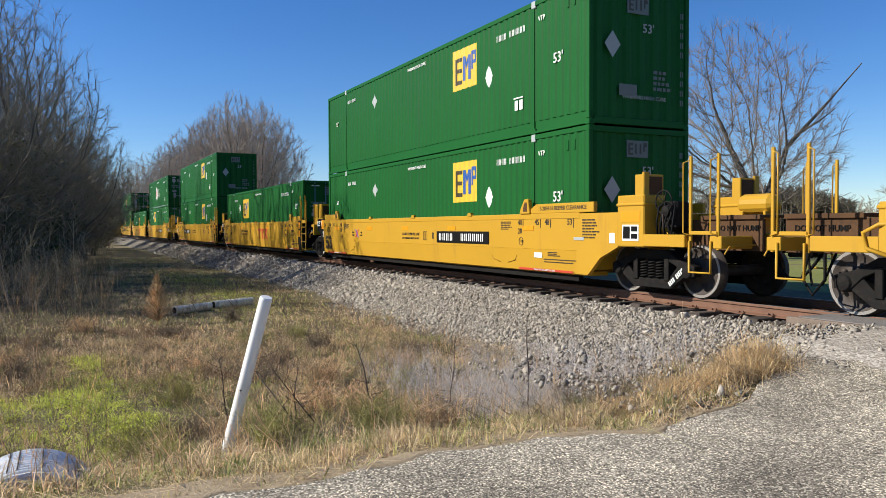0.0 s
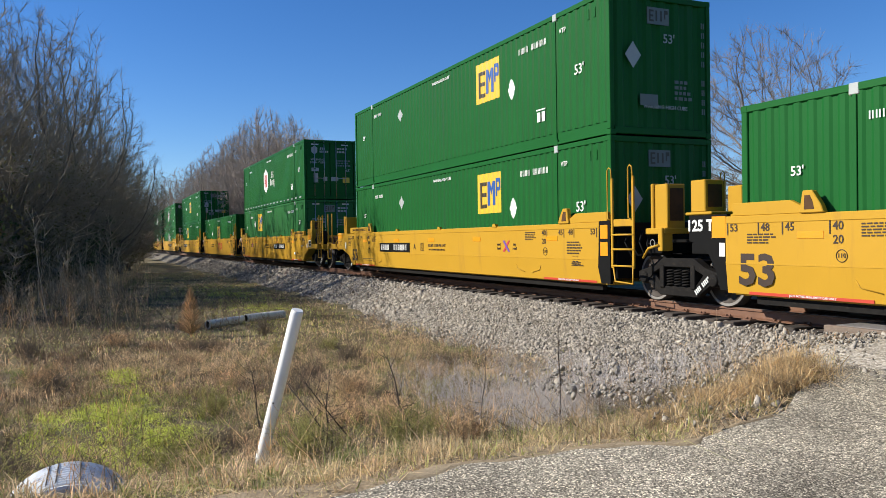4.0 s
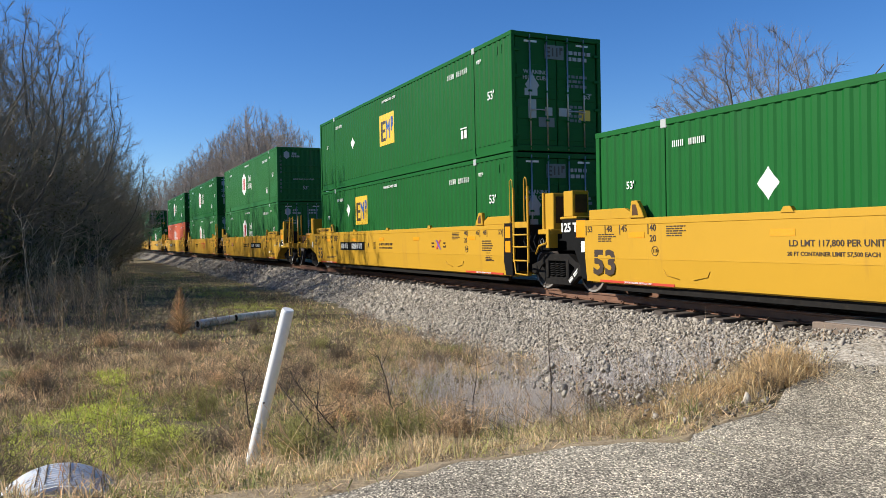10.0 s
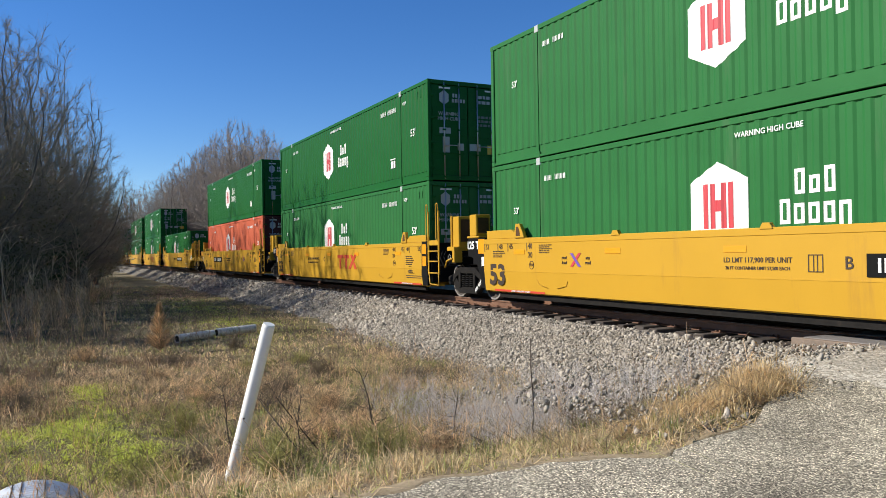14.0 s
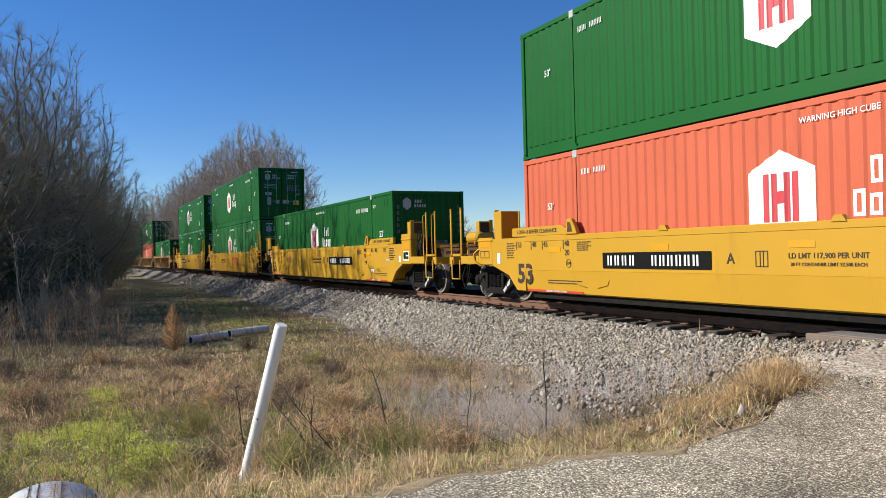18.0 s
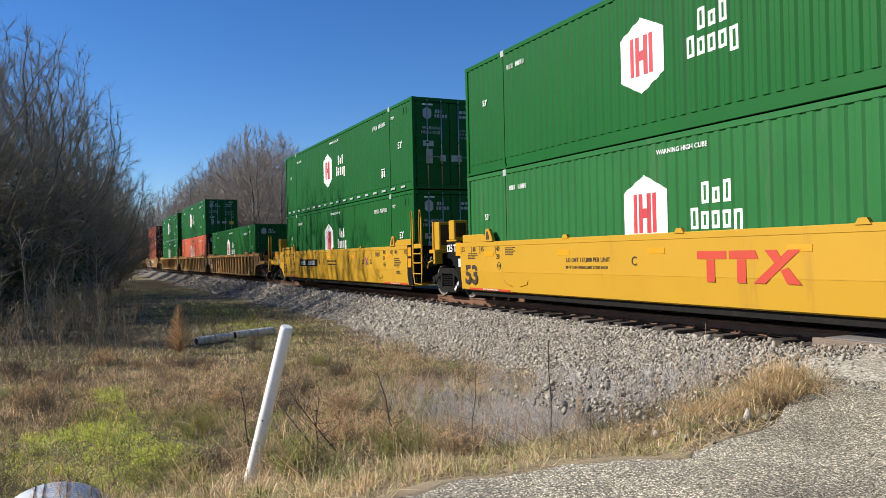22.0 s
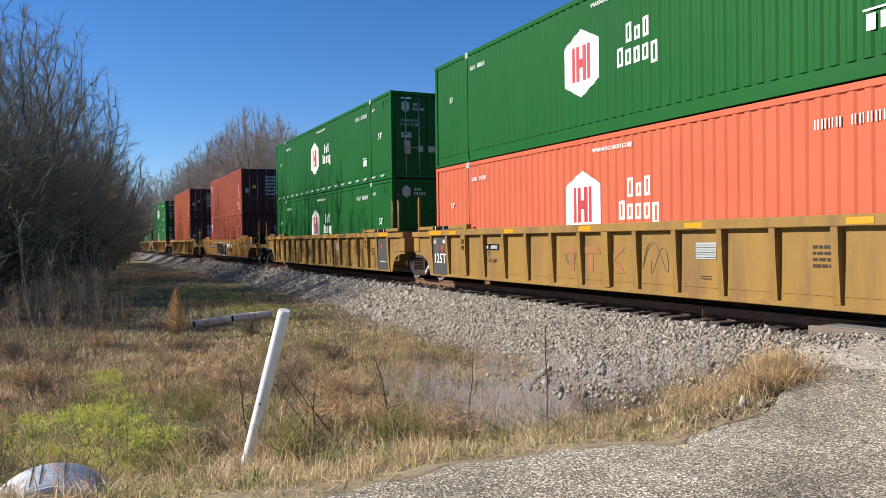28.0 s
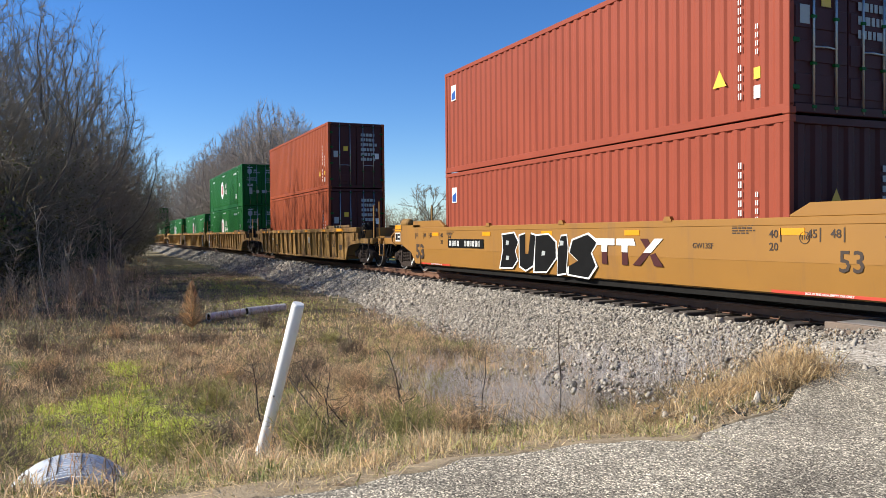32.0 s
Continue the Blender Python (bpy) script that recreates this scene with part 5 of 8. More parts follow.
        for xd in (-12.6,) if x < -10 else ((-11.9,) if x < -8 else (-11.4, -3.94)):
            zd = 2.0 if xd < -12 else (2.1 if xd == -11.4 else 1.6)
            dk("diamond_label", [(xd - 0.2, xd + 0.2, lambda q, c=xd: zd - 0.26 * (1 - abs(q - c) / 0.2), lambda q, c=xd: zd + 0.26 * (1 - abs(q - c) / 0.2))], GREYMARK if xd == -11.4 else WHITE)
    if big and not plain:
        letters("WARNING HIGH CUBE", 0.12, WHITE, box_, -8.1, lw, 2.60)
        letters("53'", 0.3, WHITE, box_, -1.06, lw, top_mark)
        letters("VTP", 0.15, WHITE, box_, -1.67, lw, 2.46)
        letters("53'", 0.2, WHITE, box_, -L + 1.05, lw, 1.78)
        part("marking", bars_mesh([(-3.55 + 0.115 * k + q, -3.53 + 0.115 * k + q, 2.33, 2.47) for k in range(11) if k not in (4,) for q in (0, 0.05)], lw), WHITE, box_)
        part("marking", bars_mesh([(-L + 2.2 + 0.10 * k + q, -L + 2.22 + 0.10 * k + q, H - 0.52, H - 0.41) for k in range(8) if k != 3 for q in (0, 0.045)], lw), WHITE, box_)
        part("marking", bars_mesh([(-2.75, -2.62, 0.62, 0.84), (-2.55, -2.42, 0.62, 0.84), (-2.8, -2.4, 0.88, 0.91)], lw), WHITE, box_)
        for k in range(0 if plain else 2):
            part("placard_holder", boxes((-0.75 + 0.22 * k, -0.68 + 0.22 * k, -Y - 0.001, -Y + 0.014, H - 0.45, H - 0.25)), paint, box_)
        if dashes:
            part("reflective_dash", boxes(*[(-L + 0.5 + 0.86 * k, -L + 0.86 + 0.86 * k, -Y - 0.004, -Y, 0.12, 0.19) for k in range(18)]), GREYMARK, box_, "row of pale reflective dashes")
    elif not big:
        part("marking", bars_mesh([(-1.0 + q, -0.98 + q, 0.35 + 0.15 * k, 0.45 + 0.15 * k) for k in range(11) if k != 4 for q in (0, 0.045)], lw), WHITE, box_)
        part("marking", bars_mesh([(-0.65 + q, -0.635 + q, 1.0 + 0.13 * k, 1.08 + 0.13 * k) for k in range(4) for q in (0, 0.035)], lw), WHITE, box_)
        part("warning_sign", prism([(-1.55, 0.62), (-1.25, 0.62), (-1.40, 0.9)], lw - 0.002, lw + 0.002), LOGOYELLOW, box_, "yellow warning triangle")
        part("label_plate", boxes((-0.68, -0.55, lw - 0.002, lw + 0.002, 0.32, 0.52)), WHITE, box_)
        part("label_plate", boxes((-0.68, -0.55, lw - 0.002, lw + 0.002, 0.62, 0.8)), LOGOYELLOW, box_)
        if brand == "red":
            part("label_plate", boxes((-L + 0.42, -L + 0.72, lw - 0.002, lw + 0.002, H - 0.85, H - 0.42)), WHITE, box_)
            part("label_field", prism([(-L + 0.45, H - 0.82), (-L + 0.69, H - 0.82), (-L + 0.69, H - 0.55), (-L + 0.45, H - 0.65)], lw - 0.005, lw - 0.001), LOGOBLUE, box_)
    return box_


def hex_end(yc, zc, s):
    bm = bmesh.new()
    bm.faces.new([bm.verts.new((-0.008, yc + s * math.sin(a), zc + 1.25 * s * math.cos(a))) for a in (0, 1.05, 2.09, 3.14, 4.19, 5.24)])
    return bm


def tri_end(yc, zc, s):
    bm = bmesh.new()
    bm.faces.new([bm.verts.new((-0.006, yc - s / 2, zc)), bm.verts.new((-0.006, yc + s / 2, zc)), bm.verts.new((-0.006, yc, zc + s * 0.9))])
    return bm


def end_bars(r, y0, y1, z0, z1, rows):
    """Rows of short bars on the +X end."""
    specs, h = [], (z1 - z0) / rows
    for k in range(rows):
        yv, stop = y0, y1 - r.random() * 0.2
        while yv < stop - 0.05:
            w = r.uniform(0.06, 0.13)
            specs.append((-0.024, -0.02, yv, yv + w, z1 - (k + 0.8) * h, z1 - (k + 0.2) * h))
            yv += w + 0.035
    return boxes(*specs)


TRAIN = (  # front of the container space at 0 s, car type, top box, bottom box
    (11.95, "tail", "", ""),
    (-12.3, "head", "square_nose", "square_nose"), (-31.88, "mid", "", "squarer_door"), (-51.4, "tail", "square_nose", "square_nose"),
    (-75.5, "head", "six_dash", "squaref_door"), (-95.1, "mid", "", "squareb_nose"), (-114.5, "tail", "squareb_door", "squarer_door"),
    (-138.7, "head", "sixf_nose", "sixf_door"), (-158.4, "mid", "six_door", "sixf_door"), (-178.25, "tail", "six_door", "sixo_door"),
    (-202.5, "head", "", "six_nose"), (-222.2, "mid", "six_door", "sixf_door"), (-242.0, "tail", "six_dash", "six_door"),
    (-265.8, "ohead", "", "six_nose"), (-285.4, "omid", "six_door", "sixo_nose"), (-305.0, "otail", "six_dash", "six_nose"),
    (-328.4, "gold", "red_door", "redl_nose"), (-352.4, "osingle", "rust_door", "rust_door"),
    (-376.3, "ohead", "six_door", "six_door"), (-396.1, "omid", "", "sixf_door"), (-415.8, "otail", "", "six_door"),
    (-440.1, "osingle", "", "far_nose"), (-464.4, "ohead", "far_door", "far_door"), (-484.0, "omid", "far_nose", "far_door"), (-503.6, "otail", "far_door", "far_door"),
    (-527.8, "ohead", "far_nose", "far_door"), (-547.4, "omid", "", "far_door"), (-567.0, "otail", "far_door", "far_nose"))

GREEN_GROUP = "green containers on the train"
BOXES = {
    "square": lambda e: container(GREEN, SPAN, 2.89, "square", e, "dark green 53 foot container with yellow square logo", GREEN_GROUP),
    "squareb": lambda e: container(GREEN, SPAN, 2.89, "square", e, "dark green 53 foot container with centred yellow square logo", GREEN_GROUP, logo=(-8.3, 1.65)),
    "squarer": lambda e: container(GREEN, SPAN, 2.89, "square", e, "dark green 53 foot container with yellow square logo towards its rear", GREEN_GROUP, logo=(-11.05, 1.93)),
    "far": lambda e: container(GREEN, SPAN, 2.89, "six", e, "green 53 foot container far down the train", GREEN_GROUP, plain=True),
    "squaref": lambda e: container(GREEN2, SPAN, 2.89, "square", e, "faded green 53 foot container with yellow square logo", GREEN_GROUP, logo=(-10.9, 2.05)),
    "six": lambda e: container(GREEN, SPAN, 2.89, "six", "door" if e == "dash" else e, "green 53 foot container with white six-sided logo", GREEN_GROUP, dashes=e == "dash"),
    "sixf": lambda e: container(GREEN2, SPAN, 2.89, "six", e, "faded green 53 foot container with white six-sided logo", GREEN_GROUP),
    # Maroon on the orange and red boxes' ends is shade put into colour.
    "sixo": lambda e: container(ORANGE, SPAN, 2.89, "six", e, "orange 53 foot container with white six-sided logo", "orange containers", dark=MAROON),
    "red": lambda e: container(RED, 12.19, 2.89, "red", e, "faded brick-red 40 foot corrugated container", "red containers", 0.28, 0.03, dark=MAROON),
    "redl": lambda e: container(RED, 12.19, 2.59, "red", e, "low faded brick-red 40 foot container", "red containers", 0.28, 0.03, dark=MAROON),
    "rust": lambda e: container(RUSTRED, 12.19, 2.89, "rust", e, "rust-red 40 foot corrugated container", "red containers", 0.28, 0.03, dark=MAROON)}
CARS = {
    "head": lambda: smooth_car("truck", "joint", "B"), "mid": lambda: smooth_car("joint", "joint", "C"), "tail": lambda: smooth_car("joint", "truck", "A"),
    "gold": lambda: smooth_car("truck", "truck", " ", GOLD, OLDSTEEL),
    "ohead": lambda: ribbed_car("truck", "joint", RUSTYELLOW, "rusty dull-yellow ribbed well car on the rails"),
    "omid": lambda: ribbed_car("joint", "joint", OLDYELLOW, "weathered yellow ribbed well car on the rails"),
    "otail": lambda: ribbed_car("joint", "truck", OLDYELLOW, "weathered yellow ribbed well car on the rails"),
    "osingle": lambda: ribbed_car("truck", "truck", RUSTYELLOW, "rusty dull-yellow ribbed well car on the rails")}
MOVING, FIRST = [], {}


def one_more(key, make):
    if key in FIRST:
        return copy_thing(FIRST[key], pose(0, 0, 0))
    FIRST[key] = make()
    return FIRST[key]


for station, kind, upper, lower in TRAIN:
    MOVING.append((one_more(kind, CARS[kind]), station, 0.0))
    z = 0.36
    for code in (lower, upper):
        if code:
            name, e = code.split("_")
            ob = one_more(code, lambda: BOXES[name](e))
            long = {"red": 12.19, "redl": 12.19, "rust": 12.19}.get(name, SPAN)
            MOVING.append((ob, station - (SPAN - long) / 2 - {"red": 0.15, "redl": 0.15, "rust": 0.6}.get(name, 0.0), z))
            z += 2.595 if name == "redl" else 2.895
# spray paint and marks on the gold car
gold_car = FIRST["gold"]
SPRAY = ([(0, 0), (0.7, 0.02), (0.95, 0.25), (0.8, 0.5), (0.95, 0.75), (0.7, 1.0), (0.05, 0.95), (0.12, 0.5)],
         [(0.1, 0.1), (0.5, 0), (0.95, 0.15), (1.0, 0.95), (0.7, 1.0), (0.62, 0.45), (0.4, 0.45), (0.35, 1.0), (0, 0.95)],
         [(0.02, 0), (0.6, 0.03), (1.0, 0.4), (0.95, 0.8), (0.6, 1.0), (0, 0.97)],
         [(0.15, 0), (0.85, 0.05), (0.9, 0.7), (0.75, 1.0), (0.3, 0.98), (0.1, 0.65)],
         [(0, 0.05), (0.75, 0), (1.0, 0.3), (0.8, 0.6), (1.0, 0.85), (0.65, 1.05), (0.1, 0.9), (0.0, 0.6), (0.35, 0.4), (0, 0.25)])
HOLES = ((0.42, 0.28), (None, 0), (0.45, 0.5), (0.5, 0.8), (None, 0))
bm, fill, hole = bmesh.new(), bmesh.new(), bmesh.new()
for k, (xo, w) in enumerate(((-10.75, 0.86), (-9.87, 0.72), (-9.13, 0.88), (-8.22, 0.46), (-7.72, 0.95))):
    z0, hz = 0.38 - 0.02 * k, 0.84
    pts = [(xo + w * u + 0.08 * v, z0 + hz * v) for u, v in SPRAY[k]]
    cx, cz = sum(p[0] for p in pts) / len(pts), sum(p[1] for p in pts) / len(pts)
    prism([(cx + (u - cx) * 1.13, cz + (v - cz) * 1.09) for u, v in pts], -1.456 - 0.0012 * k, -1.452, bm)
    prism(pts, -1.463 - 0.0012 * k, -1.457, fill)
    for hu, hv in ((HOLES[k][0], HOLES[k][1]), (HOLES[k][0], HOLES[k][1] + 0.44)) if k == 0 else ((HOLES[k]),):
        if hu is not None:
            prism([(xo + w * hu - 0.06, z0 + hz * hv - 0.05), (xo + w * hu + 0.08, z0 + hz * hv - 0.04), (xo + w * hu + 0.1, z0 + hz * hv + 0.05), (xo + w * hu - 0.03, z0 + hz * hv + 0.06)], -1.472, -1.463, hole)
part("spray_paint", bm, WHITE, gold_car, "white outline of sprayed bubble shapes")
part("spray_paint", fill, BLACK, gold_car, "black fill of the sprayed shapes")
part("spray_paint", hole, GREYMARK, gold_car)
number_plate(gold_car, -12.75, 0.95, 2.2, 0.24)
logo_blocks(gold_car, -5.7, 0.86, MAROON)
mx, mz, my = -5.7, 0.86, -1.462
for poly in ([(mx - 1.05, mz + 0.11), (mx - 0.42, mz + 0.11), (mx - 0.42, mz + 0.24), (mx - 1.05, mz + 0.24)], [(mx - 0.84, mz - 0.02), (mx - 0.66, mz - 0.02), (mx - 0.66, mz + 0.11), (mx - 0.84, mz + 0.11)],
             [(mx - 0.36, mz + 0.11), (mx + 0.22, mz + 0.11), (mx + 0.16, mz + 0.24), (mx - 0.36, mz + 0.24)], [(mx - 0.20, mz - 0.02), (mx - 0.02, mz - 0.02), (mx - 0.02, mz + 0.11), (mx - 0.20, mz + 0.11)],
             [(mx + 0.43, mz - 0.02), (mx + 0.65, mz - 0.02), (mx + 0.98, mz + 0.24), (mx + 0.76, mz + 0.24)]):
    part("paint_patch", prism(poly, my - 0.003, my), WHITE, gold_car, "white overpainted block of the mark")
letters("53", 0.42, BROWNMARK, gold_car, -0.98, -1.452, 0.78)
letters("GW13SF", 0.13, BROWNMARK, gold_car, -3.75, -1.454, 0.98)

# ---------------------------------------------------------------- trees
BARK = mat("grey_brown_bark", (0.16, 0.132, 0.108), 0.9, vary=0.3, scale=4, bump=0.5)
TWIG = mat("grey_brown_twigs", (0.21, 0.175, 0.122), 0.9, vary=0.25, scale=2, bump=0.0)
LONEBARK = mat("dark_limb_bark", (0.088, 0.072, 0.06), 0.9, vary=0.3, scale=4, bump=0.4)
LONETWIG = mat("brown_grey_fine_twigs", (0.20, 0.165, 0.14), 0.9, vary=0.2, scale=2, bump=0.0)
PALETWIG = mat("pale_tan_twigs", (0.30, 0.245, 0.205), 0.9, vary=0.2, scale=2, bump=0.0)
DARKBARK = mat("dark_shaded_bark", (0.11, 0.092, 0.072), 0.9, vary=0.3, scale=4, bump=0.4)
OLIVELEAF = mat("dark_olive_leaves", (0.11, 0.105, 0.045), 0.85, vary=0.3, scale=1.5, bump=0.0, island=0.5, spec=0.08, thin=0.3)
EVERGREEN = mat("dark_evergreen_leaves", (0.035, 0.062, 0.023), 0.85, vary=0.3, scale=1.5, bump=0.0, island=0.5, spec=0.08, thin=0.3)


def fast_mesh(name, verts, tris, material, smooth=False):
    """A mesh from arrays of points and triangles."""
    verts, tris = np.asarray(verts, np.float32), np.asarray(tris, np.int32)
    me = bpy.data.meshes.new(name)
    k = tris.shape[1]
    me.vertices.add(len(verts))
    me.vertices.foreach_set("co", verts.ravel())
    me.loops.add(tris.size)
    me.loops.foreach_set("vertex_index", tris.ravel())
    me.polygons.add(len(tris))
    me.polygons.foreach_set("loop_start", np.arange(0, tris.size, k, dtype=np.int32))
    me.update(calc_edges=True)
    me.validate()
    me.materials.append(material)
    if smooth:
        me.shade_smooth()
    return me


class Sticks:
    """Collects tapered round sticks; all of one polyline length are meshed together."""

    def __init__(self):
        self.lines = {}

    def add(self, pts, radii, sides):
        self.lines.setdefault((len(pts), sides), []).append((pts, radii))

    def mesh(self, name, material):
        vs, fs, base = [], [], 0
        for (k, n), items in self.lines.items():
            P = np.array([p for p, r in items], float)
            R = np.array([r for p, r in items], float)
            d = np.gradient(P, axis=1)
            d /= np.linalg.norm(d, axis=2, keepdims=True) + 1e-9
            ref = np.where(np.abs(d[..., 2:3]) < 0.9, np.array([0, 0, 1.0]), np.array([1.0, 0, 0]))
            u = np.cross(d, ref)
            u /= np.linalg.norm(u, axis=2, keepdims=True) + 1e-9
            w = np.cross(d, u)
            a = np.arange(n) * 2 * np.pi / n
            ring = P[:, :, None, :] + R[:, :, None, None] * (np.cos(a)[None, None, :, None] * u[:, :, None, :] + np.sin(a)[None, None, :, None] * w[:, :, None, :])
            m = len(items)
            vs.append(ring.reshape(-1, 3))
            i = np.arange(m)[:, None, None] * k * n + np.arange(k - 1)[None, :, None] * n
            j = np.arange(n)[None, None, :]
            a0, a1 = i + j, i + (j + 1) % n
            q = np.stack([a0, a1, a1 + n, a0 + n], -1).reshape(-1, 4) + base
            fs.append(q)
            base += m * k * n
        return fast_mesh(name, np.concatenate(vs), np.concatenate(fs), material, True)


def grow(seed, height, trunk_r, fork=0.25, spread=0.55, lift=0.25, limbs=6, levels=4, kids=(6, 6, 5, 4), shrink=0.62, droop=0.0, width=1.0, lean=0.0, twig_r=0.006, twigs=9, trunk=0.62, first=None, angles=(0.6, 1.2)):
    """A bare tree: returns sticks for the trunk and limbs, and sticks for the crown's branches and twigs."""
    r = random.Random(seed)
    wood, crown, tips, fine = Sticks(), Sticks(), [], []

    def branch(p, d, length, rad, level):
        steps = 6 if level < 2 else (4 if level < 3 else 3)
        pts, radii = [tuple(p)], [rad]
        q = Vector(p)
        end = max(twig_r * 0.6, rad * (0.35 if level < levels else 0.3))
        for k in range(steps):
            jit = Vector((r.gauss(0, 1), r.gauss(0, 1), r.gauss(0, 1))) * (0.13 if level else 0.05)
            d = (d + jit + Vector((0, 0, (lift if level < 3 else lift * 0.6) * 0.35 - droop * 0.1))).normalized()
            q = q + d * (length / steps)
            pts.append(tuple(q))
            radii.append(rad + (end - rad) * (k + 1) / steps)
        (wood if level < 2 else crown).add(pts, radii, (8, 6, 4, 3, 3, 3)[level])
        if level >= levels:
            tips.append(pts[-1])
            for k in range(twigs):
                f = r.uniform(0.15, 1.0)
                i = min(int(f * steps), steps - 1)
                a = Vector(pts[i]).lerp(Vector(pts[i + 1]), f * steps - i)
                e = (d * 0.9 + Vector((r.gauss(0, .6), r.gauss(0, .6), r.gauss(0.15, .5)))).normalized() * length * r.uniform(0.35, 0.9)
                fine.append((*a, *(a + e)))
            return
        n = kids[min(level, len(kids) - 1)]
        for k in range(n):
            f = (0.35 if level else fork) + (0.95 - (0.35 if level else fork)) * (k + r.random() * 0.8) / n
            i = min(int(f * steps), steps - 1)
            g = f * steps - i
            base = Vector(pts[i]).lerp(Vector(pts[i + 1]), g)
            along = (Vector(pts[i + 1]) - Vector(pts[i])).normalized()
            side_d = along.orthogonal().normalized()
            side_d.rotate(Matrix.Rotation(r.random() * 6.283, 3, along))
            ang = r.uniform(*(angles if level == 0 else (0.6, 1.2))) * spread * (1.25 if level == 0 else 1.0)
            nd = (along * math.cos(ang) + side_d * math.sin(ang))
            nd = Vector((nd.x * width, nd.y * width, nd.z)).normalized()
            branch(base, nd, length * (first if first and not level else shrink) * r.uniform(0.7, 1.15) * (1.0 - 0.35 * f if level else 1.0), max(twig_r, radii[i] * r.uniform(0.45, 0.65) * (1.25 if first and not level else 1)), level + 1)

    branch((0, 0, -0.3), Vector((lean, 0, 1)).normalized(), height * trunk, trunk_r, 0)
    top = max(t[2] for t in tips)
    return wood, crown, tips, np.array(fine), height / top


def leaves_mesh(points, per, size, spread, seed, material, name="leaves"):
    """Small leaf blades scattered round points."""
    g = np.random.default_rng(seed)
    c = np.repeat(np.asarray(points, float), per, 0)
    c = c + g.normal(0, spread, c.shape)
    n = len(c)
    a = g.normal(0, 1, (n, 3))
    a /= np.linalg.norm(a, axis=1, keepdims=True)
    b = np.cross(a, g.normal(0, 1, (n, 3)))
    b /= np.linalg.norm(b, axis=1, keepdims=True) + 1e-9
    s = size * g.uniform(0.6, 1.4, (n, 1))
    v = np.stack([c - a * s, c + b * s * 0.45, c + a * s, c - b * s * 0.45], 1).reshape(-1, 3)
    f = np.arange(n * 4).reshape(n, 4)
    return fast_mesh(name, v, f, material)


def make_tree(name, label, m, bark, twig, group="", **kw):
    wood, crown, tips, fine, s = grow(**kw)
    t = thing(name, label, "tree", group, m)
    w = kw["twig_r"] * 0.8
    a, e = fine[:, :3], fine[:, 3:]
    side_v = np.cross(e - a, np.random.default_rng(1).normal(0, 1, a.shape))
    side_v *= w / (np.linalg.norm(side_v, axis=1, keepdims=True) + 1e-9)
    spray = fast_mesh("twig_spray", np.stack([a - side_v, a + side_v, e], 1).reshape(-1, 3), np.arange(len(a) * 3).reshape(-1, 3), twig)
    for name_, me in (("trunk", wood.mesh("trunk", bark)), ("crown", crown.mesh("crown", twig)), ("twig_spray", spray)):
        me.transform(Matrix.Scale(s, 4))
        link(name_, me, t)
    return t, tips


def on_ground(x, y, turn=0, scale=1.0):
    return pose(x, y, float(ground_z(x, y)) - 0.02, 0, 0, turn) @ Matrix.Scale(scale, 4)


def again(tree, x, y, turn, scale):
    c = copy_thing(tree, on_ground(x, y, turn))
    c.scale = (scale, scale, scale)
    return c


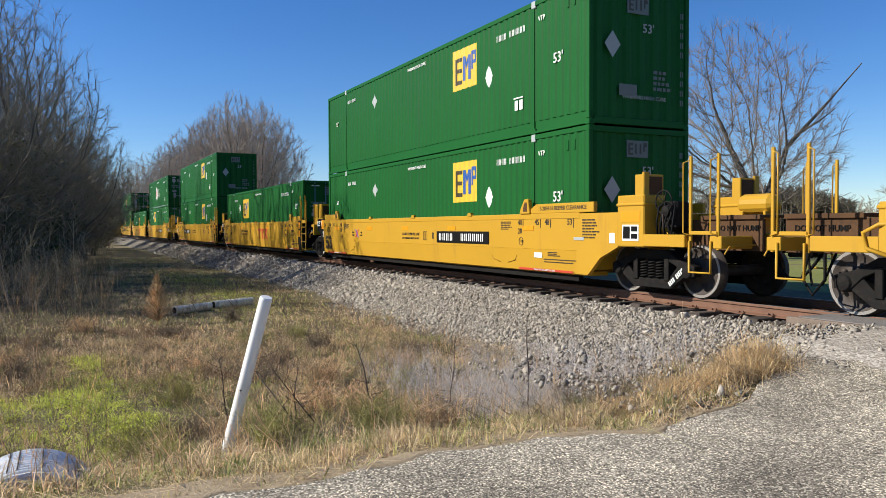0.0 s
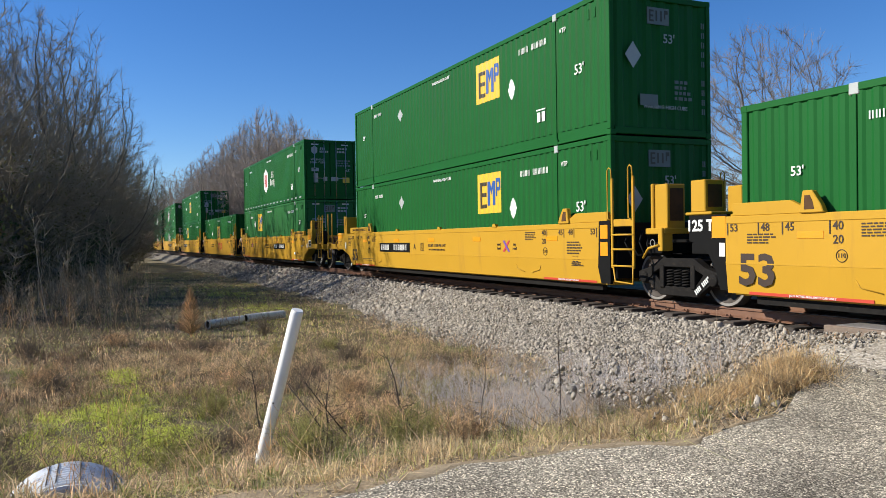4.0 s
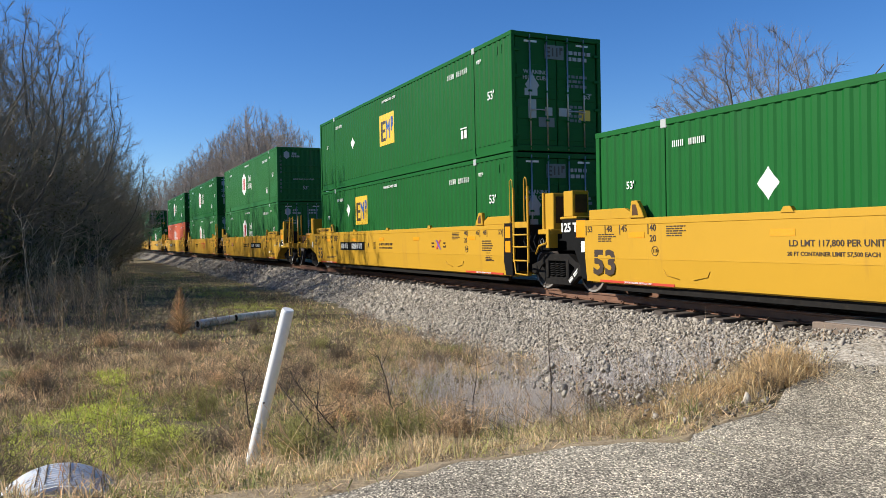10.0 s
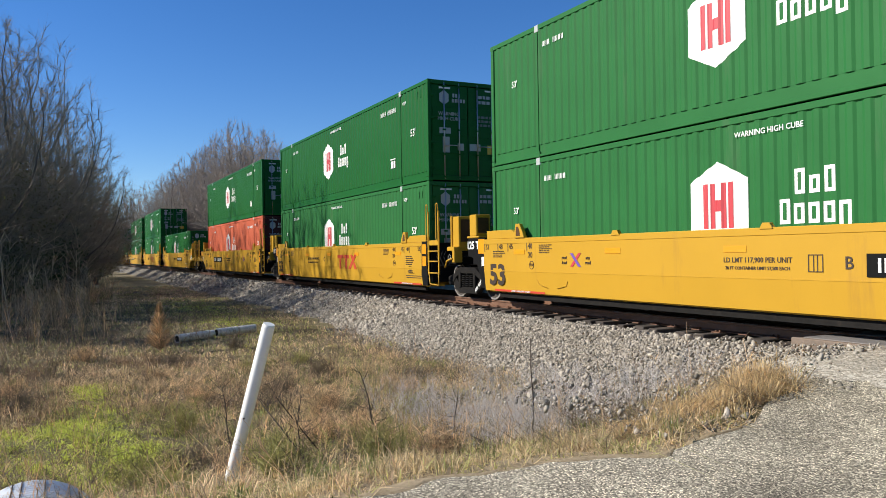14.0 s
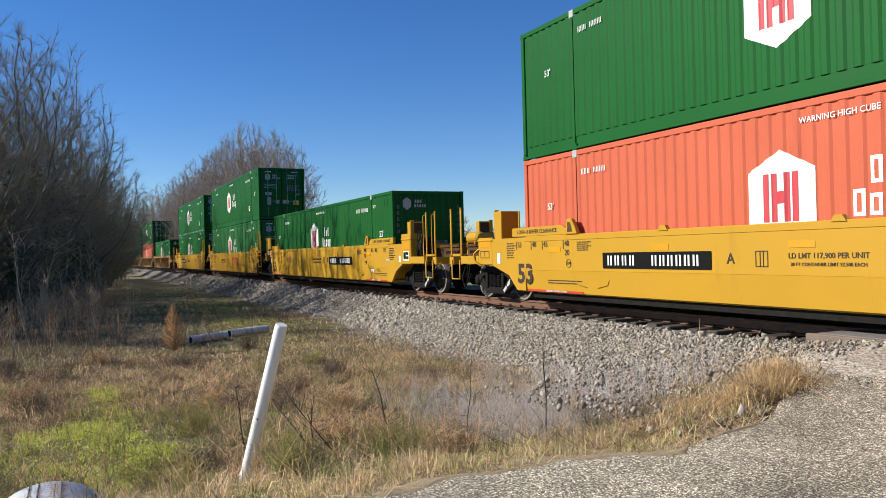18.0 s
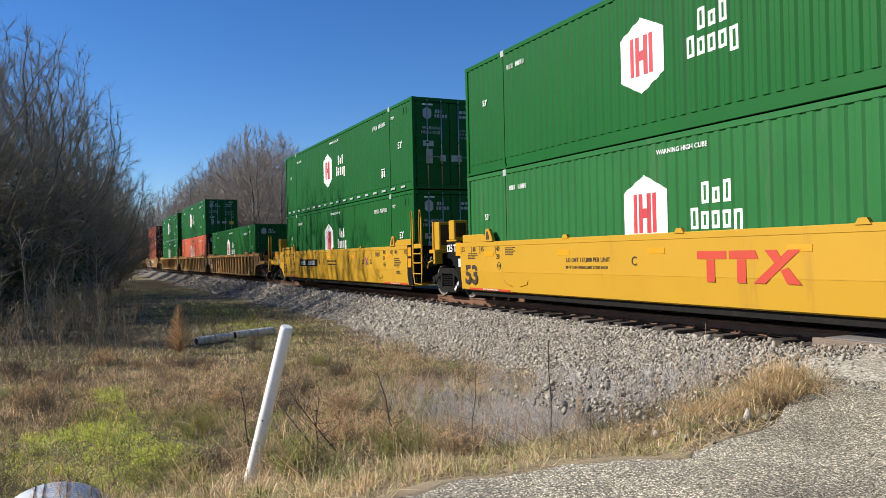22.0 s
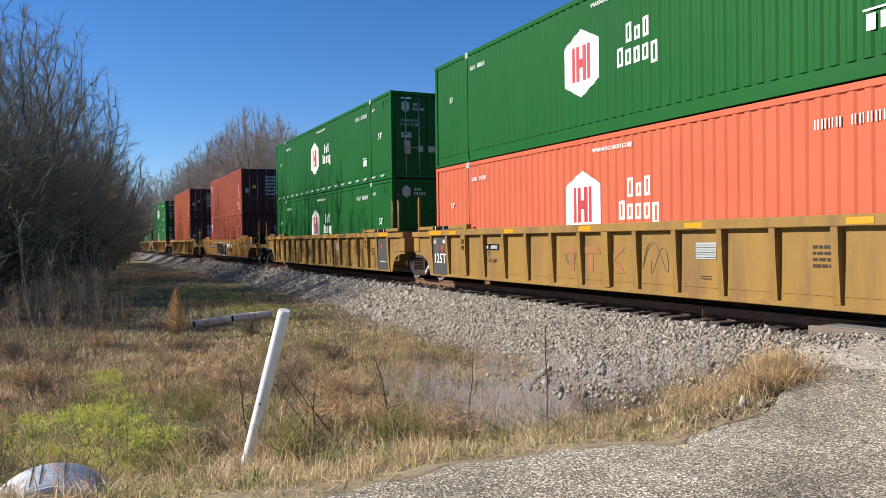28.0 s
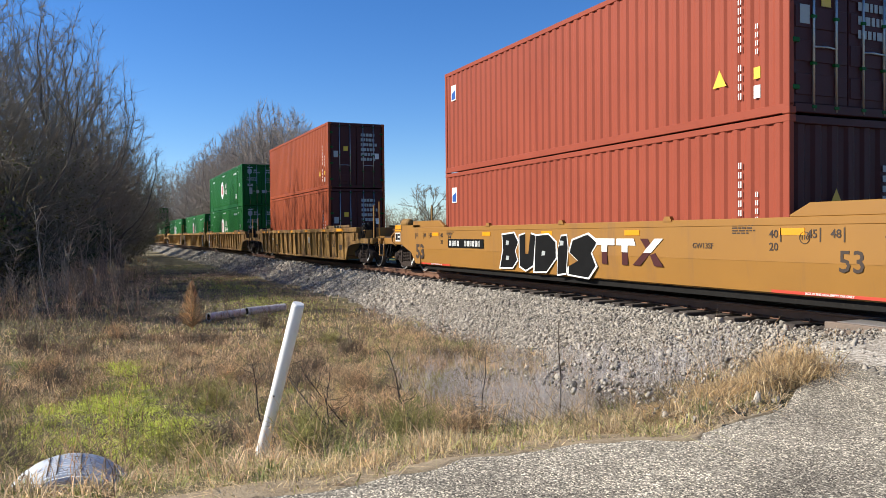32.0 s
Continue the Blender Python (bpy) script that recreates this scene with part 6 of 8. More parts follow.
def colony_tree(name, label, m, bark, twig, group, seed, height, radius, base, trunk_r, points, step=0.4, off=(0.0, 0.0), twig_r=0.01, twigs=5, twig_len=0.6,
                upward=0.2, outer=2.0, low=0.35, limbs=(), reach=1.7, spray_r=0.008):
    """A bare tree whose branches grow step by step towards points scattered through its rounded crown, and thicken where they join."""
    g = np.random.default_rng(seed)
    cz = base + low * (height - base)
    c = np.array([off[0], off[1], cz])
    d = g.normal(0, 1, (points, 3))
    d /= np.linalg.norm(d, axis=1, keepdims=True)
    goal = d * (g.uniform(0, 1, (points, 1)) ** (1 / (3 * outer)))
    bump = 1 + 0.10 * np.sin(3 * np.arctan2(d[:, 1], d[:, 0]) + seed) + 0.07 * np.sin(7 * np.arctan2(d[:, 1], d[:, 0]) + 5 * d[:, 2])
    goal = c + goal * bump[:, None] * np.where(d[:, 2:3] > 0, np.array([radius, radius, height - cz]), np.array([radius, radius, cz - base]))
    pos, par, way = [np.array([0, 0, -0.4])], [-1], [np.array([0, 0, 1.0])]
    while pos[-1][2] < base * 0.75:
        pos.append(pos[-1] + np.array([g.normal(0, 0.05), g.normal(0, 0.05), step]))
        par.append(len(pos) - 2)
        way.append(np.array([0, 0, 1.0]))
    kids_of = [[] for _ in pos]
    near = np.full(points, 1e9)
    who = np.zeros(points, int)

    def meet(first):
        P = np.array(pos[first:])
        dist = np.linalg.norm(goal[:, None, :] - P[None], axis=2)
        k = dist.argmin(1)
        v = dist[np.arange(len(goal)), k]
        hit = v < near
        near[hit], who[hit] = v[hit], k[hit] + first

    meet(0)
    for turn in range(150):
        if not len(goal):
            break
        u, inv = np.unique(who, return_inverse=True)
        pull = np.zeros((len(u), 3))
        np.add.at(pull, inv, (goal - np.array(pos)[who]) / (near[:, None] + 1e-9))
        first = len(pos)
        for k, v in zip(u, pull):
            if len(kids_of[k]) > 2:
                continue
            v = v / (np.linalg.norm(v) + 1e-9) + 0.30 * way[k] + np.array([0, 0, upward]) + g.normal(0, 0.14, 3)
            v /= np.linalg.norm(v)
            q = pos[k] + v * step * g.uniform(0.8, 1.1)
            w = (q - c) / np.array([radius, radius, height - cz if q[2] > cz else cz])
            if (w * w).sum() > 1.0 and q[2] > base:
                continue
            kids_of[k].append(len(pos))
            kids_of.append([])
            pos.append(q)
            par.append(int(k))
            way.append(v)
        if first == len(pos):
            break
        meet(first)
        alive = near > step * reach
        goal, near, who = goal[alive], near[alive], who[alive]
    n = len(pos)
    kids = [[] for _ in range(n)]
    for k in range(1, n):
        kids[par[k]].append(k)
    tips = np.zeros(n)
    for k in range(n - 1, -1, -1):
        tips[k] = tips[k] if kids[k] else 1
        if k:
            tips[par[k]] += tips[k]
    power = math.log(trunk_r / twig_r) / math.log(max(2, tips[0]))
    rad = twig_r * tips ** power
    rad[0] *= 1.35
    wood, crown = Sticks(), Sticks()
    heads = [(0, -1)]
    while heads:
        k, start = heads.pop()
        line = [start] if start >= 0 else []
        while True:
            line.append(k)
            if not kids[k]:
                break
            main = max(kids[k], key=lambda q: tips[q])
            heads += [(q, k) for q in kids[k] if q != main]
            k = main
        r = [rad[line[1]] if start >= 0 else rad[0]] + [rad[q] for q in line[1:]]
        if len(line) > 1:
            (wood if r[0] > 0.2 * trunk_r else crown).add([tuple(pos[q]) for q in line], r, 8 if r[0] > 0.3 * trunk_r else (5 if r[0] > 0.1 * trunk_r else 3))
    for pts, r0, r1 in limbs:
        wood.add(pts, [r0 + (r1 - r0) * k / (len(pts) - 1) for k in range(len(pts))], 6)
    thin = np.array([k for k in range(n) if tips[k] < 26 and pos[k][2] > base * 0.6])
    P, W = np.array(pos)[thin], np.array(way)[thin]
    P, W = np.repeat(P, twigs, 0), np.repeat(W, twigs, 0)
    P = P - W * step * g.uniform(0, 1, (len(P), 1))
    out = (P - c) / (np.linalg.norm(P - c, axis=1, keepdims=True) + 1e-9)
    e = W * 1.0 + out * 0.45 + np.array([0, 0, 0.15 + upward * 0.5]) + g.normal(0, 0.5, P.shape)
    e = P + e / np.linalg.norm(e, axis=1, keepdims=True) * twig_len * g.uniform(0.35, 1.1, (len(P), 1))
    side_v = np.cross(e - P, g.normal(0, 1, P.shape))
    side_v *= spray_r / (np.linalg.norm(side_v, axis=1, keepdims=True) + 1e-9)
    t = thing(name, label, "tree", group, m)
    link("trunk", wood.mesh("trunk", bark), t)
    link("crown", crown.mesh("crown", twig), t)
    link("twig_spray", fast_mesh("twig_spray", np.stack([P - side_v, P + side_v, e], 1).reshape(-1, 3), np.arange(len(P) * 3).reshape(-1, 3), twig), t)
    return t


# the lone spreading tree in the field beyond the track
right_way = Vector((0.43, 0.903, 0))
dead_limb = [tuple(right_way * a + Vector((0, 0, b))) for a, b in ((0.1, 2.6), (0.8, 4.6), (1.6, 6.4), (2.7, 7.6), (4.0, 9.0), (4.5, 9.6), (5.9, 11.2))]
dead_fork = [tuple(right_way * a + Vector((0.1, 0, b))) for a, b in ((2.4, 7.3), (3.4, 7.9), (4.3, 8.6))]
lone = colony_tree("field_tree", "lone broad bare tree with a dead limb standing in the field", on_ground(-31.5, 36.0, 0), LONEBARK, LONETWIG, "",
                   seed=11, height=13.5, radius=6.1, base=3.0, trunk_r=0.62, points=4600, step=0.31, reach=1.5, off=tuple(right_way.xy * -1.7), twig_r=0.006, twigs=7, twig_len=0.85, spray_r=0.0075,
                   upward=0.06, outer=1.0, low=0.30, limbs=((dead_limb, 0.17, 0.03), (dead_fork, 0.08, 0.02)))
mate = colony_tree("spreading_tree", "bare spreading tree far across the field", on_ground(-68.8, 58.0, 0), LONEBARK, LONETWIG, "far field trees",
                   seed=12, height=9.3, radius=4.2, base=2.2, trunk_r=0.36, points=1300, step=0.4, twig_r=0.013, twigs=5, twig_len=0.8, spray_r=0.015, upward=0.06, outer=1.0, low=0.3)
again(mate, -65.0, 62.6, 130, 0.95)
again(mate, -78.0, 56.0, 250, 0.8)
# grove behind the train, far down the track
GROVE = "grove of bare trees behind the train"
g1 = colony_tree("grove_tree", "tall bare tree with dense fine upright twigs", on_ground(-77, 18.0, 0), DARKBARK, PALETWIG, GROVE,
                 seed=21, height=14.4, radius=5.2, base=2.6, trunk_r=0.34, points=2800, step=0.38, reach=1.5, twig_r=0.008, twigs=7, twig_len=1.05, spray_r=0.010, upward=0.16, outer=1.1, low=0.3)
g2 = colony_tree("grove_tree", "tall bare tree with dense fine upright twigs", on_ground(-86, 16.5, 70), DARKBARK, PALETWIG, GROVE,
                 seed=22, height=13.9, radius=5.5, base=2.8, trunk_r=0.32, points=2800, step=0.38, reach=1.5, twig_r=0.008, twigs=7, twig_len=1.05, spray_r=0.010, upward=0.16, outer=1.1, low=0.3)
rt = random.Random(3)
for x, y, s in ((-74, 15.5, 0.9), (-80, 17, 0.95), (-84, 20, 0.95), (-92, 17.5, 1.0), (-97, 22, 1.05), (-103, 17, 1.0), (-108, 23, 1.05), (-116, 18, 0.95), (-128, 16.5, 0.85), (-140, 20, 0.9),
                (-155, 16, 0.85), (-172, 18, 0.9), (-195, 15.5, 0.9), (-225, 17, 1.0), (-262, 16, 1.0), (-310, 16, 1.1), (-88, 14.2, 0.75), (-101, 14.2, 0.75),
                (-119, 22, 1.15), (-133, 20, 1.15), (-150, 21, 1.2), (-176, 20, 1.25), (-206, 18, 1.25)):
    again(rt.choice((g1, g2)), x, y, rt.uniform(0, 360), s * 1.1)
# thin trees far out in the field
thin, _ = make_tree("thin_tree", "slim bare tree far out in the field", on_ground(-86, 37, 0), BARK, TWIG, "slim far trees",
                    seed=31, height=8.5, trunk_r=0.2, fork=0.3, spread=0.62, lift=0.3, kids=(7, 6, 5), levels=3, shrink=0.62, twig_r=0.016)
for x, y, s in ((-90, 46, 0.8), (-74, 52, 0.75), (-66, 58, 0.8), (-60, 62, 0.7), (-52, 66, 0.85), (-46, 72, 0.75)):
    again(thin, x, y, rt.uniform(0, 360), s)

# trees and brush on the near side, left of the track
LEFT = "bare trees beside the track"
l1 = colony_tree("trackside_tree", "tall bare tree with upright grey-brown branches beside the track", on_ground(-39, -1.6, 0), DARKBARK, TWIG, LEFT,
                 seed=41, height=13.0, radius=4.0, base=2.2, trunk_r=0.32, points=3200, step=0.30, reach=1.5, twig_r=0.0065, twigs=7, twig_len=0.75, spray_r=0.006, upward=0.12, outer=1.0, low=0.3)
l2 = colony_tree("trackside_tree", "tall bare tree with spreading grey-brown branches beside the track", on_ground(-33, -3.6, 0), DARKBARK, TWIG, LEFT,
                 seed=42, height=11.8, radius=4.5, base=1.8, trunk_r=0.30, points=3200, step=0.30, reach=1.5, twig_r=0.0065, twigs=7, twig_len=0.75, spray_r=0.006, upward=0.08, outer=1.0, low=0.3)
for k, (x, y, s) in enumerate(((-44, -1.8, 1.0), (-48, 0.4, 0.85), (-52, -1.0, 0.95), (-57, 1.6, 0.8), (-62, 0.2, 0.95), (-68, 2.6, 0.8), (-76, 1.6, 0.9), (-84, 3.4, 0.8),
                               (-94, 3.0, 0.9), (-108, 4.0, 0.85), (-124, 4.2, 0.85), (-144, 4.8, 0.9), (-168, 5.0, 0.9), (-195, 5.2, 0.95), (-38, -7.0, 1.25), (-56, -6.0, 1.2),
                               (-41, -4.5, 0.95), (-50, -4.0, 1.05))):
    again((l1, l2)[k % 2], x, y, rt.uniform(0, 360), s)


# lower trees that close the thicket's edge
u1, tips3 = make_tree("understory_tree", "low dense twiggy tree with a few olive leaves beside the track", on_ground(-34, -2.6, 0), DARKBARK, TWIG, "low trees of the thicket",
                      seed=43, height=8.2, trunk_r=0.11, fork=0.06, spread=0.78, lift=0.14, kids=(15, 9, 6), levels=3, shrink=0.62, twig_r=0.0095, twigs=13, width=1.15)
link("foliage", leaves_mesh([t for t in tips3 if t[2] < 5.5], 3, 0.055, 0.22, 5, OLIVELEAF), u1)
for k in range(13):
    ux = -32 - 60 * (k / 12) ** 1.3
    ue = min(4.6, -3.1 + 0.139 * (-27.5 - ux))
    again(u1, ux + rt.uniform(-1, 1), ue - 0.6 - abs(rt.gauss(0, 1.8)), rt.uniform(0, 360), rt.uniform(0.75, 1.2))
for ux, uy, us in ((-27, -6.5, 1.1),):
    again(u1, ux, uy, rt.uniform(0, 360), us)


def shrub_mesh(seed, height, width, leaf, count, leafsize):
    """A brushy shrub: stems with twigs, and leaves on most of them."""
    r = random.Random(seed)
    st, tips = Sticks(), []
    for k in range(count):
        a, tilt = r.random() * 6.283, r.uniform(0.05, 0.75)
        base = Vector((r.gauss(0, 0.18 * width), r.gauss(0, 0.18 * width), -0.1))
        d = Vector((math.cos(a) * tilt, math.sin(a) * tilt, 1)).normalized()
        ln = height * r.uniform(0.55, 1.0)
        pts, q = [tuple(base)], base
        for i in range(5):
            d = (d + Vector((r.gauss(0, .14), r.gauss(0, .14), r.gauss(0, .08)))).normalized()
            q = q + d * ln / 5
            pts.append(tuple(q))
        st.add(pts, [0.022, 0.018, 0.014, 0.010, 0.007, 0.004], 4)
        for j in range(7):
            i = r.randint(1, 4)
            p = Vector(pts[i])
            dd = (d + Vector((r.gauss(0, .8), r.gauss(0, .8), r.gauss(0.1, .4)))).normalized()
            l2_ = ln * r.uniform(0.12, 0.35)
            e = [tuple(p), tuple(p + dd * l2_ * 0.5), tuple(p + dd * l2_ + Vector((0, 0, 0.05)))]
            st.add(e, [0.008, 0.006, 0.003], 3)
            tips += [e[1], e[2]]
            for i2 in range(3):
                p2 = p + dd * l2_ * r.uniform(0.3, 1)
                d3 = (dd + Vector((r.gauss(0, .9), r.gauss(0, .9), r.gauss(0, .5)))).normalized()
                e2 = tuple(p2 + d3 * l2_ * 0.5)
                st.add([tuple(p2), e2], [0.005, 0.002], 3)
                tips.append(e2)
    return st, tips


SHRUBS = []
for k, (h, w, leafmat, size, per) in enumerate(((5.2, 2.0, OLIVELEAF, 0.07, 2), (4.4, 2.4, EVERGREEN, 0.085, 4), (3.6, 2.2, OLIVELEAF, 0.07, 2), (6.5, 2.2, OLIVELEAF, 0.07, 1))):
    st, tips = shrub_mesh(60 + k, h, w, leafmat, 34, size)
    sh = thing("thicket_shrub", "dense brushy shrub with sparse dark olive leaves beside the track" if leafmat is OLIVELEAF else "dense dark evergreen shrub beside the track", "shrub", "thicket beside the track")
    link("stem", st.mesh("stem", DARKBARK), sh)
    link("foliage", leaves_mesh(tips, per, size, 0.16, k, leafmat), sh)
    SHRUBS.append(sh)
places = []
for k in range(24):
    x = -28 - 62 * (k / 23) ** 1.25
    edge = min(5.0, -3.1 + 0.139 * (-27.5 - x))       # the thicket's edge draws nearer to the track farther out
    places.append((x + rt.uniform(-1, 1), edge - abs(rt.gauss(0, 2.4)) - 0.4, rt.uniform(0.75, 1.15)))
for k in range(14):
    places.append((-95 - 13 * k + rt.uniform(-2, 2), 4.2 + rt.uniform(-2.0, 0.6), rt.uniform(0.9, 1.3)))
for k, (x, y, s) in enumerate(places):
    src = SHRUBS[k % 4 if k > 3 else k]
    if k < 4:
        src.matrix_basis = on_ground(x, y, rt.uniform(0, 360))
        src.scale = (s, s, s)
    else:
        c = copy_thing(src, on_ground(x, y, rt.uniform(0, 360)))
        c.scale = (s, s, s)

# far woods and field
FIELD = blended("winter_field_grass", [(0.11, 0.12, 0.026), (0.16, 0.17, 0.036), (0.20, 0.20, 0.055), (0.23, 0.20, 0.08)], 0.06, 6, bump=0.3)
tagged(new("far_field", sheet("far_field", axis((-260, 60, 20)), axis((17, 60, 4), (60, 180, 20)), lambda x, y: ground_z(x, y) + 0.05 + 0 * x, FIELD)),
       "flat pale green winter pasture beyond the track", "field", kind="structure")
gw = np.random.default_rng(8)
st = Sticks()
for k in range(3400):
    x, y = -150 + gw.uniform(0, 260), 150 + gw.normal(0, 6)
    if k % 3 == 0:
        x, y = -165 + gw.normal(0, 5), gw.uniform(40, 150)
    h = gw.uniform(3, 8)
    dx, dy = gw.normal(0, 0.25, 2)
    st.add([(x, y, -0.8), (x + dx * h * .5, y + dy * h * .5, h * .55), (x + dx * h * 1.3, y + dy * h * 1.3, h)], [0.09, 0.06, 0.02], 3)
    for j in range(4):
        f = gw.uniform(0.4, 0.9)
        b = (x + dx * h * f, y + dy * h * f, h * f)
        e = gw.normal(0, 1, 3) * np.array([1.1, 1.1, 0.7])
        st.add([b, (b[0] + e[0], b[1] + e[1], b[2] + abs(e[2]))], [0.05, 0.02], 3)
tagged(new("far_woods", st.mesh("far_woods", TWIG)), "low line of bare grey woods at the horizon", "woods", kind="stuff")
DARKWOOD = mat("dark_far_woods", (0.085, 0.070, 0.048), 0.9, vary=0.3, scale=0.3, bump=0.0)
st = Sticks()
for k in range(2600):
    a, dist = math.radians(gw.uniform(35.5, 45.5)), gw.uniform(134, 156)
    x, y = -math.sin(a) * dist, math.cos(a) * dist
    h = (5.2 + 3.4 * math.sin((math.degrees(a) - 35.5) / 10 * math.pi) ** 0.6) * gw.uniform(0.55, 1.0)
    st.add([(x, y, -0.8), (x + gw.normal(0, .3), y, h * .5), (x + gw.normal(0, .6), y + gw.normal(0, .6), h)], [0.10, 0.08, 0.02], 3)
    for j in range(5):
        f = gw.uniform(0.2, 0.95)
        e = gw.normal(0, 1, 3) * np.array([0.9, 0.9, 0.6])
        st.add([(x, y, h * f), (x + e[0], y + e[1], h * f + abs(e[2]))], [0.09, 0.02], 3)
tagged(new("dark_woods", st.mesh("dark_woods", DARKWOOD)), "dark rounded mass of woods at the field's far edge", "woods", kind="stuff")
# pale farm building far across the field
barn = thing("farm_building", "low pale farm building far across the field", "building", m=pose(-112, 112, -0.75, 0, 0, 45))
WALLP = mat("pale_siding", (0.44, 0.432, 0.4), 0.7, vary=0.1, scale=1, bump=0.05)
ROOFP = mat("pale_metal_roof", (0.496, 0.496, 0.496), 0.5, vary=0.1, scale=1, bump=0.02)
part("wall", boxes((-9, 9, -4, 4, 0, 2.6)), WALLP, barn)
part("roof", beam([(-4.4, 2.55), (0, 4.2), (4.4, 2.55), (4.3, 2.45), (0, 4.08), (-4.3, 2.45)], -9.4, 9.4), ROOFP, barn)
for k in range(4):
    part("window", boxes((-7 + 4 * k, -5.8 + 4 * k, -4.04, -3.98, 1.0, 2.0)), BLACK, barn)

# ---------------------------------------------------------------- grass, weeds and brush
STRAW = mat("dry_straw_grass", (0.60, 0.47, 0.275), 0.8, vary=0.2, scale=0.9, bump=0.0, island=0.55, thin=0.4)
TAN = mat("brown_dead_weeds", (0.60, 0.445, 0.275), 0.85, vary=0.35, scale=0.7, bump=0.0, island=0.6, thin=0.4)
OLIVE = mat("olive_winter_grass", (0.39, 0.37, 0.14), 0.8, vary=0.3, scale=0.6, bump=0.0, island=0.45, thin=0.4)
FRESH = mat("fresh_green_grass", (0.52, 0.55, 0.11), 0.75, vary=0.25, scale=0.8, bump=0.0, island=0.4, thin=0.4)
REDWEED = mat("reddish_dead_stalks", (0.30, 0.20, 0.128), 0.85, vary=0.3, scale=0.7, bump=0.0, island=0.4)
PALESTEM = mat("pale_grey_stems", (0.46, 0.375, 0.26), 0.85, vary=0.25, scale=1, bump=0.0, island=0.4)
GREYBRUSH = mat("grey_violet_twigs", (0.50, 0.462, 0.44), 0.85, vary=0.2, scale=1, bump=0.0, island=0.3)
DARKTWIG = mat("dark_bare_twigs", (0.06, 0.044, 0.0336), 0.85, vary=0.2, scale=1, bump=0.0)


def spots(g, n, x0, x1, y0, y1, keep=None):
    x, y = g.uniform(x0, x1, n), g.uniform(y0, y1, n)
    if keep is not None:
        k = g.uniform(0, 1, n) < keep(x, y)
        x, y = x[k], y[k]
    return x, y


def off_stone(x, y):
    """1 on soil, falling to 0 up on the stones and on the asphalt."""
    d = np.abs(y - TRACK_Y)
    return np.clip((d - 3.05 + 0.5 * np.sin(x * 0.9)) / 0.7, 0, 1) * np.clip((road_edge(y) + 0.05 - x) / 0.15, 0, 1)


def blades(name, g, x, y, h, width, lean, material, label, z=None):
    """Bent blades: two tapered pieces each."""
    n = len(x)
    z = ground_z(x, y) - 0.02 if z is None else z
    a, b = g.uniform(0, 6.283, n), g.uniform(0, 6.283, n)
    hh = h * g.uniform(0.45, 1.25, n)
    ln = np.abs(g.normal(0, lean, n)) * hh
    w = width * g.uniform(0.6, 1.4, n)
    wx, wy = np.cos(b) * w, np.sin(b) * w
    p = np.stack([x, y, z], 1)
    mid = p + np.stack([np.cos(a) * ln * 0.35, np.sin(a) * ln * 0.35, hh * 0.6], 1)
    tip = p + np.stack([np.cos(a) * ln, np.sin(a) * ln, hh * np.clip(1 - 0.35 * (ln / hh) ** 2, 0.3, 1)], 1)
    W = np.stack([wx, wy, np.zeros(n)], 1)
    v = np.stack([p - W, p + W, mid + W * 0.7, mid - W * 0.7, tip], 1).reshape(-1, 3)
    i = np.arange(n)[:, None] * 5
    t = np.concatenate([i + np.array([[0, 1, 2]]), i + np.array([[0, 2, 3]]), i + np.array([[3, 2, 4]])], 0)
    return tagged(new(name, fast_mesh(name, v, t, material)), label, name.replace("_", " "), kind="stuff")


def patch(cx, cy, rx, ry):
    return lambda x, y: np.exp(-((x - cx) / rx) ** 2 - ((y - cy) / ry) ** 2)


def waves(x, y, k=1.0, s=0.0):
    """Blotchy values from 0 to 1: smooth random lattice noise at two scales."""
    out = 0
    for f, w in ((k * 0.8, 0.62), (k * 2.9, 0.38)):
        u, v = x * f + 37.1 * s + 500, y * f + 11.7 * s + 500
        i, j = np.floor(u), np.floor(v)
        a, b = u - i, v - j
        a, b = a * a * (3 - 2 * a), b * b * (3 - 2 * b)
        h = lambda p, q: np.mod(np.sin(p * 127.1 + q * 311.7 + s) * 43758.5453, 1.0)
        out = out + w * ((h(i, j) * (1 - a) + h(i + 1, j) * a) * (1 - b) + (h(i, j + 1) * (1 - a) + h(i + 1, j + 1) * a) * b)
    return smooth(0.28, 0.72, out)


GOLD_GRASS = mat("golden_brown_grass", (0.58, 0.43, 0.235), 0.8, vary=0.2, scale=0.9, bump=0.0, island=0.45, thin=0.4)
BROWNBRUSH = mat("dark_brown_brush", (0.16, 0.122, 0.082), 0.85, vary=0.25, scale=0.8, bump=0.0, island=0.4)
DULLGREEN = mat("dull_green_winter_grass", (0.25, 0.27, 0.095), 0.8, vary=0.3, scale=0.7, bump=0.0, island=0.5, thin=0.4)
RUSTMAT = mat("rust_brown_litter", (0.27, 0.18, 0.105), 0.85, vary=0.3, scale=0.9, bump=0.0, island=0.5, thin=0.3)
g = np.random.default_rng(4)
tufts = lambda x, y: waves(x, y, 5.5, 1.7) ** 1.5
green1, green2, green3 = patch(-11.0, 0.4, 1.9, 0.62), patch(-9.3, 0.1, 1.0, 0.6), patch(-30, 5.2, 7, 1.1)
green = lambda x, y: np.clip((1.3 * green1(x, y) + green2(x, y) + 0.8 * patch(-14.2, 0.5, 1.3, 0.3)(x, y) + 0.5 * patch(-10.2, -0.5, 1.4, 0.4)(x, y)) * (0.6 + 0.8 * waves(x, y, 1.9, 4.4)) + green3(x, y), 0, 1)


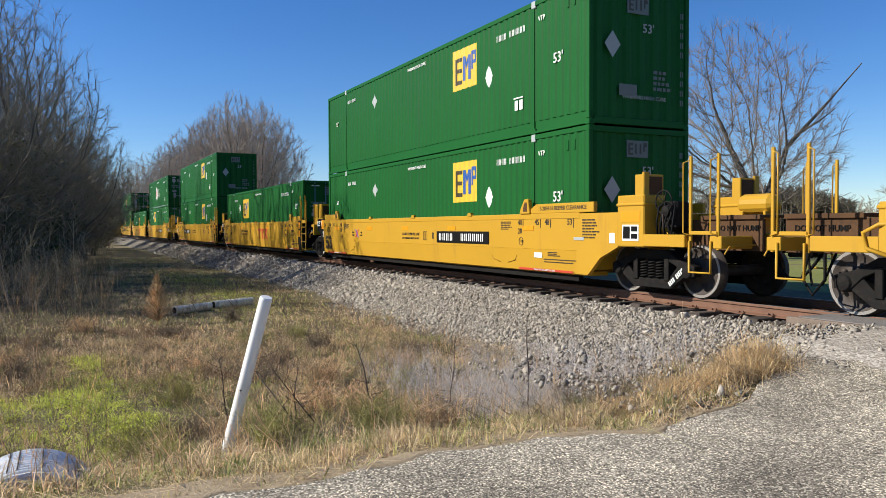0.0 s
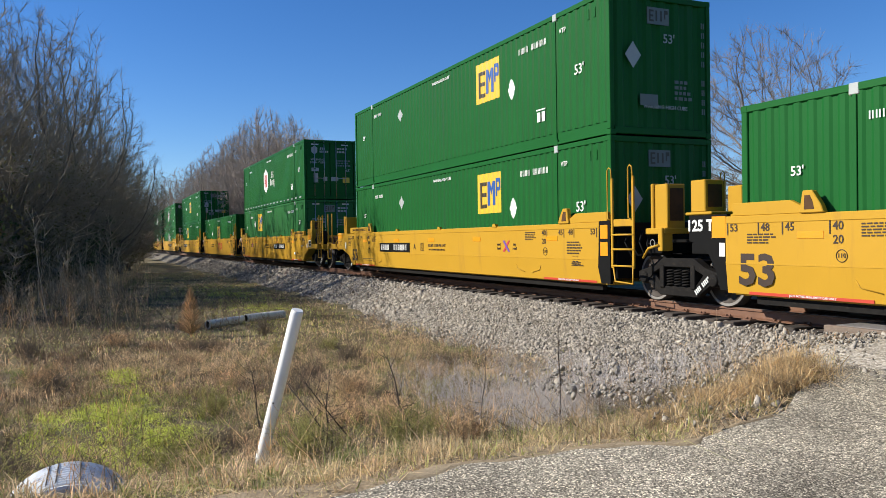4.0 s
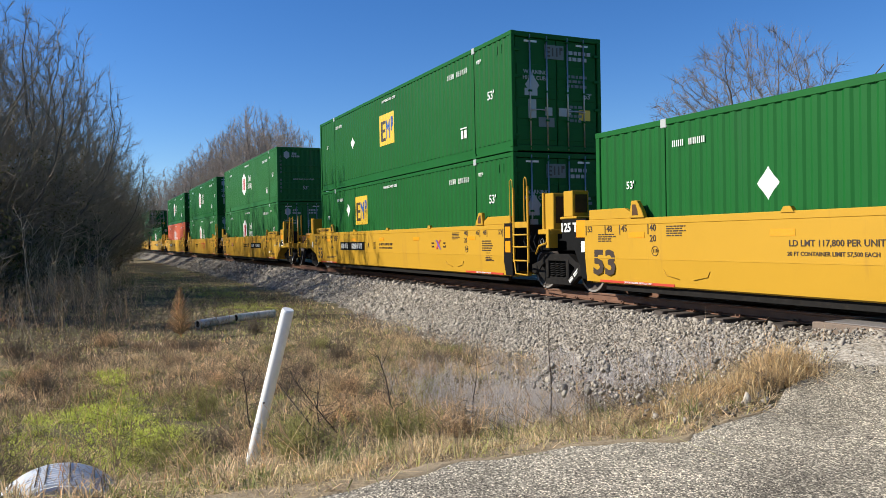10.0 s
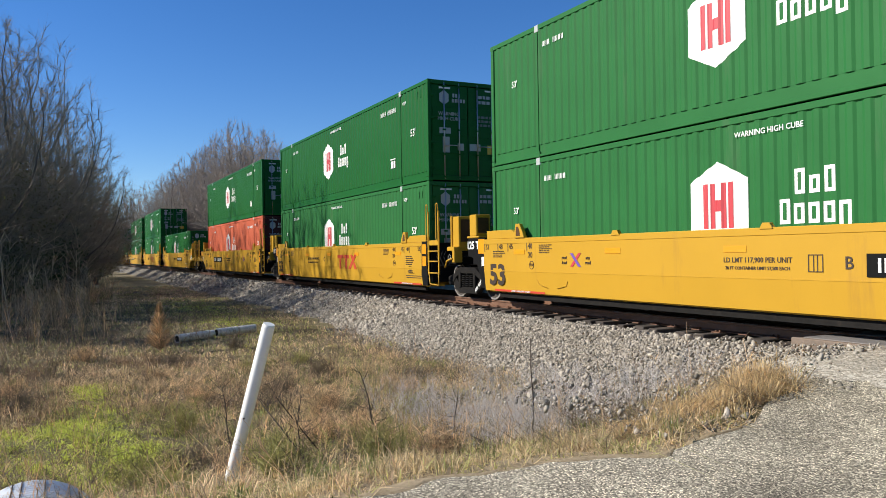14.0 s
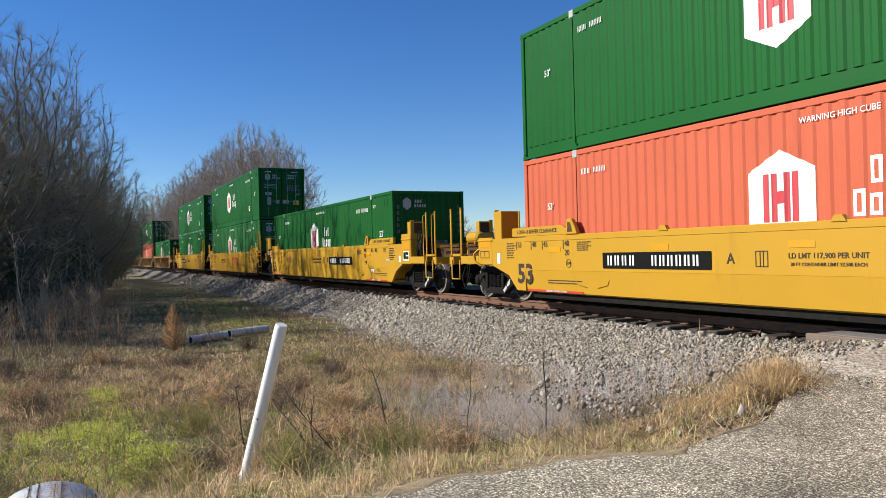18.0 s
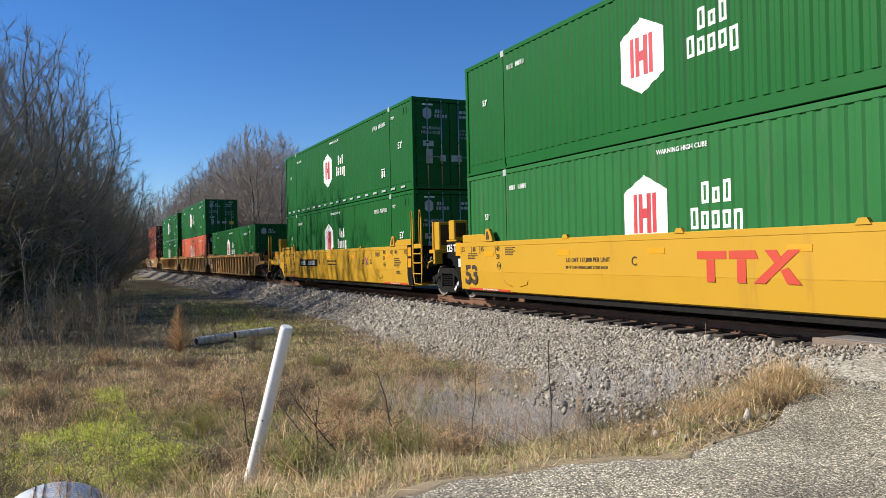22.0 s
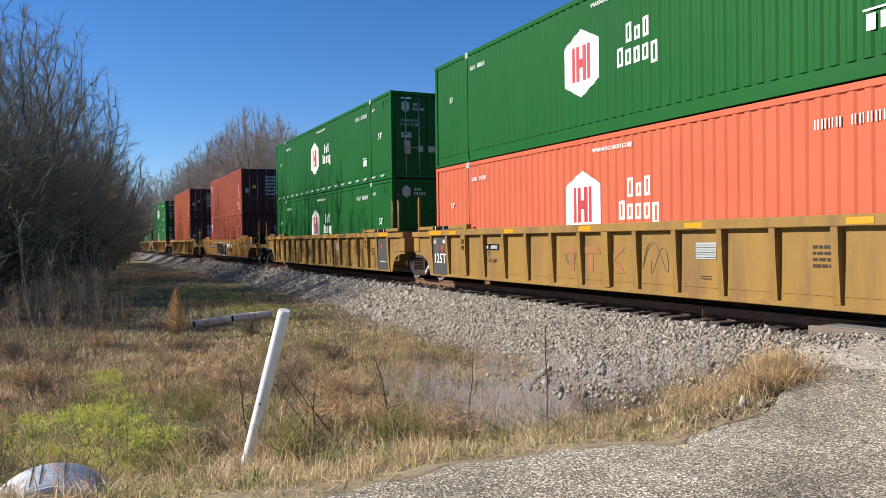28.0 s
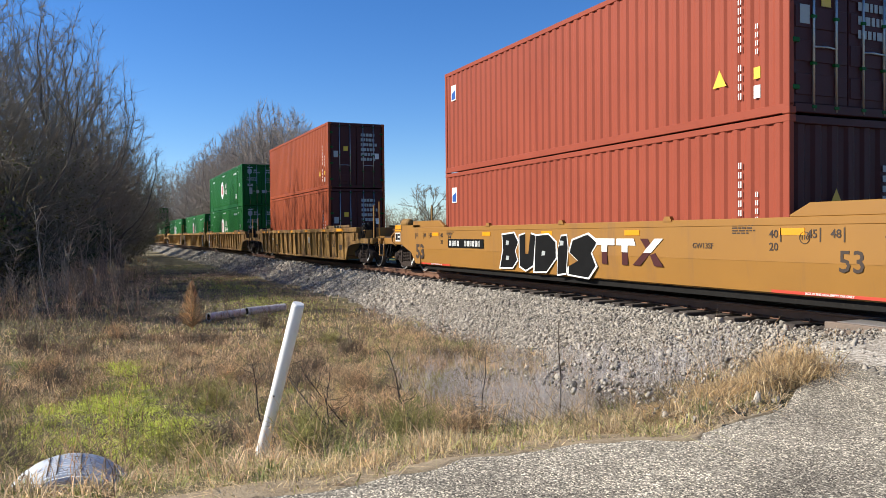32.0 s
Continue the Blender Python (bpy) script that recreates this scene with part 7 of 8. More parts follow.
def clumps(n, per, x0, x1, y0, y1, sd, keep=None):
    """Places of blades that stand in tufts."""
    cx, cy = spots(g, n, x0, x1, y0, y1, keep)
    k = g.integers(per // 3, per * 2, len(cx))
    cx, cy = np.repeat(cx, k), np.repeat(cy, k)
    x, y = cx + g.normal(0, sd, len(cx)), cy + g.normal(0, sd, len(cx))
    ok = off_stone(x, y) > 0.2
    return x[ok], y[ok]


x, y = spots(g, 150000, -17, -4.6, -5, 8.6, lambda x, y: off_stone(x, y) * tufts(x, y) * (0.04 + 0.96 * waves(x, y, 1.3, 2)) * (1 - 0.97 * green(x, y)))
blades("dry_grass", g, x, y, 0.05 + 0.16 * waves(x, y, 2.1, 0.4), 0.0055, 2.4, TAN, "matted brown dead grass and weeds in the ditch")
x, y = spots(g, 110000, -17, -4.6, -5, 8.6, lambda x, y: off_stone(x, y) * tufts(x, y) * (0.03 + 0.97 * waves(x, y, 0.9, 0.6)) * (1 - 0.8 * green(x, y)))
blades("olive_grass", g, x, y, 0.07 + 0.12 * waves(x, y, 1.6, 5.1), 0.005, 1.8, OLIVE, "short olive winter grass in the ditch")
x, y = spots(g, 100000, -17, -4.6, -5, 8.6, lambda x, y: off_stone(x, y) * tufts(x, y) * (0.02 + 0.5 * waves(x, y, 1.7, 3.3)) * (1 - 0.97 * green(x, y)))
blades("straw_grass", g, x, y, 0.05 + 0.15 * waves(x, y, 1.9, 2.2), 0.005, 2.6, STRAW, "tangled pale straw grass in the ditch")
x, y = spots(g, 230000, -16, -6.3, -3, 2.6, lambda x, y: off_stone(x, y) * green(x, y) * (0.25 + 0.75 * waves(x, y, 3.2, 8.4)))
blades("green_grass", g, x, y, 0.05 + 0.08 * waves(x, y, 2.3, 6.2), 0.007, 1.6, FRESH, "patch of fresh bright green grass")
x, y = spots(g, 70000, -60, -17, -9, 8, lambda x, y: off_stone(x, y) * (0.2 + 0.8 * waves(x, y, 0.5, 1)))
blades("far_dry_grass", g, x, y, 0.16, 0.010, 1.9, TAN, "brown dead grass along the foot of the bank")
x, y = spots(g, 60000, -60, -17, -9, 8, lambda x, y: off_stone(x, y) * (0.2 + 0.8 * waves(x, y, 0.6, 4)))
blades("far_olive_grass", g, x, y, 0.15, 0.010, 1.8, OLIVE, "olive grass along the foot of the bank")
x, y = spots(g, 40000, -42, -20, 2, 7.0, lambda x, y: off_stone(x, y) * green3(x, y))
blades("far_green_grass", g, x, y, 0.10, 0.010, 1.4, FRESH, "green grass at the foot of the bank")
# tufts that stand up from the mat
x, y = clumps(1000, 26, -17, -5.1, -4, 7.2, 0.05, lambda x, y: off_stone(x, y) * (0.15 + 0.85 * waves(x, y, 1.1, 3.9)) * (1 - 0.8 * green(x, y)))
blades("tan_tufts", g, x, y, 0.10 + 0.17 * waves(x, y, 2.4, 1.1), 0.0042, 1.1, TAN, "upright tufts of brown dead grass in the ditch")
x, y = clumps(1100, 24, -16, -5.1, -4, 6.8, 0.045, lambda x, y: off_stone(x, y) * (0.1 + 0.9 * waves(x, y, 0.8, 9.3)))
blades("olive_tufts", g, x, y, 0.10 + 0.14 * waves(x, y, 2.0, 7.1), 0.0042, 0.9, DULLGREEN, "tufts of dull green winter grass in the ditch")
x, y = clumps(700, 24, -15, -5.1, -3, 6.8, 0.045, lambda x, y: off_stone(x, y) * waves(x, y, 1.4, 6.6) * (1 - 0.9 * green(x, y)))
blades("straw_tufts", g, x, y, 0.10 + 0.15 * waves(x, y, 2.6, 3.1), 0.004, 1.2, STRAW, "pale straw tufts in the ditch")
x, y = spots(g, 60000, -19, -11.5, -3.2, 2.8, lambda x, y: off_stone(x, y) * tufts(x, y) * waves(x, y, 0.7, 12.4) * (1 - green(x, y)))
blades("rusty_mat", g, x, y, 0.05 + 0.14 * waves(x, y, 1.9, 8.8), 0.006, 2.2, RUSTMAT, "matted rust-brown bracken and dead leaves")
# short straw fringe along the asphalt
y = g.uniform(-4, 6.3, 30000)
x = road_edge(y) - 0.16 + 0.10 * np.sin(5.3 * y) * np.sin(2.1 * y + 1) - np.abs(g.normal(0, 0.30, 30000))
blades("straw_fringe", g, x, y, 0.045, 0.0045, 2.8, STRAW, "short trampled straw grass along the road edge")
# tall golden clump beside the crossing
u = g.uniform(0, 1, 16000)
x = -5.42 - 0.22 * u + g.normal(0, 0.15, 16000) - 0.25 * np.exp(-((u - 0.5) / 0.3) ** 2)
y = 4.3 + 2.3 * u + g.normal(0, 0.13, 16000)
blades("golden_grass_clump", g, x, y, (0.10 + 0.24 * u ** 1.2) * (0.6 + 0.6 * waves(x, y, 2.2, 0.9)), 0.0035, 1.0, GOLD_GRASS, "tall golden clump of dry grass beside the crossing")
u = g.uniform(0, 1, 4500)
x = -5.32 - 0.3 * u + g.normal(0, 0.17, 4500)
y = 1.2 + 3.2 * u + g.normal(0, 0.15, 4500)
blades("golden_verge_grass", g, x, y, 0.06 + 0.14 * waves(x, y, 3.1, 1.2), 0.0035, 1.2, STRAW, "loose golden grass along the verge")


def weeds(name, seed, n, area, h, material, label, keep=None, twigs=9, r0=0.0035, tilt=0.22):
    """Dead stalks with fine side twigs."""
    g = np.random.default_rng(seed)
    x, y = spots(g, n, *area, keep)
    st = Sticks()
    for px, py, gz in zip(x, y, ground_z(x, y)):
        hh = h * g.uniform(0.5, 1.3)
        d = np.array([*g.normal(0, tilt, 2), 1.0])
        p0 = np.array([px, py, gz - 0.03])
        mid, top = p0 + d * hh * 0.5, p0 + d * hh + np.array([*g.normal(0, 0.06, 2), 0])
        st.add([tuple(p0), tuple(mid), tuple(top)], [r0, r0 * 0.8, r0 * 0.4], 3)
        for k in range(twigs):
            f = g.uniform(0.25, 1.0)
            b = p0 + (top - p0) * f
            e = np.array([*g.normal(0, 0.45, 2), g.uniform(0.2, 0.9)])
            st.add([tuple(b), tuple(b + e * hh * 0.26)], [r0 * 0.55, r0 * 0.25], 3)
    return tagged(new(name, st.mesh(name, material)), label, "weeds", kind="stuff")


soil = lambda x, y: off_stone(x, y)
weeds("dead_weeds", 1, 800, (-16, -5.2, -3.5, 7.2), 0.42, TAN, "tall dead brown weeds in the ditch", soil)
weeds("reddish_weeds", 2, 420, (-24, -6.5, -3, 6.8), 0.6, REDWEED, "reddish dead stalks in the ditch", soil, 7, 0.0045)
weeds("grey_brush", 3, 1000, (-10.2, -6.7, 3.9, 7.0), 0.5, GREYBRUSH, "hazy grey twiggy brush below the ballast", lambda x, y: np.clip((road_edge(y) - 0.5 - x) / 0.3, 0, 1), 14, 0.0024)
weeds("trackside_weeds", 4, 1500, (-48, -22, -6, 5.5), 0.9, TAN, "tall brown weeds before the thicket", lambda x, y: soil(x, y) * np.clip((2.2 - y + 0.05 * (-22 - x)) / 2.0, 0, 1), 8, 0.008)
weeds("thicket_saplings", 8, 110, (-44, -24, -7.5, 1.5), 2.6, PALESTEM, "slim pale saplings along the thicket's edge", lambda x, y: soil(x, y) * np.clip((0.6 - y + 0.1 * (-24 - x)) / 2.0, 0, 1), 16, 0.014, 0.12)
weeds("thicket_stalks", 9, 420, (-40, -19, -7, 2.5), 1.2, PALESTEM, "dry pale stalks in the thicket's shade", lambda x, y: soil(x, y) * np.clip((1.2 - y + 0.1 * (-22 - x)) / 2.0, 0, 1), 7, 0.007, 0.2)
weeds("brown_brush", 6, 6500, (-17, -5.3, -4, 7.2), 0.27, BROWNBRUSH, "low tangled dark brown brush in the ditch", lambda x, y: soil(x, y) * (0.05 + 0.95 * waves(x, y, 0.9, 7.7)) ** 1.5 * (1 - 0.85 * green(x, y)), 11, 0.003, 1.0)
weeds("far_brown_brush", 7, 3200, (-34, -16, -5, 7.0), 0.36, BROWNBRUSH, "brown brush along the shaded foot of the bank", lambda x, y: soil(x, y) * (0.1 + 0.9 * waves(x, y, 0.5, 9.1)), 9, 0.006, 0.4)
weeds("pale_stalks", 5, 260, (-14, -5.3, -2, 6.8), 0.5, STRAW, "scattered pale dry stalks", soil, 5, 0.003)

def weed_bush(seed, x, y, h, w, material, label):
    """A low dense dead bush: many stems from one root, twigs all over."""
    g = np.random.default_rng(seed)
    st = Sticks()
    z = float(ground_z(x, y)) - 0.03
    for k in range(34):
        a, t = g.uniform(0, 6.283), abs(g.normal(0, 0.55))
        b = np.array([x + g.normal(0, 0.25 * w), y + g.normal(0, 0.25 * w), z])
        d = np.array([math.cos(a) * t * w / h, math.sin(a) * t * w / h, 1.0])
        e = b + d * h * g.uniform(0.45, 1.0)
        mid = (b + e) / 2 + g.normal(0, 0.04, 3)
        st.add([tuple(b), tuple(mid), tuple(e)], [0.006, 0.0045, 0.002], 3)
        for j in range(12):
            f = g.uniform(0.15, 1)
            p = b + (e - b) * f
            q = p + np.array([*g.normal(0, 0.10, 2), g.uniform(0.0, 0.16)])
            st.add([tuple(p), tuple(q)], [0.0032, 0.0013], 3)
    bush = thing("weed_bush", label, "bush", "low dead bushes in the ditch")
    link("stem", st.mesh("stem", material), bush)


rw = random.Random(91)
for k, (bx, by) in enumerate(((-12.2, 2.1), (-11.7, 2.5), (-13.9, 4.2), (-10.6, 3.6), (-8.3, 3.2), (-9.2, 2.6), (-13.2, -0.4), (-14.6, -0.9), (-15.4, 1.6), (-8.9, 1.1), (-8.2, 0.6), (-7.6, 1.9),
                              (-9.8, 4.4), (-11.2, 4.9), (-12.6, 5.6), (-15.5, 3.4), (-17.2, 2.2), (-18.4, 0.4), (-18.0, -1.4), (-16.6, -2.2), (-7.2, 0.9), (-7.4, 3.4), (-9.0, 3.5), (-10.4, 1.6),
                              (-6.7, 2.6), (-7.9, 4.1), (-13.0, 3.2), (-16.2, 4.6), (-19.0, 3.8), (-9.9, -1.3), (-8.7, -0.9), (-11.6, -1.3), (-7.4, -0.5), (-6.9, 0.1), (-6.3, 1.9), (-6.2, 3.2))):
    weed_bush(300 + k, bx + rw.uniform(-.3, .3), by + rw.uniform(-.3, .3), rw.uniform(0.22, 0.5), rw.uniform(0.3, 0.6), rw.choice((BROWNBRUSH, BROWNBRUSH, OLIVE, TAN)), "low dense dead bush in the ditch")

# loose bare saplings and stems in the ditch
for k, (bx, by, tx, ty, tz, rr) in enumerate(((-6.9, 4.47, -6.95, 4.50, 0.30, 0.011), (-7.3, 3.0, -7.5, 2.75, 0.02, 0.011), (-7.1, 2.15, -7.9, 1.75, -0.12, 0.010),
                                             (-7.6, 2.55, -7.2, 1.8, -0.1, 0.009), (-7.2, 2.0, -7.3, 2.05, -0.25, 0.009), (-8.6, 1.7, -8.7, 1.6, -0.2, 0.010), (-7.7, 3.9, -7.6, 3.95, -0.1, 0.008))):
    gz = float(ground_z(bx, by)) - 0.05
    st, r = Sticks(), random.Random(70 + k)
    b, e = Vector((bx, by, gz)), Vector((tx, ty, tz))
    pts = [tuple(b.lerp(e, f) + Vector((r.gauss(0, .012), r.gauss(0, .012), 0))) for f in (0, .25, .5, .75, 1)]
    st.add(pts, [rr, rr * .9, rr * .75, rr * .6, rr * .35], 5)
    for j in range(16 if k else 5):
        f = r.uniform(0.2, 1)
        p = b.lerp(e, f)
        d = Vector((r.gauss(0, .5), r.gauss(0, .5), r.uniform(.1, .8))).normalized() * r.uniform(0.08, 0.35 if k else 0.1)
        st.add([tuple(p), tuple(p + d * .6), tuple(p + d + Vector((0, 0, .03)))], [rr * .4, rr * .3, rr * .15], 3)
    sap = thing("bare_sapling", "thin dark bare sapling growing in the ditch", "sapling", "bare saplings in the ditch")
    link("stem", st.mesh("stem", DARKTWIG), sap)

# ---------------------------------------------------------------- small things in the ditch
PVC = mat("weathered_white_plastic", (0.798, 0.788, 0.75), 0.5, vary=0.08, scale=3, bump=0.03, dirt=(0.332, 0.285, 0.209), dirt_amount=0.05, streak=True)
GALV = mat("weathered_galvanised_steel", (0.60, 0.635, 0.67), 0.55, metal=0.05, vary=0.12, scale=3, bump=0.03, dirt=(0.14, 0.14, 0.14), dirt_amount=0.1)
CORRPIPE = mat("dirty_white_drain_pipe", (0.62, 0.60, 0.54), 0.6, vary=0.2, scale=4, bump=0.05, dirt=(0.18, 0.153, 0.117), dirt_amount=0.25)

b, e = Vector((-6.9, 1.25, float(ground_z(-6.9, 1.25)) - 0.15)), Vector((-6.42, 1.565, 0.655))
post = thing("marker_post", "leaning weathered white plastic marker post", "post")
bm = tube(bmesh.new(), [b.lerp(e, f) for f in (0, 0.25, 0.5, 0.75, 0.985, 1.0)], [0.052, 0.053, 0.053, 0.053, 0.053, 0.048], 16)
part("pipe", bm, PVC, post)
axis_d = (e - b).normalized()
c = b.lerp(e, 0.52) + Vector((0.8, -0.45, 0.1)).cross(axis_d).cross(axis_d).normalized() * -0.052
part("bolt_hole", tube(bmesh.new(), [c, c + Vector((0.006, -0.003, 0))], 0.008, 8), BLACK, post)

culvert = thing("culvert_pipe", "half-buried corrugated galvanised culvert pipe end", "pipe", m=pose(-5.93, -0.2, -0.94, 0, -2.0, 0))
prof = []
for k in range(81):
    prof.append((0.50 + 0.019 * math.sin(k * 0.7854), -0.70 + k * 0.00875))
bm = lathe(prof, 40, "X")
for f in bm.faces:
    f.smooth = True
part("pipe_wall", bm, GALV, culvert)
# thin dark lines along the pipe's length
for a in (35, 52, 61, 80, 97, 104, 126):
    ca, sa = math.cos(radians(a)), math.sin(radians(a))
    part("dirt_streak", tube(bmesh.new(), [(-0.69 + 0.07 * k, 0.521 * ca, 0.521 * sa) for k in range(10)], [0.003, 0.005, 0.007, 0.005, 0.006, 0.005, 0.007, 0.004, 0.006, 0.002], 5), DARKTWIG, culvert, "dark dirty seam")
part("rim", lathe([(0.50, 0.02), (0.517, 0.03), (0.517, 0.06), (0.50, 0.07)], 40, "X"), GALV, culvert)

for k, (p, q) in enumerate((((-21.2, 2.75, -0.93), (-21.7, 3.75, -0.90)), ((-21.75, 3.85, -0.88), (-22.2, 5.0, -0.86)))):
    p, q = Vector(p), Vector(q)
    n = int((q - p).length / 0.025)
    pipe = thing("drain_pipe", "dirty white corrugated drain pipe lying in the ditch", "pipe", "drain pipes in the ditch")
    part("pipe_wall", tube(bmesh.new(), [p.lerp(q, i / n) for i in range(n + 1)], [0.105 + (0.012 if i % 4 < 2 else 0) for i in range(n + 1)], 16), CORRPIPE, pipe)
    part("pipe_mouth", tube(bmesh.new(), [p - (q - p).normalized() * 0.004, p], 0.09, 14), BLACK, pipe)

# small dead conifer by the ditch
st, r = Sticks(), random.Random(77)
cx, cy = -19.6, 2.15
cz = float(ground_z(cx, cy))
st.add([(cx, cy, cz - 0.1), (cx, cy, cz + 0.7), (cx + 0.03, cy, cz + 1.05)], [0.03, 0.02, 0.006], 5)
for k in range(560):
    f = r.random() ** 0.8
    a, ln = r.random() * 6.283, (1 - f) * 0.34 + 0.04
    z0 = cz + 0.05 + 0.95 * f
    st.add([(cx, cy, z0), (cx + math.cos(a) * ln, cy + math.sin(a) * ln, z0 + 0.18 + 0.1 * r.random())], [0.007, 0.003], 3)
dead = thing("dead_conifer", "small rust-brown dead conifer in the ditch", "shrub")
link("stem", st.mesh("stem", TAN), dead)

# ---------------------------------------------------------------- crossing and gravel
crossing = thing("level_crossing", "worn grey crossing slabs between and beside the rails", "crossing", kind="structure")
SLAB = blended("worn_crossing_slab", [(0.104, 0.096, 0.088), (0.176, 0.16, 0.148), (0.24, 0.224, 0.208)], 1.2, 30, bump=0.4)
TIMBER = mat("crossing_timber", (0.128, 0.096, 0.072), 0.85, vary=0.3, scale=5, bump=0.4, rand=0.25)
for k in range(5):
    x0 = -7.3 + 2.45 * k
    for y0, y1 in ((-0.62, 0.62), (-1.55, -0.84), (0.84, 1.55)):
        part("slab", boxes((x0, x0 + 2.43, TRACK_Y + y0, TRACK_Y + y1, -0.2, -0.006), bevel=0.012), SLAB, crossing)
for y0 in (-1.66, 1.56):
    part("edge_timber", boxes((-7.4, 5.0, TRACK_Y + y0, TRACK_Y + y0 + 0.1, -0.2, -0.012), bevel=0.01), TIMBER, crossing)


def apron_z(x, y):
    return np.maximum(ground_z(x, y), road_z(y)) - 0.012 + 0.035 * smooth(6.95, 7.5, y) - 0.10 * smooth(-6.2, -7.6, x) + 0.01 * np.sin(9 * x) * np.sin(8 * y)


def strip_sheet(name, u0, u1, n, ys, fx, fz, material):
    """A sheet whose columns run from u0 to u1, laid at x = fx(u, y)."""
    uu, yy = np.meshgrid(np.linspace(u0, u1, n), ys)
    xx = fx(uu, yy)
    zz = fz(xx, yy)
    zz[:, 0] -= 0.03
    zz[:, -1] -= 0.03
    v = np.stack([xx.ravel(), yy.ravel(), zz.ravel()], 1)
    i = (np.arange(len(ys) - 1)[:, None] * n + np.arange(n - 1)[None, :]).ravel()
    return pydata(name, v.tolist(), np.stack([i, i + 1, i + n + 1, i + n], 1).tolist(), material, True)


apron_x = lambda u, y: (-6.05 - 0.25 * (y - 7.3) + 0.22 * np.sin(3.1 * y) + 0.12 * np.sin(7.7 * y + 2)) * (1 - u) + 5.2 * u
tagged(new("gravel_apron", strip_sheet("gravel_apron", 0, 1, 60, axis((6.75, TRACK_Y - 1.62, 0.1)), apron_x, apron_z, GRAVEL)),
       "pale gravel and dust beside the crossing", "gravel", kind="structure")
stony_x = lambda u, y: -8.6 * (1 - u) + (-5.75 - 0.25 * (y - 7.3) + 0.2 * np.sin(4.3 * y + 1)) * u
stony_z = lambda x, y: np.maximum(ground_z(x, y), ballast_z(y)) + 0.012 + 0.02 * np.sin(8 * x + 2 * y) * np.sin(7 * y)
tagged(new("stony_shoulder", strip_sheet("stony_shoulder", 0, 1, 26, axis((6.7, TRACK_Y - 1.5, 0.1)), stony_x, stony_z, BALLAST)),
       "spread of crushed grey stone beside the crossing", "ballast", kind="structure")
# trodden sandy strip between the asphalt and the verge
DIRT = blended("sandy_dirt", [(0.14, 0.102, 0.06), (0.25, 0.19, 0.115), (0.35, 0.275, 0.175), (0.21, 0.165, 0.105)], 2.2, 34, bump=0.5, fine_weight=0.55)
dirt_x = lambda u, y: road_edge(y) - 0.5 * (1 - u) * (1 - 0.75 * smooth(4.2, 6.2, y)) + (1 - smooth(4.2, 5.3, y)) * (0.05 + 0.09 * np.sin(3.7 * y) + 0.06 * np.sin(9.1 * y + 2)) * u
dirt_z = lambda x, y: np.where(x > road_edge(y) - 0.06, road_top(x, y) + 0.005, np.maximum(ground_z(x, y) + 0.012, road_z(y) - 0.03 - 0.1 * (road_edge(y) - x)))
tagged(new("dirt_strip", strip_sheet("dirt_strip", 0, 1, 14, axis((-4, 5.3, 0.08)), dirt_x, dirt_z, DIRT)),
       "trodden sandy strip along the asphalt's edge", "dirt", kind="structure")

# ---------------------------------------------------------------- ballast stones
g = np.random.default_rng(9)


def stone_shapes(n, g):
    """Eight-cornered broken stones, as corner offsets."""
    c = np.array([(-1, -1, -1), (1, -1, -1), (1, 1, -1), (-1, 1, -1), (-1, -1, 1), (1, -1, 1), (1, 1, 1), (-1, 1, 1)], float)
    v = c[None] * g.uniform(0.25, 1.1, (n, 8, 3)) * np.sort(g.uniform(0.4, 1.3, (n, 1, 3)), axis=2)
    a = g.normal(0, 1, (n, 4))
    a /= np.linalg.norm(a, axis=1, keepdims=True)
    w, x, y, z = a.T
    R = np.stack([1 - 2 * (y * y + z * z), 2 * (x * y - z * w), 2 * (x * z + y * w), 2 * (x * y + z * w), 1 - 2 * (x * x + z * z), 2 * (y * z - x * w),
                  2 * (x * z - y * w), 2 * (y * z + x * w), 1 - 2 * (x * x + y * y)], 1).reshape(n, 3, 3)
    return np.einsum("nij,nkj->nki", R, v)


CUBE = np.array([(0, 3, 2, 1), (4, 5, 6, 7), (0, 1, 5, 4), (1, 2, 6, 5), (2, 3, 7, 6), (3, 0, 4, 7)])


def stone_field(name, n, x0, x1, y0, y1, size, label, fz, keep=None, bias=1.0):
    u = g.uniform(0, 1, n) ** bias
    x, y = x1 + (x0 - x1) * u, g.uniform(y0, y1, n)
    if keep is not None:
        k = keep(x, y)
        x, y = x[k], y[k]
    n = len(x)
    s = size * g.lognormal(0, 0.36, n)
    v = stone_shapes(n, g) * s[:, None, None] + np.stack([x, y, fz(x, y) + 0.25 * s], 1)[:, None, :]
    f = (np.arange(n)[:, None, None] * 8 + CUBE[None]).reshape(-1, 4)
    ob = tagged(new(name, fast_mesh(name, v.reshape(-1, 3), f, STONE)), label, "stones", kind="stuff")
    return ob


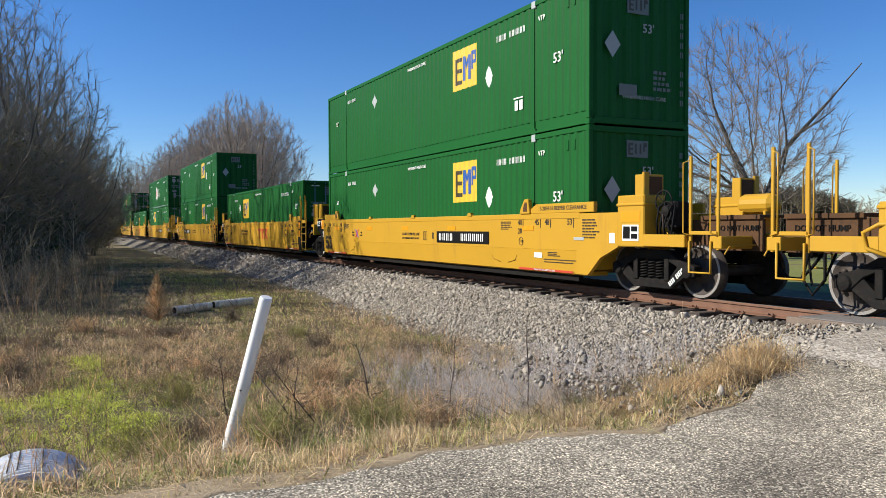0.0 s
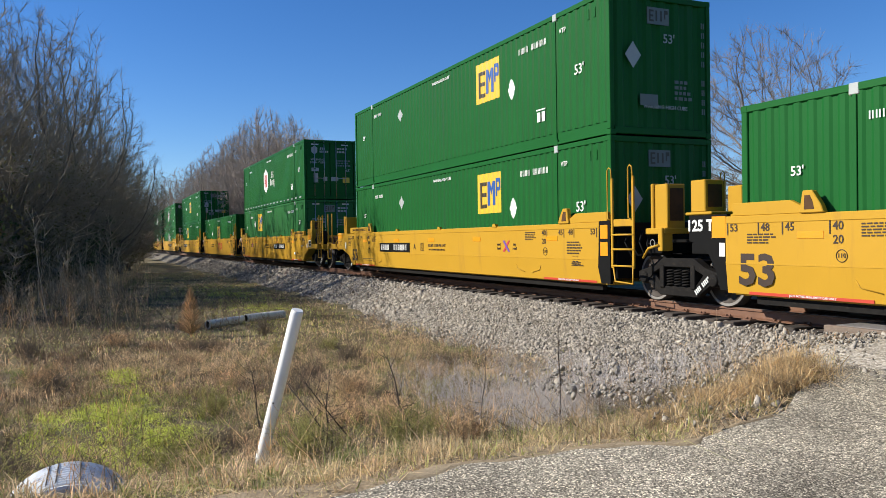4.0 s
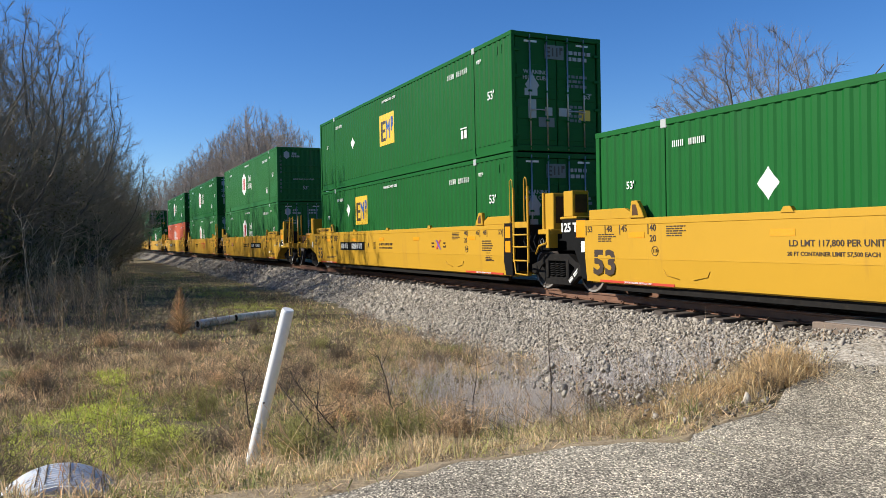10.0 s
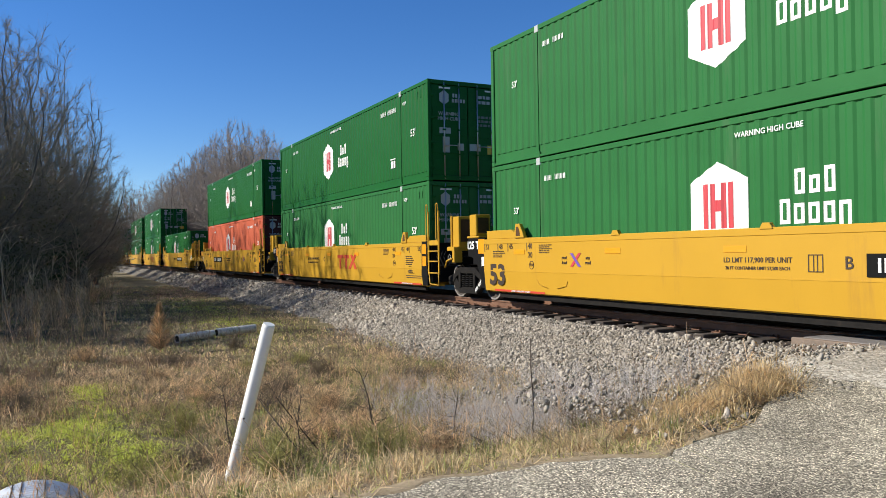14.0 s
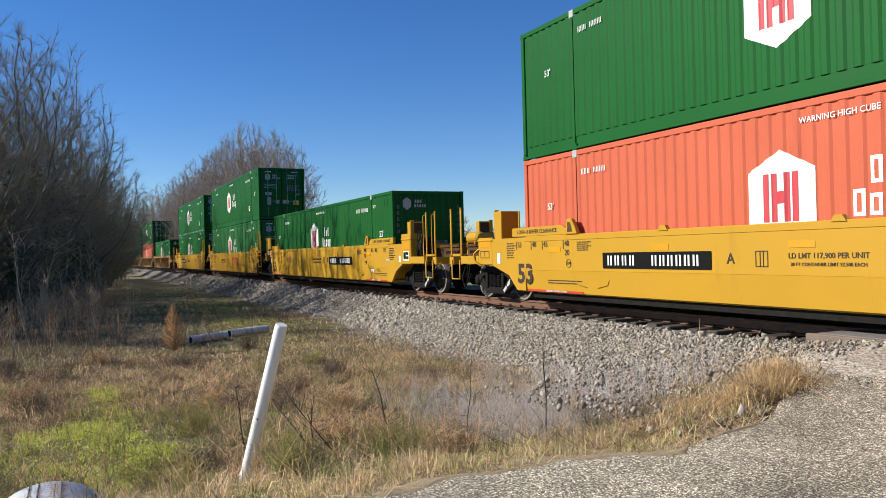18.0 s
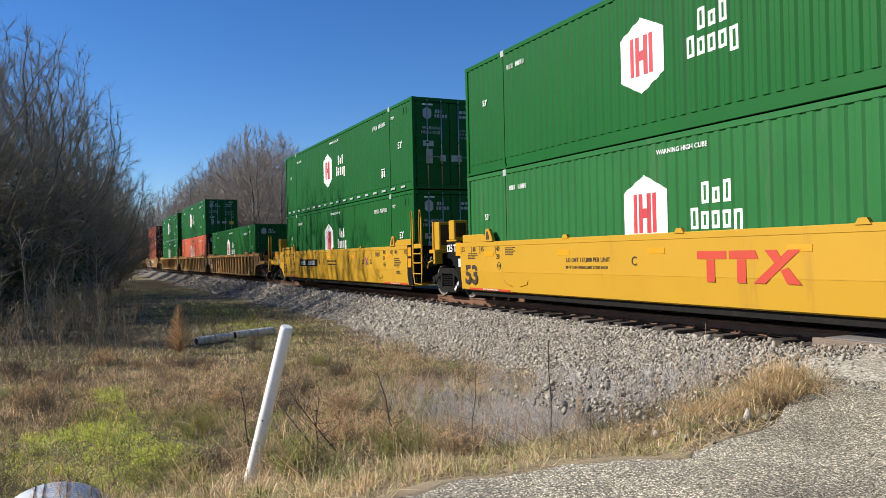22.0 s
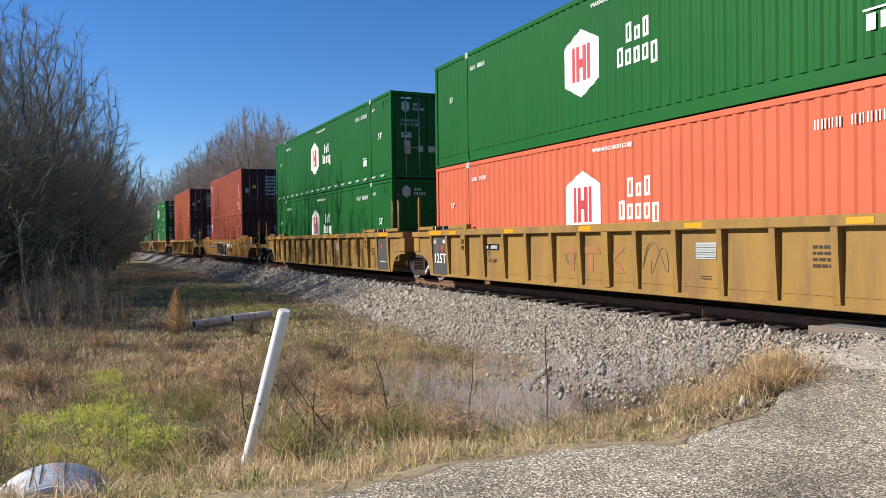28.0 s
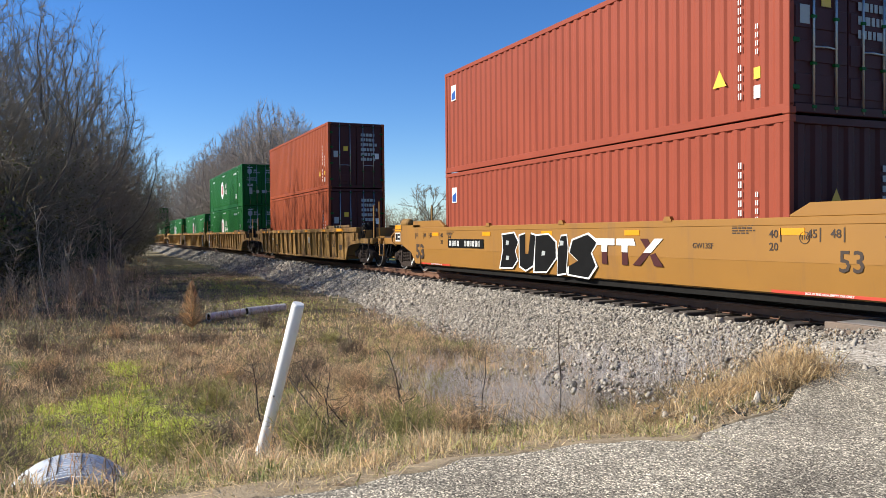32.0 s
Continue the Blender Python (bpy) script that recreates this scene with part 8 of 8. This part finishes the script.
near_side = lambda x, y: ~((np.abs(y - TRACK_Y) < 1.38) & (((x + 7.9) % 0.52) < 0.3) & (x < -7.6))
on_bed = lambda x, y: near_side(x, y) & ((x < -7.5) | (y < TRACK_Y - 1.62)) & ((x < stony_x(1.0, y) - 0.1) | (g.uniform(0, 1, len(x)) < 0.25 * (-4.6 - x))) & (g.uniform(0, 1, len(x)) < (TRACK_Y - y > 0) * np.clip((4.0 - (TRACK_Y - y)) / 0.9, 0.15, 1))
stone_field("ballast_stones", 120000, -22, -5.0, TRACK_Y - 3.8, TRACK_Y - 0.6, 0.0185, "loose grey crushed stones of the track bed", lambda x, y: np.where(x > -8.4, stony_z(x, y), np.maximum(ballast_z(y), ground_z(x, y))) - 0.004, on_bed, 1.45)
stone_field("middle_ballast_stones", 32000, -40, -20, TRACK_Y - 3.7, TRACK_Y - 0.8, 0.030, "crushed stones on the slope of the track bed", lambda x, y: ballast_z(y), near_side, 1.2)
stone_field("inner_ballast_stones", 6000, -30, -7.5, TRACK_Y - 0.6, TRACK_Y + 1.0, 0.03, "crushed stones between the ties", lambda x, y: ballast_z(y), near_side, 1.2)
stone_field("far_ballast_stones", 14000, -75, -38, TRACK_Y - 3.7, TRACK_Y - 0.9, 0.045, "crushed stones farther down the track bed", lambda x, y: ballast_z(y), None, 1.3)
stone_field("washed_stones", 26000, -10.5, -5.9, 4.9, 7.2, 0.012, "fine stones washed down from the track bed", ground_z,
            lambda x, y: g.uniform(0, 1, len(x)) < np.clip((road_edge(y) - 0.45 - x) / 0.4, 0, 1) * np.clip((y - 4.9) / 1.6, 0, 1))
stone_field("scattered_stones", 1500, -8.5, -4.9, 4.5, 9.0, 0.018, "small stones scattered beside the crossing", lambda x, y: np.maximum(apron_z(x, y) - 0.02, ground_z(x, y)),
            lambda x, y: (y > 6.9) | (x < road_edge(y)))
# the nearest stones one by one
PIECES = []
for k in range(8):
    v = stone_shapes(1, g)[0]
    me = fast_mesh("stone", v, CUBE, STONEP)
    PIECES.append(me)
rs_ = random.Random(12)
for k in range(260):
    x = -5.9 - 3.4 * rs_.random() ** 1.2
    y = rs_.uniform(7.0, 9.0)
    s = rs_.uniform(0.015, 0.03)
    ob = link("stone", PIECES[k % 8], ballast_bed)
    ob.matrix_basis = pose(x, y, float(max(stony_z(x, y), apron_z(x, y) if x > apron_x(0.0, y) else -9)) + 0.25 * s, rs_.uniform(0, 360), rs_.uniform(0, 360), 0) @ Matrix.Scale(s, 4)


# ---------------------------------------------------------------- what moves
# Way that the train has gone, in metres, at these seconds.
WAY = ((0, 0.0), (2, 19.26), (4, 38.86), (6, 58.66), (8, 78.57), (10, 98.55), (12, 118.61), (14, 138.75), (16, 158.96), (18, 179.26), (20, 199.64),
       (22, 220.06), (24, 240.51), (26, 260.95), (28, 281.38), (30, 301.79), (32, 322.24))


def motions():
    for ob, station, z in MOVING:
        walk(ob, [(t, pose(station + s, TRACK_Y, z)) for t, s in WAY])
    # wheels turn with the way gone
    seconds = [f / FPS for f in range(0, 32 * FPS + 1, 2)]
    gone = np.interp(seconds, [w[0] for w in WAY], [w[1] for w in WAY])
    for ob, station, z in MOVING:
        for w in [c for c in ob.children if c.name.startswith("wheelset")]:
            x, y, zz = w.location
            walk(w, [(t, pose(x, y, zz, 0, math.degrees(s / WHEEL_R) % 360)) for t, s in zip(seconds, gone)])


motions()
